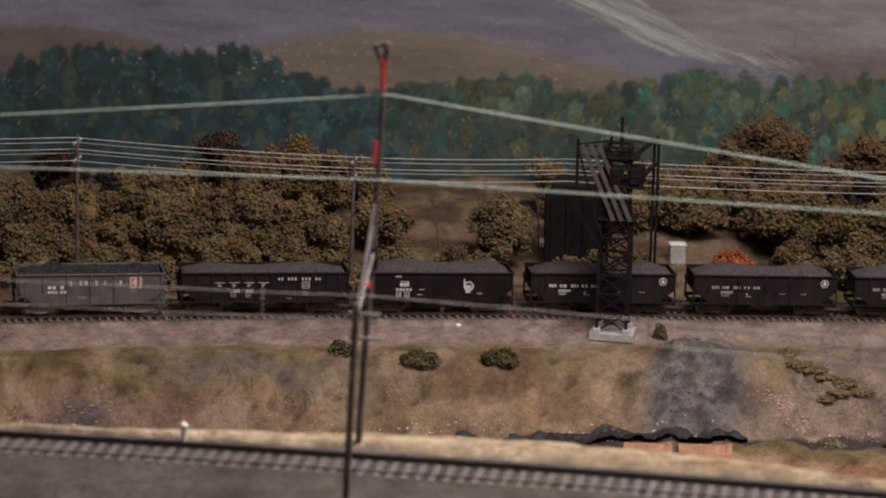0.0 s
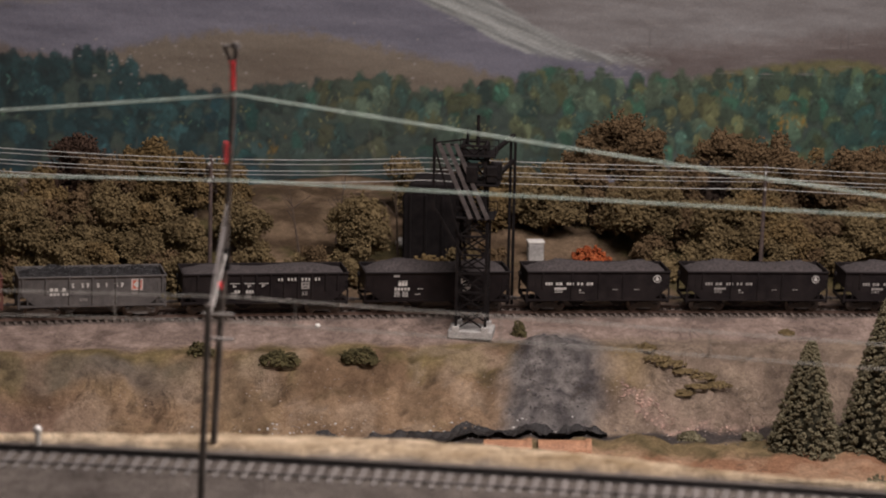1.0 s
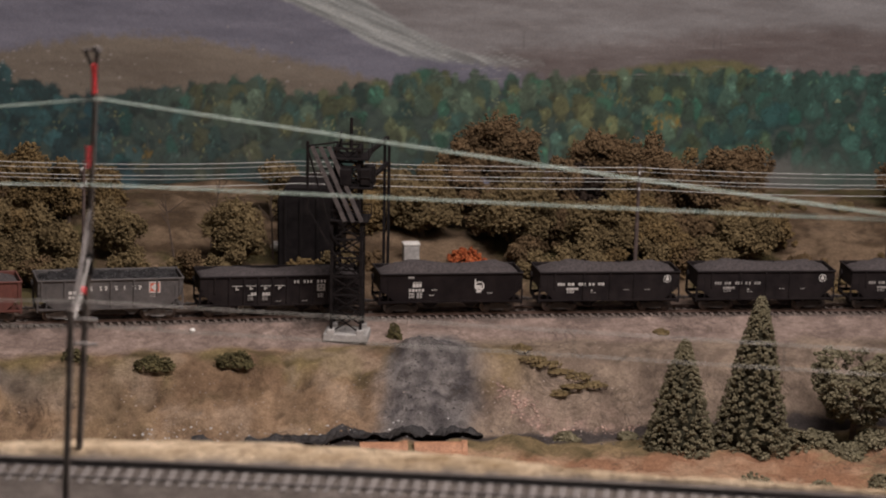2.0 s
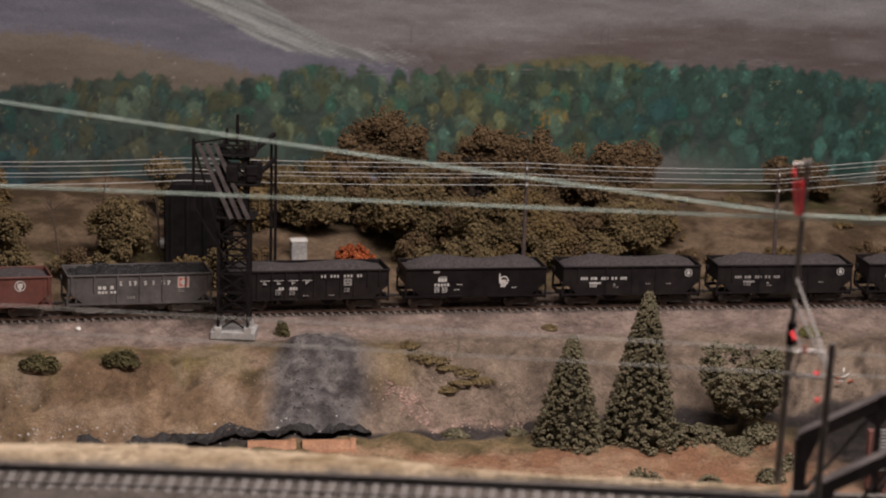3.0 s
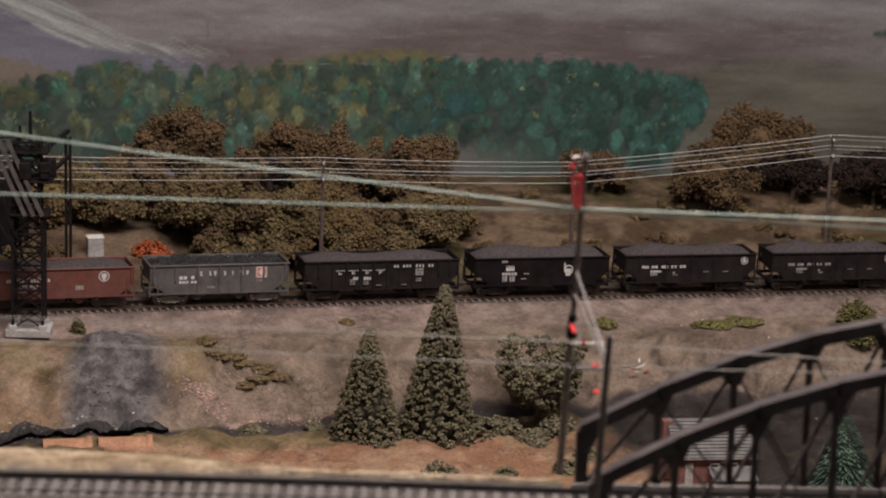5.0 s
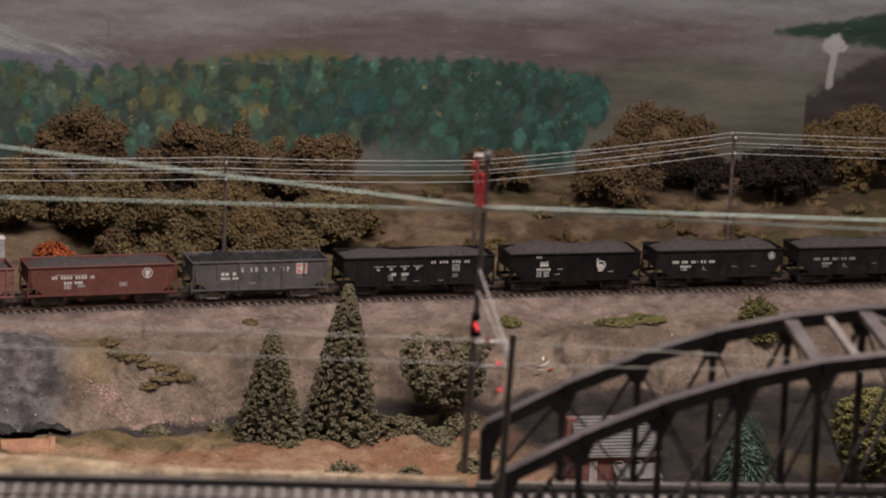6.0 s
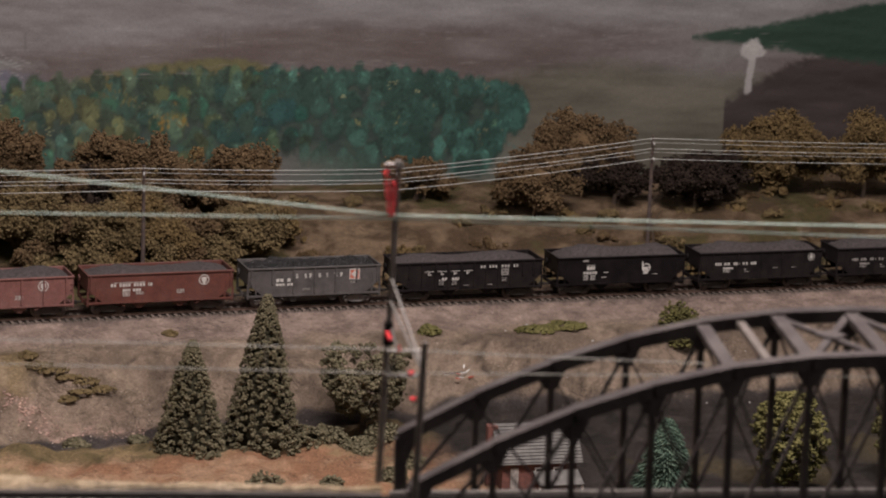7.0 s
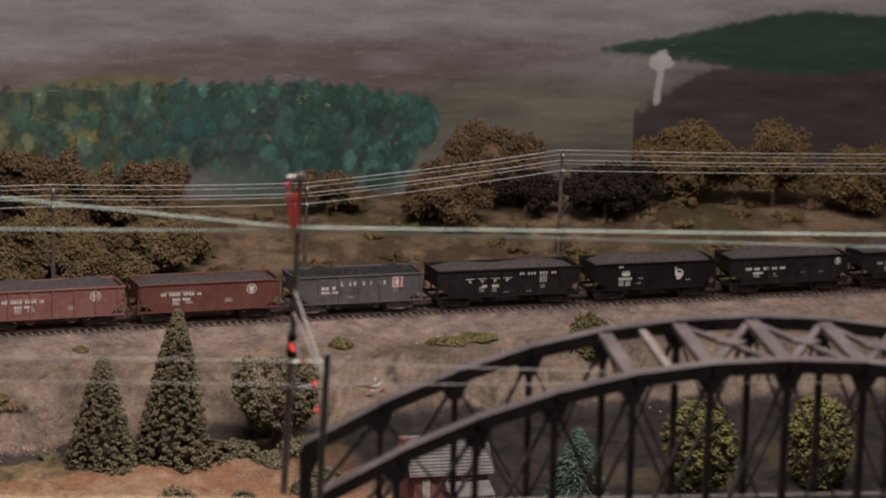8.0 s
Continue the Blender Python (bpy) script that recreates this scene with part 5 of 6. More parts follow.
def catenary_mast(x_top, x_bot, top, far_y, post_x, post_top, base, strings, label, twin=True):
    """A tall mast behind the line, a short post before it, and slanting arms between them."""
    m = empty("catenary_mast", pose(x_bot, far_y, base), label, "catenary mast", "catenary masts")
    o = Vector((x_bot, far_y, base))

    def rel(x, y, z):
        return Vector((x, y, z)) - o
    lean = lambda z: x_bot + (x_top - x_bot) * (z - base) / (top - base)
    bm = bmesh.new()
    knee = base + (top - base) * 0.52
    rod(bm, rel(lean(base), far_y, base), rel(lean(knee), far_y, knee), 0.0016, 0.0016, 8)
    rod(bm, rel(lean(knee), far_y, knee - 0.006), rel(lean(top), far_y, top), 0.0013, 0.0011, 8)
    part("mast", bm, M_MAST, m, "slim leaning brass mast")
    bm = bmesh.new()
    rod(bm, rel(lean(knee), far_y, knee - 0.012), rel(lean(knee), far_y, knee - 0.002), 0.0026, 0.002, 8)
    part("sleeve", bm, M_CRANE, m)
    ny = 1.120
    bm = bmesh.new()
    rod(bm, rel(post_x - 0.004, ny, base - 0.006), rel(post_x, ny, post_top), 0.0016, 0.0014, 8)
    part("near_post", bm, M_MAST, m)
    for z0, z1 in ((knee + 0.018, post_top - 0.010), (knee + 0.008, post_top - 0.013)):
        bm = bmesh.new()
        beam(bm, rel(lean(z0), far_y - 0.001, z0), rel(post_x - 0.001, ny + 0.001, z1), 0.0009, 0.0009)
        part("cross_arm", bm, M_ARM if twin else M_DULL, m)
    bm = bmesh.new()
    rod(bm, rel(lean(top) + 0.0006, far_y, top - 0.0005), rel(lean(top) - 0.0062, far_y, top - 0.001), 0.0007, None, 6)
    beam(bm, rel(lean(top) - 0.0055, far_y, top - 0.001), rel(lean(top - 0.012), far_y, top - 0.012), 0.0012, 0.0012)
    rod(bm, rel(lean(top), far_y, top - 0.0015), rel(lean(top), far_y, top + 0.0008), 0.0024, 0.0018, 8)
    part("top_bracket", bm, M_ARM if twin else M_DULL, m)
    for (xa, za), (xb, zb), n in strings:
        bead_string("insulator", rel(xa, far_y - 0.002, za), rel(xb, far_y - 0.002, zb), n, 0.0013, m)
    mid = 1.165
    for z, n in ((post_top - 0.0165, 2), (post_top - 0.0275, 2)):
        bm = bmesh.new()
        rod(bm, rel(post_x - 0.012, mid, z), rel(post_x + 0.002, mid, z), 0.0008, None, 6)
        part("steady_arm", bm, M_ARM, m)
    hook = Vector((post_x - 0.008, mid, post_top - 0.016))
    bm = bmesh.new()
    rod(bm, rel(lean(knee) + 0.001, far_y - 0.004, knee - 0.004), rel(*hook), 0.0005, None, 5)
    rod(bm, rel(*hook), rel(hook.x - 0.003, mid, hook.z - 0.0105), 0.0005, None, 5)
    part("drop_rod", bm, M_ARM, m)
    if twin:
        bead_string("insulator", rel(hook.x - 0.004, mid + 0.008, hook.z + 0.006), rel(hook.x - 0.0025, mid + 0.004, hook.z + 0.003), 2, 0.0010, m)
        bead_string("insulator", rel(hook.x + 0.0005, mid - 0.003, hook.z + 0.003), rel(hook.x + 0.001, mid - 0.004, hook.z), 2, 0.0010, m)
        bead_string("insulator", rel(post_x - 0.0035, mid - 0.02, post_top - 0.0195), rel(post_x - 0.0030, mid - 0.02, post_top - 0.0215), 1, 0.0012, m)
        bead_string("insulator", rel(post_x - 0.0025, mid - 0.02, post_top - 0.031), rel(post_x - 0.0020, mid - 0.02, post_top - 0.033), 1, 0.0012, m)
    else:
        bead_string("insulator", rel(post_x - 0.004, mid, post_top - 0.002), rel(post_x - 0.004, mid, post_top - 0.005), 2, 0.0011, m)
    return m


catenary_mast(0.1184, 0.1122, 1.5416, 1.2075, 0.1240, 1.4847, 1.3955, [((0.1125, 1.5385), (0.1128, 1.5350), 2), ((0.1130, 1.5337), (0.1150, 1.5180), 9), ((0.1162, 1.5337), (0.1157, 1.5180), 9)], "slim leaning brass catenary mast beside the bridge end")
catenary_mast(-0.2426, -0.2532, 1.5833, 1.2000, -0.2389, 1.4862, 1.3955, [((-0.2440, 1.5765), (-0.2440, 1.5630), 8), ((-0.2468, 1.5400), (-0.2472, 1.5300), 6)], "slim leaning brass catenary mast beside the near track", False)


def hung(name, a, b, r, material, sag, label, group, n=14):
    a, b = Vector(a), Vector(b)
    bm = bmesh.new()
    pts = [a.lerp(b, k / n) - Vector((0, 0, sag * 4 * (k / n) * (1 - k / n))) for k in range(n + 1)]
    tube(bm, pts, r)
    return tagged(part(name, bm, material), label, "wire", group)


FW = "pale green feeder wire strung between the masts"
hung("feeder_wire", (-0.2416, 1.198, 1.5612), (0.1156, 1.205, 1.5186), 0.00044, M_WIRE, 0.0008, FW, "feeder wires")
hung("feeder_wire", (-0.2454, 1.198, 1.5226), (0.1157, 1.205, 1.5171), 0.00044, M_WIRE, 0.0, FW, "feeder wires")
hung("feeder_wire", (-0.85, 1.16, 1.513), (-0.2416, 1.198, 1.5612), 0.00044, M_WIRE, 0.003, FW, "feeder wires")
hung("feeder_wire", (-0.85, 1.16, 1.520), (-0.2454, 1.198, 1.5226), 0.00044, M_WIRE, 0.001, FW, "feeder wires")
hung("feeder_wire", (0.1156, 1.205, 1.5186), (0.62, 1.205, 1.5105), 0.00044, M_WIRE, 0.0005, FW, "feeder wires")
hung("feeder_wire", (0.1157, 1.205, 1.5171), (0.62, 1.205, 1.5010), 0.00044, M_WIRE, 0.0005, FW, "feeder wires")
LW = "thin dull wire above the near track"
for z0, z1, x2, z2 in ((1.4780, 1.4690, 0.2605, 1.4622), (1.4670, 1.4584, 0.60, 1.4550)):
    hung("contact_wire", (-0.2400, 1.165, z0), (0.1140, 1.165, z1), 0.00028, M_WIRE_LOW, 0.0, LW, "contact wires")
    hung("contact_wire", (0.1140, 1.165, z1), (x2, 1.165, z2), 0.00028, M_WIRE_LOW, 0.0003, LW, "contact wires")
    hung("contact_wire", (-0.85, 1.14, z0), (-0.2400, 1.165, z0), 0.00028, M_WIRE_LOW, 0.002, LW, "contact wires")
bm = bmesh.new()
rod(bm, (0.2590, 1.165, 1.4623), (0.2620, 1.165, 1.4620), 0.0013, 0.0010, 10)
tagged(part("wire_insulator", bm, M_INSULATOR), "red bead insulator at the end of the contact wire", "insulator")
for x in (-0.29, -0.21, -0.12, -0.03, 0.06, 0.148, 0.205):
    za = np.interp(x, [-0.24, 0.114, 0.2605], [1.4780, 1.4690, 1.4622])
    zb = np.interp(x, [-0.24, 0.114, 0.6], [1.4670, 1.4584, 1.4550])
    bm = bmesh.new()
    rod(bm, (x, 1.165, za + 0.0005), (x, 1.165, zb - 0.0005), 0.00025, None, 5)
    tagged(part("dropper", bm, M_WIRE_LOW), "short vertical dropper between two contact wires", "wire", "droppers")


# ---------------- telegraph line behind the train ----------------
def telegraph_pole(x, y, z_top, lean):
    base = land(x, y)[0]
    p = empty("telegraph_pole", pose(x, y, base), "dark brown wooden telegraph pole with cross-arms", "telegraph pole", "telegraph poles")
    h = z_top - base
    bm = bmesh.new()
    rod(bm, (0, 0, -0.004), (lean, 0, h), 0.0020, 0.0014, 8)
    part("pole", bm, M_POLE, p)
    for k in range(2):
        z = h - 0.007 - 0.014 * k
        bm = bmesh.new()
        beam(bm, (lean, -0.010, z), (lean, 0.010, z), 0.0014, 0.0016)
        part("cross_arm", bm, M_POLE, p)
        for dy in (-0.009, -0.004, 0.004, 0.009):
            bm = bmesh.new()
            rod(bm, (lean, dy, z), (lean, dy, z + 0.0024), 0.0006, 0.0005, 6)
            part("insulator", bm, M_WIRE_THIN, p)


POLES = [(-0.658, 2.0940, 1.3445), (-0.452, 2.1732, 1.3240), (-0.0100, 2.3087, 1.3070), (0.2043, 2.3640, 1.2960), (0.4345, 2.4208, 1.3130)]
for x, y, z in POLES:
    telegraph_pole(x, y, z, 0.0015)

TW = "thin white telegraph wire behind the train"
SPANS = [(-0.95, 1.965, 1.350)] + [(x, y, z - 0.0022) for x, y, z in POLES[:2]] + [(-0.2849, 2.2288, 1.3180)] + [(x, y, z - 0.0018) for x, y, z in POLES[2:]] + [(0.85, 2.53, 1.285)]
for k, (drop, dy) in enumerate(((0.0, -0.009), (0.0045, 0.004), (0.0095, -0.004), (0.0135, 0.009), (0.0185, -0.009))):
    for a, b in zip(SPANS[:-1], SPANS[1:]):
        hung("telegraph_wire", (a[0], a[1] + dy * 0.3, a[2] - drop), (b[0], b[1] + dy * 0.3, b[2] - drop), 0.00021, M_WIRE_THIN, 0.0015, TW, "telegraph wires", 8)


# ---------------- coaling tower beside the line ----------------
def coaling_tower():
    t = empty("coaling_tower", pose(-0.233, 2.128, 1.2005), "black lattice coaling tower on a concrete pad", "tower")
    w, d = 0.0115, 0.010

    def lattice(bm, z0, z1, hw, hd, n, r=0.0011, cx=0.0):
        for sx in (-1, 1):
            for sy in (-1, 1):
                beam(bm, (cx + sx * hw, sy * hd, z0), (cx + sx * hw, sy * hd, z1), r * 2, r * 2)
        for k in range(n):
            a, b = z0 + (z1 - z0) * k / n, z0 + (z1 - z0) * (k + 1) / n
            for sy in (-1, 1):
                beam(bm, (cx - hw, sy * hd, a), (cx + hw, sy * hd, b), r, r)
                beam(bm, (cx + hw, sy * hd, a), (cx - hw, sy * hd, b), r, r)
                beam(bm, (cx - hw, sy * hd, b), (cx + hw, sy * hd, b), r * 1.3, r * 1.3)
            for sx in (-1, 1):
                beam(bm, (cx + sx * hw, -hd, a), (cx + sx * hw, hd, b), r, r)
                beam(bm, (cx + sx * hw, -hd, b), (cx + sx * hw, hd, b), r * 1.3, r * 1.3)
    bm = bmesh.new()
    box(bm, (0, 0, 0.0006), (0.035, 0.026, 0.0068), None, 0.0008)
    part("pad", bm, M_CONCRETE, t, "grey concrete pad")
    for sx in (-1, 1):
        for sy in (-1, 1):
            bm = bmesh.new()
            box(bm, (sx * w, sy * d, 0.0052), (0.006, 0.006, 0.005), None, 0.0006)
            part("footing", bm, M_CONCRETE, t)
    bm = bmesh.new()
    lattice(bm, 0.005, 0.100, w, d, 6)
    part("lower_lattice", bm, M_CRANE, t)
    bm = bmesh.new()
    lattice(bm, 0.100, 0.160, w * 0.8, d * 0.9, 4, 0.0013)
    part("upper_lattice", bm, M_CRANE, t)
    bm = bmesh.new()
    rod(bm, (0.002, 0, 0.158), (0.002, 0, 0.184), 0.0016, 0.0012, 8)
    rod(bm, (-0.006, 0, 0.158), (-0.006, 0, 0.172), 0.0012, None, 6)
    part("mast_head", bm, M_CRANE, t)
    for z, hw in ((0.100, 0.015), (0.128, 0.018), (0.152, 0.015)):
        bm = bmesh.new()
        box(bm, (0.002, 0, z), (hw * 2, 0.026, 0.0016), None, 0.0003)
        for sx in (-1, 1):
            for sy in (-1, 1):
                beam(bm, (0.002 + sx * hw, sy * 0.0125, z), (0.002 + sx * hw, sy * 0.0125, z + 0.009), 0.0007, 0.0007)
        for sy in (-1, 1):
            beam(bm, (0.002 - hw, sy * 0.0125, z + 0.009), (0.002 + hw, sy * 0.0125, z + 0.009), 0.0007, 0.0007)
        part("platform", bm, M_CRANE, t)
    for x, y, s in ((0.014, -0.008, 0.008), (0.016, 0.006, 0.009), (-0.001, -0.01, 0.009)):
        bm = bmesh.new()
        box(bm, (x, y, 0.137), (s, s, 0.014), None, 0.0008)
        part("motor_box", bm, M_CRANE, t)
    for k in range(3):
        bm = bmesh.new()
        y = -0.013 + 0.0001 * k
        x0 = -0.0270 + 0.0065 * k
        beam(bm, (x0, y, 0.162), (x0 + 0.026, y, 0.100), 0.0022, 0.0030)
        part("chute_rail", bm, M_CRANE_GREY, t, "worn grey chute rail")
    bm = bmesh.new()
    for k in range(8):
        f = k / 7
        beam(bm, (-0.029 + 0.026 * f, -0.0118, 0.161 - 0.062 * f), (-0.012 + 0.026 * f, -0.0118, 0.161 - 0.062 * f), 0.0012, 0.0012)
    beam(bm, (-0.0305, -0.012, 0.166), (-0.0305, -0.012, 0.105), 0.0022, 0.0022)
    beam(bm, (-0.0305, -0.012, 0.162), (-0.006, -0.012, 0.166), 0.0012, 0.0012)
    beam(bm, (-0.031, -0.011, 0.110), (-0.006, -0.011, 0.066), 0.0014, 0.0014)
    beam(bm, (-0.0305, -0.012, 0.160), (-0.010, -0.012, 0.085), 0.0014, 0.0014)
    part("chute_frame", bm, M_CRANE, t)
    bm = bmesh.new()
    for x in (0.0235, 0.020):
        beam(bm, (x, 0.085, 0.002), (x, 0.085, 0.145), 0.0022, 0.0022)
    beam(bm, (0.022, 0.085, 0.128), (0.012, 0.0, 0.128), 0.003, 0.003)
    beam(bm, (0.022, 0.085, 0.150), (0.010, 0.0, 0.150), 0.003, 0.003)
    beam(bm, (-0.012, 0.085, 0.004), (-0.012, 0.0, 0.128), 0.002, 0.002)
    part("rear_leg", bm, M_CRANE, t)
    t.scale = (1.0, 1.0, 0.945)
    return t


coaling_tower()


def bunker():
    y = 2.290
    b = empty("coal_bunker", pose(-0.285, y, land(-0.285, y)[0] - 0.002), "dark black coal bunker behind the line", "bunker")
    bm = bmesh.new()
    prism(bm, [(-0.022, 0.0), (0.030, 0.0), (0.032, 0.066), (0.026, 0.077), (-0.016, 0.076), (-0.023, 0.064)], -0.022, 0.022)
    bmesh.ops.bevel(bm, geom=list(bm.edges), offset=0.0015, segments=1, affect="EDGES")
    part("bin", bm, M_CRANE, b)
    for x in (-0.02, -0.007, 0.007, 0.02):
        bm = bmesh.new()
        box(bm, (x + 0.004, -0.0228, 0.034), (0.002, 0.0016, 0.064), None, 0.0003)
        part("stiffener", bm, M_CRANE, b)


bunker()


# ---------------- trees and bushes ----------------
def crown_points(n, rx, ry, rz, flat=0.35):
    """Points on and near the skin of an uneven oval, few below."""
    out = []
    ph = RNG.uniform(0, 6, 3)
    while len(out) < n:
        v = RNG.normal(size=3)
        v /= np.linalg.norm(v)
        if v[2] < -flat:
            continue
        a = math.atan2(v[1], v[0])
        r = (1 + 0.16 * math.sin(3 * a + ph[0]) + 0.12 * math.sin(5 * v[2] + 2 * a + ph[1])) * RNG.uniform(0.62, 1.0) ** 0.5
        out.append((v[0] * rx * r, v[1] * ry * r, v[2] * rz * r))
    return np.array(out)


FOAM = {"o": F_OLIVE, "b": F_BROWN, "t": F_TAN, "d": F_SHADED, "r": F_RUST}
WORDS = {"o": "olive brown foam tree with a rounded crown", "b": "russet brown foam tree with a lumpy crown", "t": "tan autumn foam tree with a lumpy crown", "d": "leafless-looking foam tree with shade put into its dark colour", "r": "dull rust-brown foam tree"}


def foam_tree(x, d, width, low, top, tone):
    y = float(TRACK(x)) + d * 1.035
    base = land(x, y)[0]
    t = empty("foam_tree", pose(x, y, base - 0.002), WORDS[tone], "tree", "trees behind the line")
    bm = bmesh.new()
    h = max(0.02, (low + top) / 2 - base)
    rod(bm, (0, 0, 0), (0.002, 0, h), 0.0024, 0.0014, 7)
    for k in range(4):
        a = RNG.uniform(0, 6.28)
        rod(bm, (0.001, 0, h * 0.5), (0.3 * width * math.cos(a), 0.3 * width * math.sin(a), h * 1.05), 0.0011, 0.0005, 5)
    part("trunk", bm, M_TRUNK, t)
    low = max(base + 0.004, low - 0.012)
    cz, rz = (low + top) / 2 - base, (top - low) / 2
    width *= 1.22
    foam_mass(t, [(0.0, 0.0, cz)], width / 2, width * 0.36, rz, FOAM[tone], 26)


def foam_mass(t, centres, rx, ry, rz, material, n_lobes, grain=0.00125):
    """Torn foam: many small lobes thickly set with ragged shreds over a rough heart."""
    pts, sizes, hearts, hs = [], [], [], []
    for cx, cy, cz in centres:
        for k in range(n_lobes):
            v = RNG.normal(size=3)
            v /= np.linalg.norm(v)
            q = RNG.uniform(0.35, 0.85)
            lr = RNG.uniform(0.16, 0.36) * min(rx, rz) * 1.15
            c = np.array([cx + v[0] * rx * q, cy + v[1] * ry * q, cz + np.clip(v[2], -0.95, 1) * (rz - lr * 0.7) * (0.45 + 0.55 * q)])
            n = int(30 + 2.0e6 * lr * lr)
            p = crown_points(n, lr, lr, lr * 0.9, 0.75) * RNG.uniform(0.86, 1.22, (n, 1)) + RNG.normal(0, 0.0007, (n, 3))
            pts.append(p + c)
            sizes.append(RNG.uniform(0.6, 1.5, n) * grain)
            hearts.append(c)
            hs.append(lr * 0.62)
        core = min(rx, rz) * 0.46
        n = int(40 + 1.6e6 * core * core)
        pts.append(crown_points(n, core, core, core, 0.8) * RNG.uniform(0.98, 1.25, (n, 1)) + (cx, cy, cz))
        sizes.append(RNG.uniform(0.6, 1.5, n) * grain)
        hearts.append((cx, cy, cz))
        hs.append(core * 0.9)
    clumps("crown", np.concatenate(pts), np.concatenate(sizes), material, t, 0.92, 0.45, shape=SHRED)
    clumps("inner_crown", np.array(hearts), np.array(hs), material, t, 0.95, 0.3, shape=HEART)


TREES = [
    (-0.752, 0.20, 0.051, 1.235, 1.291, 'o'),
    (-0.689, 0.13, 0.051, 1.235, 1.290, 'o'),
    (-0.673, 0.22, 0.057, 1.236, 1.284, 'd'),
    (-0.613, 0.14, 0.048, 1.234, 1.285, 'o'),
    (-0.595, 0.25, 0.050, 1.251, 1.317, 'r'),
    (-0.547, 0.15, 0.035, 1.234, 1.296, 'o'),
    (-0.527, 0.22, 0.046, 1.221, 1.312, 't'),
    (-0.490, 0.20, 0.027, 1.220, 1.306, 't'),
    (-0.442, 0.14, 0.045, 1.224, 1.281, 'o'),
    (-0.344, 0.12, 0.045, 1.226, 1.284, 'o'),
    (-0.196, 0.18, 0.056, 1.228, 1.281, 'o'),
    (-0.165, 0.20, 0.039, 1.228, 1.316, 'b'),
    (-0.130, 0.24, 0.067, 1.254, 1.326, 'b'),
    (-0.112, 0.14, 0.058, 1.221, 1.290, 'o'),
    (-0.077, 0.20, 0.030, 1.225, 1.296, 'b'),
    (-0.046, 0.23, 0.053, 1.218, 1.315, 'b'),
    (0.003, 0.20, 0.070, 1.219, 1.310, 'b'),
    (-0.044, 0.12, 0.058, 1.219, 1.273, 'o'),
    (0.073, 0.18, 0.080, 1.212, 1.302, 'b'),
    (0.013, 0.11, 0.048, 1.220, 1.255, 't'),
    (0.086, 0.12, 0.049, 1.221, 1.266, 'o'),
    (0.246, 0.25, 0.059, 1.215, 1.258, 'b'),
    (0.239, 0.25, 0.067, 1.221, 1.268, 'b'),
    (0.348, 0.20, 0.079, 1.223, 1.283, 'b'),
    (0.397, 0.26, 0.087, 1.221, 1.306, 'b'),
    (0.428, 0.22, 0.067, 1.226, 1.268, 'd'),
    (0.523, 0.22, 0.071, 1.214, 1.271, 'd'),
    (0.579, 0.24, 0.061, 1.215, 1.295, 't'),
    (0.601, 0.24, 0.092, 1.222, 1.299, 't'),
    (0.681, 0.22, 0.066, 1.226, 1.298, 't'),
    (0.770, 0.20, 0.098, 1.215, 1.280, 't'),
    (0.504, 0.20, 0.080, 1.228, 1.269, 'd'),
]
for row in TREES:
    foam_tree(*row)


def scrub(name, label, x, y, w, h, material, n, size=0.0026, group="scrub bushes", sink=0.0):
    base = land(x, y)[0]
    p = crown_points(n, w / 2, w / 2 * 0.7, h, 0.05)
    p = np.concatenate([p, crown_points(n * 2, w / 2, w / 2 * 0.7, h, 0.05)])
    ob = clumps(name, p, RNG.uniform(0.5, 1.1, n * 3) * size * 0.72, material, None, 0.8, 0.45)
    ob.matrix_world = pose(x, y, base - sink)
    return tagged(ob, label, "bush", group)


def thicket(x, d, w, h, tone, label):
    y = float(TRACK(x)) + d
    t = empty("thicket", pose(x, y, land(x, y)[0] - 0.002), label, "bush", "thickets behind the line")
    foam_mass(t, [(0, 0, h * 0.45)], w / 2, w * 0.32, h * 0.55, FOAM[tone], 11)


for k in range(44):
    x = -0.86 + 0.0215 * k + RNG.uniform(-0.008, 0.008)
    if -0.235 < x < -0.135 or -0.34 < x < -0.29:
        continue
    thicket(x, RNG.uniform(0.075, 0.135), RNG.uniform(0.036, 0.058), RNG.uniform(0.022, 0.046), "oootob"[k % 6], "low olive-brown foam thicket at the foot of the wood")
for k in range(26):
    x = -0.86 + 0.036 * k + RNG.uniform(-0.01, 0.01)
    if -0.45 < x < -0.33:
        continue
    thicket(x, RNG.uniform(0.17, 0.24), RNG.uniform(0.05, 0.07), RNG.uniform(0.05, 0.075), "otbodt"[k % 6], "russet foam thicket between the trees")
for k in range(30):
    x = (-0.85 + 0.0245 * k if k < 16 else -0.21 + 0.0245 * (k - 16)) + RNG.uniform(-0.008, 0.008)
    if -0.235 < x < -0.135:
        continue
    thicket(x, RNG.uniform(0.125, 0.165), RNG.uniform(0.044, 0.06), RNG.uniform(0.045, 0.06), "oboot"[k % 5], "olive-brown foam thicket before the trees")
for k in range(60):
    x = 0.10 + 0.0132 * k
    thicket(x, RNG.uniform(0.06, 0.28), RNG.uniform(0.02, 0.045), RNG.uniform(0.006, 0.016), "otob"[k % 4], "low brown scrub on the open slope")
scrub("red_bush", "small orange-red autumn bush behind the train", -0.1545, 2.332, 0.030, 0.011, F_RED, 160)
scrub("bush", "small dark green bush at the bank top", -0.373, 2.0450, 0.032, 0.008, F_BUSH, 260, 0.0015, "bank bushes")
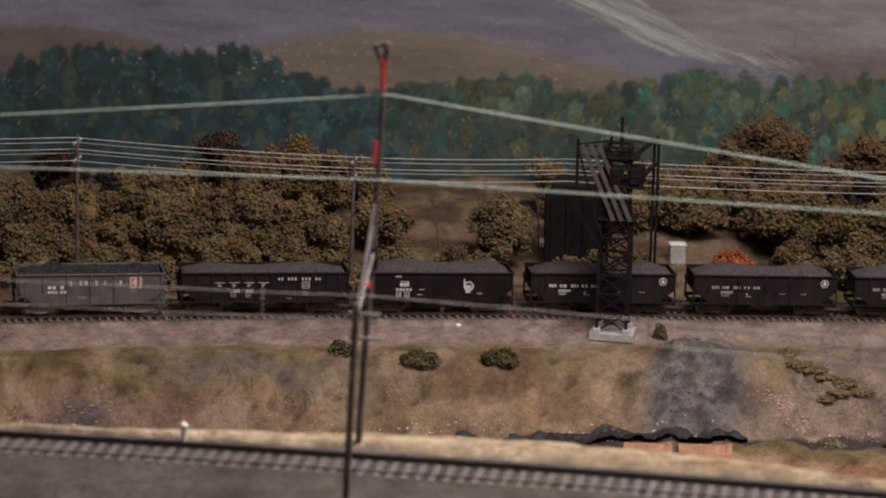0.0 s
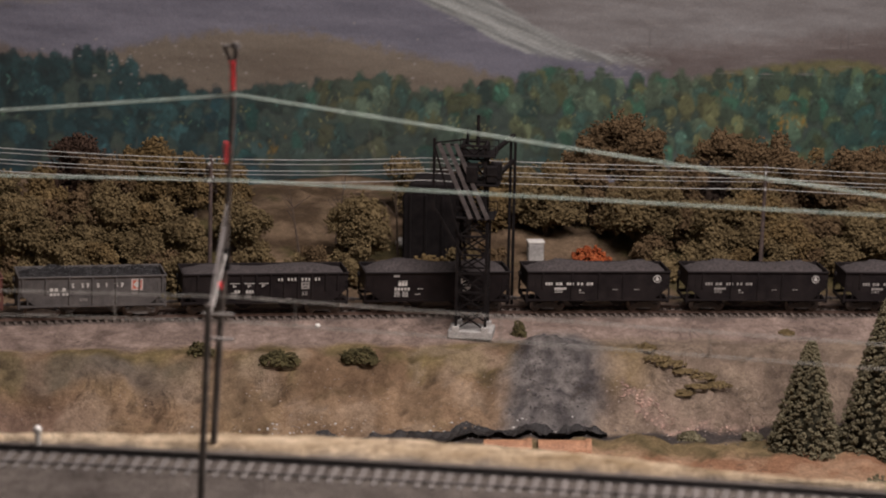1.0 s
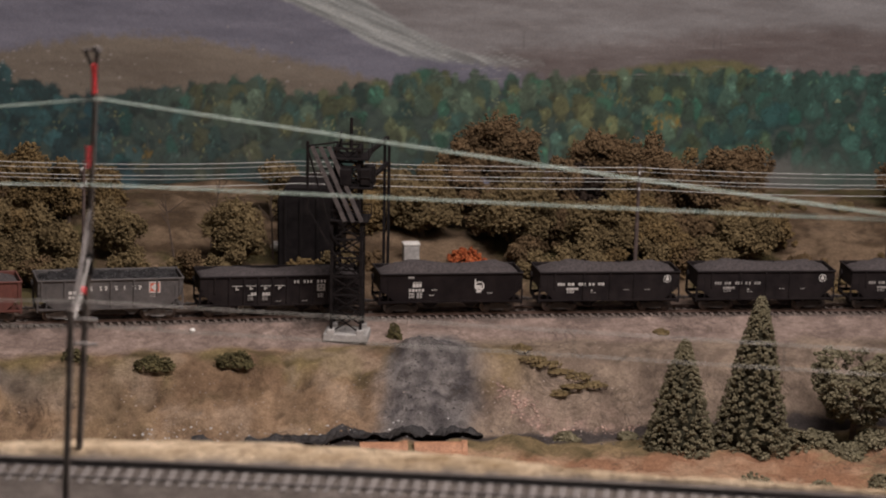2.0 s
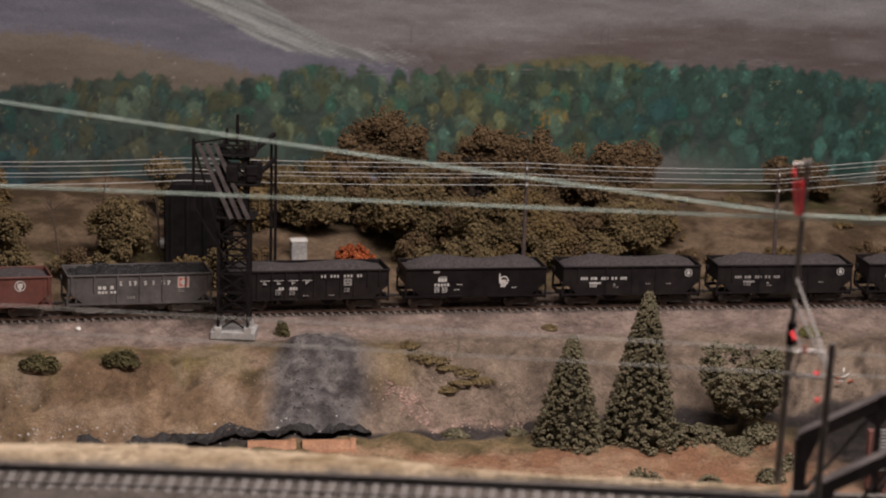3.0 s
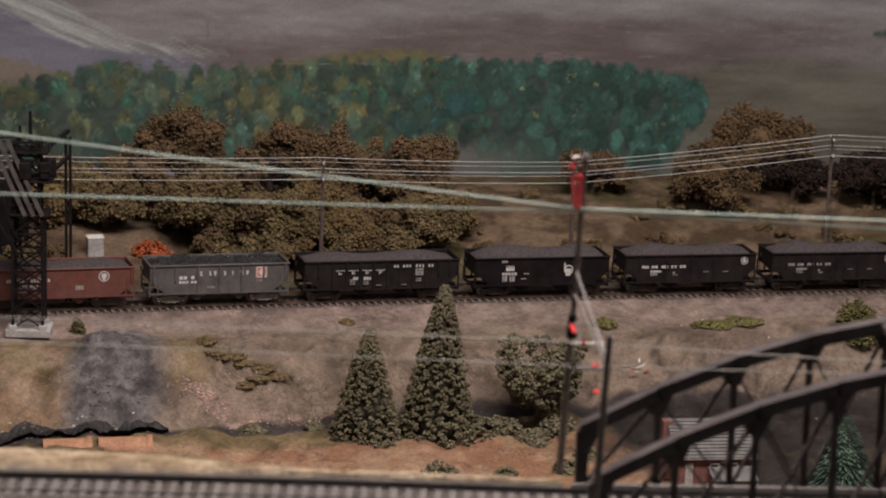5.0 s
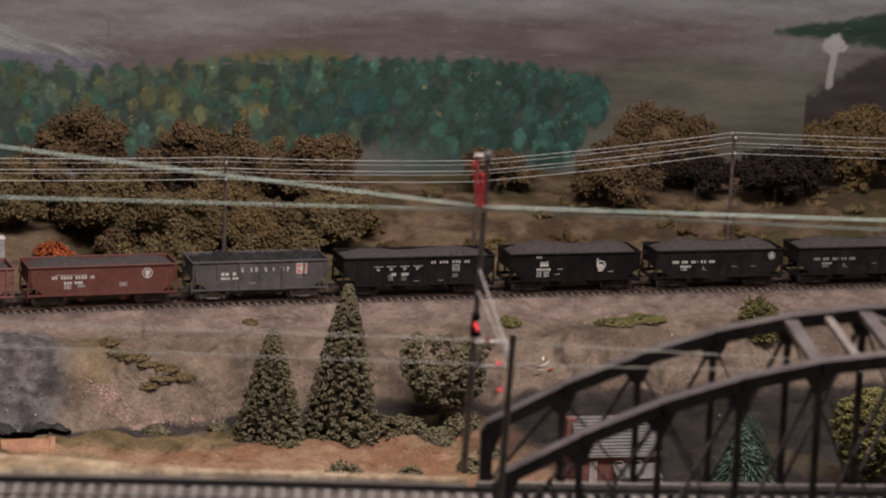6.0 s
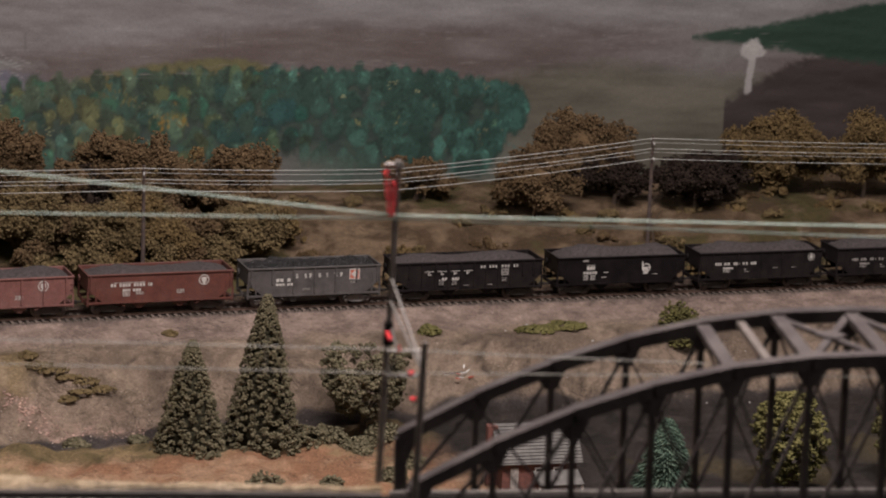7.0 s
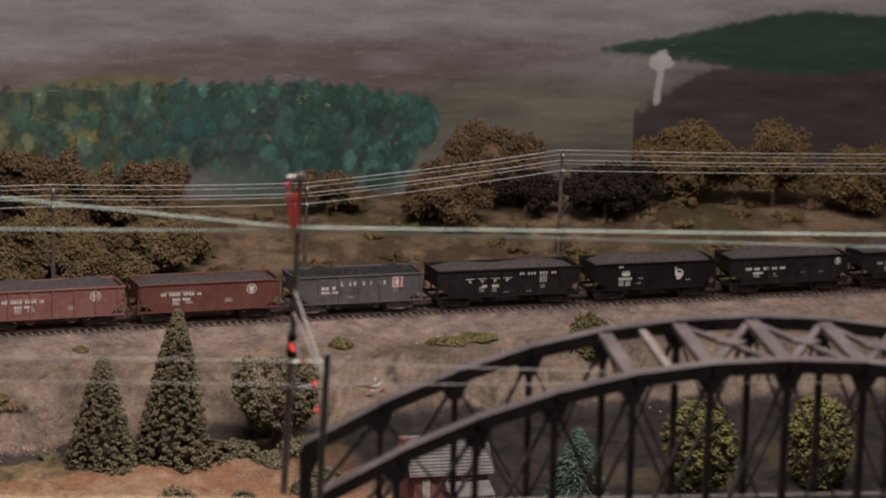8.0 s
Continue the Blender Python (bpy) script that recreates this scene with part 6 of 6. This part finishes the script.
scrub("bush", "small dark green bush at the bank top", -0.312, 2.0630, 0.030, 0.009, F_BUSH, 260, 0.0015, "bank bushes")
scrub("bush", "small dark green bush at the bank top", -0.4315, 2.035, 0.018, 0.008, F_BUSH, 80, 0.0020, "bank bushes")
scrub("bush", "round dark green bush at the bank top", -0.196, 2.137, 0.011, 0.010, F_BUSH, 80, 0.0018, "bank bushes")
for x, y, w, h in ((-0.0955, 2.1345, 0.014, 0.0045), (-0.0870, 2.1290, 0.022, 0.003), (-0.0760, 2.1275, 0.024, 0.003), (-0.0640, 2.1250, 0.020, 0.0026), (-0.0510, 2.1245, 0.022, 0.003), (-0.0400, 2.1230, 0.022, 0.003), (-0.0650, 2.1120, 0.016, 0.003), (-0.0540, 2.1160, 0.018, 0.0022), (0.0144, 2.1967, 0.012, 0.004)):
    scrub("weeds", "patch of low olive weeds on the bank", x, y, w, h, F_YELLOW if h > 0.0065 else F_OLIVE, 90, 0.0014, "bank weeds")
for x, y, w, h in ((0.0833, 1.970, 0.028, 0.012), (0.134, 1.990, 0.018, 0.009), (0.1234, 2.086, 0.034, 0.012), (0.1581, 2.080, 0.026, 0.010), (0.137, 2.10, 0.026, 0.010), (0.0819, 2.0745, 0.030, 0.005), (0.1589, 2.0726, 0.02, 0.008), (-0.0095, 2.088, 0.014, 0.004), (-0.0571, 2.0768, 0.018, 0.005), (0.181, 2.005, 0.022, 0.010), (0.198, 2.04, 0.020, 0.010), (0.178, 2.10, 0.03, 0.010)):
    scrub("bush", "small grey-green foam bush on the clay", x, y, w, h, F_PINE, 110, 0.0024, "clay bushes")
for x, y, w, h in ((0.4389, 2.262, 0.036, 0.030), (0.225, 2.2322, 0.018, 0.006), (0.3413, 2.2635, 0.035, 0.003), (0.3157, 2.2485, 0.03, 0.003)):
    scrub("bush", "olive scrub bush below the far line", x, y, w, h, F_YELLOW, 110 if h < 0.02 else 420, 0.0022, "bank bushes")


def conifer(x, y, h, w, label, material=None):
    base = land(x, y)[0]
    t = empty("conifer_tree", pose(x, y, base - 0.001, 0, 2.0, 0), label, "tree", "conifers")
    bm = bmesh.new()
    rod(bm, (0, 0, 0), (0, 0, h * 0.9), 0.0026, 0.0008, 7)
    part("trunk", bm, M_TRUNK, t)
    pts, sizes, n = [], [], int(620 * h / 0.11)
    for k in range(n):
        f = ((k + RNG.uniform(0, 1)) / n) ** 1.25
        r = w / 2 * (1 - f) ** 0.80 * RNG.uniform(0.90, 1.07) + 0.0012
        a = k * 2.39996 + RNG.uniform(-0.25, 0.25)
        c = np.array((r * math.cos(a), r * math.sin(a), h * (0.03 + 0.96 * f) - 0.10 * r))
        size = 0.0025 - 0.0010 * f
        pts.append(c + crown_points(11, size, size, size * 0.75, 0.6) + (0, 0, -0.0006))
        sizes.append(RNG.uniform(0.0006, 0.00125, 11) * (1.1 - 0.3 * f))
    clumps("foliage", np.concatenate(pts), np.concatenate(sizes), material or F_PINE, t, 0.9, 0.4)
    # inner core coloured dark to paint the shade in the gaps between tufts
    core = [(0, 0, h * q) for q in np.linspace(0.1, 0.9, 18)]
    clumps("inner_shade_foliage", core, [w / 2 * (1 - q) ** 0.8 * 0.78 + 0.0006 for q in np.linspace(0.1, 0.9, 18)], F_GAP_SHADE, t, 0.7, 0.2, shape=HEART)


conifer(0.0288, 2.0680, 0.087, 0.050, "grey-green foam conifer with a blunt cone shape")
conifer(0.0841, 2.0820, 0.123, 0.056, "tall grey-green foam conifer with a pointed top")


def box_tree(x, y, w, h, material, label, trunk_h, flat_top=True):
    base = land(x, y)[0]
    t = empty("broadleaf_tree", pose(x, y, base - 0.001), label, "tree", "broadleaf trees")
    bm = bmesh.new()
    rod(bm, (0, 0, 0), (0.001, 0, trunk_h + h * 0.4), 0.0030, 0.0016, 7)
    for k in range(5):
        a = k * 1.3
        rod(bm, (0, 0, trunk_h * 0.8), (w * 0.3 * math.cos(a), w * 0.3 * math.sin(a), trunk_h + h * 0.45), 0.0014, 0.0006, 5)
    part("trunk", bm, M_TRUNK, t)
    pts = []
    for k in range(420):
        f = RNG.uniform(0, 1)
        r = w / 2 * (0.55 + 0.45 * min(1, f * 2.2)) * (1.0 if flat_top else (1 - f ** 3) ** 0.5)
        a = RNG.uniform(0, 6.283)
        rr = r * RNG.uniform(0.45, 1.0) ** 0.5 * (1 + 0.10 * math.sin(3 * a + 1) + 0.07 * math.sin(7 * f + a))
        c = np.array((rr * math.cos(a), rr * 0.8 * math.sin(a), trunk_h + h * f))
        pts.append(c + crown_points(11, 0.0034, 0.0034, 0.0024, 0.6))
    clumps("crown", np.concatenate(pts), RNG.uniform(0.0008, 0.0017, 11 * 420), material, t, 0.9, 0.4)


box_tree(0.1642, 2.1110, 0.064, 0.050, F_PINE, "broad grey-green foam tree with a flat top", 0.016)
box_tree(0.4756, 1.990, 0.060, 0.066, F_YELLOW, "olive yellow foam tree on the dark yard", 0.010, False)
box_tree(0.575, 2.02, 0.060, 0.066, F_YELLOW, "olive yellow foam tree on the dark yard", 0.010, False)


def spruce(x, y, h, w):
    """A bottle-brush spruce: whorls of drooping needle fans."""
    base = land(x, y)[0]
    t = empty("spruce_tree", pose(x, y, base - 0.001), "dark blue-green spruce with drooping needle branches", "tree")
    bm = bmesh.new()
    rod(bm, (0, 0, 0), (0, 0, h), 0.0024, 0.0006, 7)
    part("trunk", bm, M_TRUNK, t)
    bm = bmesh.new()
    for k in range(300):
        f = (k / 300) ** 0.9
        z = h * (0.06 + 0.92 * f)
        r = w / 2 * (1 - f) ** 0.8 + 0.003
        a = k * 2.399
        r *= RNG.uniform(0.8, 1.1)
        p0 = Vector((0.25 * r * math.cos(a), 0.25 * r * math.sin(a), z))
        for s in (-0.35, -0.12, 0.12, 0.35):
            p1 = Vector((r * math.cos(a + s), r * math.sin(a + s), z - 0.30 * r + RNG.uniform(-0.001, 0.001)))
            beam(bm, p0, p1, 0.0011, 0.0011)
    part("needles", bm, F_SPRUCE, t)


spruce(0.3811, 1.976, 0.064, 0.056)


# ---------------- house and small things ----------------
def house():
    x, y = 0.2850, 2.004
    z = land(x, y)[0]
    h = empty("house", pose(x, y, z - 0.001, 0, 0, 6), "small red brick house with a ribbed grey roof", "house")
    L, W, H, R = 0.056, 0.044, 0.024, 0.020
    bm = bmesh.new()
    prism(bm, [(-W / 2, 0), (W / 2, 0), (W / 2, H), (0, H + R), (-W / 2, H)], -L / 2, L / 2)
    bmesh.ops.rotate(bm, verts=bm.verts, cent=(0, 0, 0), matrix=Matrix.Rotation(math.pi / 2, 3, "Z"))
    part("wall", bm, M_BRICK, h)
    for sgn in (-1, 1):
        roof = part("roof", bmesh_panel((0, sgn * (W / 2 + 0.003), H - 0.002), (0, 0, H + R + 0.0012), L + 0.008), M_ROOF, h, "ribbed grey roof")
        for k in range(12):
            f = (k + 0.5) / 12
            bm = bmesh.new()
            yy, zz = sgn * (W / 2 + 0.003) * (1 - f), (H - 0.002) + (R + 0.0032) * f
            box(bm, (0, yy, zz + 0.0012), (L + 0.008, 0.0022, 0.0009), pose(0, 0, 0, -sgn * 41))
            part("shingle_course", bm, M_ROOF, roof)
    bm = bmesh.new()
    box(bm, (-L / 2 - 0.0040, 0.0, 0.023), (0.008, 0.008, 0.046), None, 0.0006)
    part("chimney", bm, M_BRICK, h)
    bm = bmesh.new()
    box(bm, (-L / 2 + 0.009, -W / 2 - 0.0004, 0.010), (0.006, 0.0012, 0.018), None, 0.0002)
    part("door", bm, M_LETTER_DIM, h, "pale front door")
    for px in (0.0, 0.014):
        bm = bmesh.new()
        box(bm, (px, -W / 2 - 0.0004, 0.014), (0.007, 0.0012, 0.009), None, 0.0002)
        win = part("window", bm, M_WHITE, h)
        bm = bmesh.new()
        box(bm, (px, -W / 2 - 0.0011, 0.014), (0.0055, 0.0006, 0.0075))
        part("pane", bm, M_BLACK, win)
    bm = bmesh.new()
    box(bm, (0.012, -W / 2 - 0.011, 0.0135), (0.034, 0.022, 0.0012), pose(0, 0, 0, 12), 0.0002)
    part("porch_roof", bm, M_ROOF, h)
    for px in (-0.004, 0.028):
        bm = bmesh.new()
        beam(bm, (px, -W / 2 - 0.020, 0), (px, -W / 2 - 0.020, 0.012), 0.0014, 0.0014)
        part("porch_post", bm, M_WHITE, h)


def bmesh_panel(low, high, length):
    bm = bmesh.new()
    a, b = Vector(low), Vector(high)
    beam(bm, a, b, length, 0.0012, (0, -(b - a).z, (b - a).y))
    return bm


house()


def hut():
    x, y = -0.2000, 2.320
    h = empty("relay_box", pose(x, y, land(x, y)[0] - 0.001, 0, 0, 15), "small pale grey lineside relay box", "box")
    bm = bmesh.new()
    box(bm, (0, 0, 0.008), (0.0135, 0.010, 0.016), None, 0.0008)
    part("cabinet", bm, M_CONCRETE, h)
    bm = bmesh.new()
    box(bm, (0, 0, 0.0168), (0.0145, 0.011, 0.0018), None, 0.0004)
    part("lid", bm, M_WHITE, h)


hut()


def pipes():
    """Clay pipes lying end to end under the torn sheet; only their lit crowns show."""
    for x, y, l in ((-0.192, 2.024, 0.036), (-0.1495, 2.0285, 0.040)):
        p = empty("clay_pipe", pose(x, y - 0.010, land(x, y)[0] - 0.0045, 0, 0, 8), "terracotta drain pipe lying in the ditch", "pipe", "drain pipes")
        bm = bmesh.new()
        rod(bm, (-l / 2, 0, 0), (l / 2, 0, 0), 0.0095, None, 24)
        part("barrel", bm, M_TERRACOTTA, p, smooth=False)
        bm = bmesh.new()
        rod(bm, (l / 2 - 0.004, 0, 0), (l / 2, 0, 0), 0.0106, None, 24)
        part("collar", bm, M_TERRACOTTA, p)


pipes()


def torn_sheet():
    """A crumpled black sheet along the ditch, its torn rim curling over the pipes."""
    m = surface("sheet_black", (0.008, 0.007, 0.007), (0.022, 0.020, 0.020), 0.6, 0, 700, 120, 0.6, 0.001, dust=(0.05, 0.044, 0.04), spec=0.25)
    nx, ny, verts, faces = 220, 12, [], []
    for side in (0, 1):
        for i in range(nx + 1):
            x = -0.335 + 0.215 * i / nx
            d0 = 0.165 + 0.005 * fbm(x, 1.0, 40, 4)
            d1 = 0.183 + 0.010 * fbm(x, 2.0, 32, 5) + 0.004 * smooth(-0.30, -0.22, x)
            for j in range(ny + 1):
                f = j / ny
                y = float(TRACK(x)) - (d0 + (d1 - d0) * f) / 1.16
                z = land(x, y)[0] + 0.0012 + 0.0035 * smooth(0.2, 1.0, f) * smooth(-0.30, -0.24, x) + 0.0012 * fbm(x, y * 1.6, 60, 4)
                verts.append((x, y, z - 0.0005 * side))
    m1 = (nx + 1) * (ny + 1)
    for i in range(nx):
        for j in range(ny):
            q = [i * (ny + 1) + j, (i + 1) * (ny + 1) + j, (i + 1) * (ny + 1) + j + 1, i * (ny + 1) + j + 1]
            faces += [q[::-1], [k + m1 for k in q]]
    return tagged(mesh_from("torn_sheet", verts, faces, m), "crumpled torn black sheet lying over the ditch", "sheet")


torn_sheet()


def whistle_post():
    x, y = -0.3322, 1.190
    p = empty("marker_post", pose(x, y, ZF - 0.004), "small white lineside marker post with a round head", "post")
    bm = bmesh.new()
    rod(bm, (0, 0, 0), (0, 0, 0.0065), 0.0013, 0.0013, 8)
    part("stem", bm, M_WHITE, p)
    bm = bmesh.new()
    bmesh.ops.create_uvsphere(bm, u_segments=12, v_segments=8, radius=0.0020, matrix=Matrix.Translation((0, 0, 0.0085)))
    part("head", bm, M_WHITE, p, smooth=True)


whistle_post()


def pebble(x, y, r, material, name="pebble", label="pale pebble lying on the bank"):
    bm = bmesh.new()
    bmesh.ops.create_icosphere(bm, subdivisions=2, radius=r)
    for v in bm.verts:
        v.co *= 1 + 0.15 * noise.noise(v.co * 600)
        v.co.z *= 0.8
    ob = part(name, bm, material)
    ob.location = (x, y, land(x, y)[0] + r * 0.6)
    return tagged(ob, label, "stone", "pebbles")


pebble(-0.352, 2.106, 0.0024, M_WHITE)
pebble(-0.3143, 2.318, 0.0060, M_WHITE, "pale_rock", "pale rock at the foot of the wood")


def debris(name, label, boxes, n, material, size):
    """Chips and flakes strewn over the banks."""
    pts, s = [], []
    for k in range(n):
        x0, x1, d0, d1 = boxes[k % len(boxes)]
        x, d = RNG.uniform(x0, x1), RNG.uniform(d0, d1)
        y = float(TRACK(x)) - d / 1.16
        pts.append((x, y, land(x, y)[0] + size * 0.2))
        s.append(size * RNG.uniform(0.4, 1.2))
    ob = clumps(name, pts, s, material, None, 0.5)
    return tagged(ob, label, "debris", kind="stuff")


M_CHIP = surface("chip_pale", (0.30, 0.24, 0.2), (0.46, 0.38, 0.32), 0.85, 0, 900, 200, 0.3, 0.0003, island=0.4)
M_CHIP_DARK = surface("chip_dark", (0.05, 0.046, 0.046), (0.11, 0.10, 0.1), 0.8, 0, 900, 200, 0.3, 0.0003, island=0.4)
M_CHIP_PINK = surface("chip_pink", (0.30, 0.19, 0.15), (0.46, 0.32, 0.26), 0.85, 0, 900, 200, 0.3, 0.0003, island=0.35)
M_FLAKE = surface("flake_white", (0.55, 0.53, 0.5), (0.7, 0.68, 0.65), 0.7, 0, 900, 200, 0.3, 0.0003)
debris("stone_chips", "pale stone chips strewn on the bank", [(-0.75, -0.46, 0.12, 0.17), (-0.4, -0.2, 0.11, 0.17), (-0.13, 0.0, 0.12, 0.165), (-0.2, 0.6, 0.03, 0.16)], 800, M_CHIP, 0.0007)
debris("slag_lumps", "dark slag lumps on the tip", [(-0.195, -0.135, 0.075, 0.18), (-0.26, 0.10, 0.16, 0.185), (-0.18, -0.15, 0.06, 0.18)], 520, M_CHIP_DARK, 0.0011)
debris("pink_stones", "broken pinkish stones in a streak down the bank", [(-0.112, -0.095, 0.128, 0.140), (-0.100, -0.080, 0.134, 0.150), (-0.085, -0.055, 0.144, 0.160), (-0.06, 0.0, 0.152, 0.160)], 260, M_CHIP_PINK, 0.0012)
debris("scree_stones", "broken pinkish stones below the path", [(-0.72, -0.58, 0.12, 0.17)], 160, M_CHIP_PINK, 0.0013)
debris("white_flakes", "tiny white plaster flakes on the scenery", [(-0.30, -0.14, 0.160, 0.182), (0.2, 0.7, 0.06, 0.2), (-0.45, -0.36, 0.148, 0.158), (-0.37, -0.30, 0.150, 0.162), (-0.28, -0.12, 0.155, 0.172)], 120, M_FLAKE, 0.0010)


def scrap_heap():
    x, y = 0.2497, 2.190
    h = empty("scrap_heap", pose(x, y, land(x, y)[0]), "small heap of white and rusty scrap with a dead branch", "scrap")
    for k in range(14):
        a = RNG.uniform(0, 6.28)
        r = RNG.uniform(0.001, 0.012)
        bm = bmesh.new()
        r *= 1.3
        p = Vector((r * math.cos(a), 0.5 * r * math.sin(a), 0.0015 + 0.010 * max(0, 1 - r / 0.009) * RNG.uniform(0.3, 1)))
        q = p + Vector((RNG.uniform(-0.006, 0.006), RNG.uniform(-0.003, 0.003), RNG.uniform(-0.001, 0.004)))
        beam(bm, p, q, 0.0012, 0.0008)
        part("scrap_piece", bm, M_WHITE if k % 3 else M_EMBLEM_RED, h)
    bm = bmesh.new()
    rod(bm, (-0.016, 0, 0.003), (0.0, 0, 0.005), 0.0007, 0.0004, 5)
    part("dead_branch", bm, M_TRUNK, h)


scrap_heap()


def dead_sapling(x, y, h, label="bare brown sapling leaning among the trees"):
    t = empty("bare_sapling", pose(x, y, land(x, y)[0] - 0.001), label, "tree", "bare saplings")
    bm = bmesh.new()
    tip = Vector((RNG.uniform(-0.2, 0.2) * h, 0, h))
    rod(bm, (0, 0, 0), tip, 0.0012, 0.0004, 5)
    for k in range(7):
        f = RNG.uniform(0.3, 0.95)
        p = tip * f
        rod(bm, p, p + Vector((RNG.uniform(-0.3, 0.3) * h, RNG.uniform(-0.1, 0.1) * h, 0.22 * h)), 0.0006, 0.0002, 4)
    part("stem", bm, M_TRUNK, t)


for x, d, h in ((-0.345, 0.13, 0.055), (-0.315, 0.15, 0.06), (-0.395, 0.15, 0.05), (-0.37, 0.18, 0.06), (0.452, 0.12, 0.055)):
    dead_sapling(x, float(TRACK(x)) + d, h)

# ---------------- sleepers, one by one ----------------
TIE_FAR = tie_data("sleeper", M_TIE)
for k, s in enumerate(np.arange(-0.93, 0.98, 0.0064)):
    p, h = on_track(s, 0, -0.0012)
    ob = new("sleeper", TIE_FAR)
    ob.parent = FAR_TRACK
    ob.matrix_basis = pose(*p, 0, 0, math.degrees(h) + RNG.uniform(-1.5, 1.5))
TIE_NEAR = tie_data("sleeper", M_TIE_GREY, 0.031, 0.0030, 0.0022)
for x in np.arange(-0.75, 0.48, 0.0064):
    hd = near_head(x) if x < 0.112 else 0.0
    ob = new("sleeper", TIE_NEAR)
    ob.parent = NEAR_TRACK
    ob.matrix_basis = pose(x, near_y(min(x, 0.13)), ZF - 0.0034 + (0.0 if x > 0.11 else 0.0002), 0, 0, math.degrees(hd) + RNG.uniform(-2, 2))

motions()
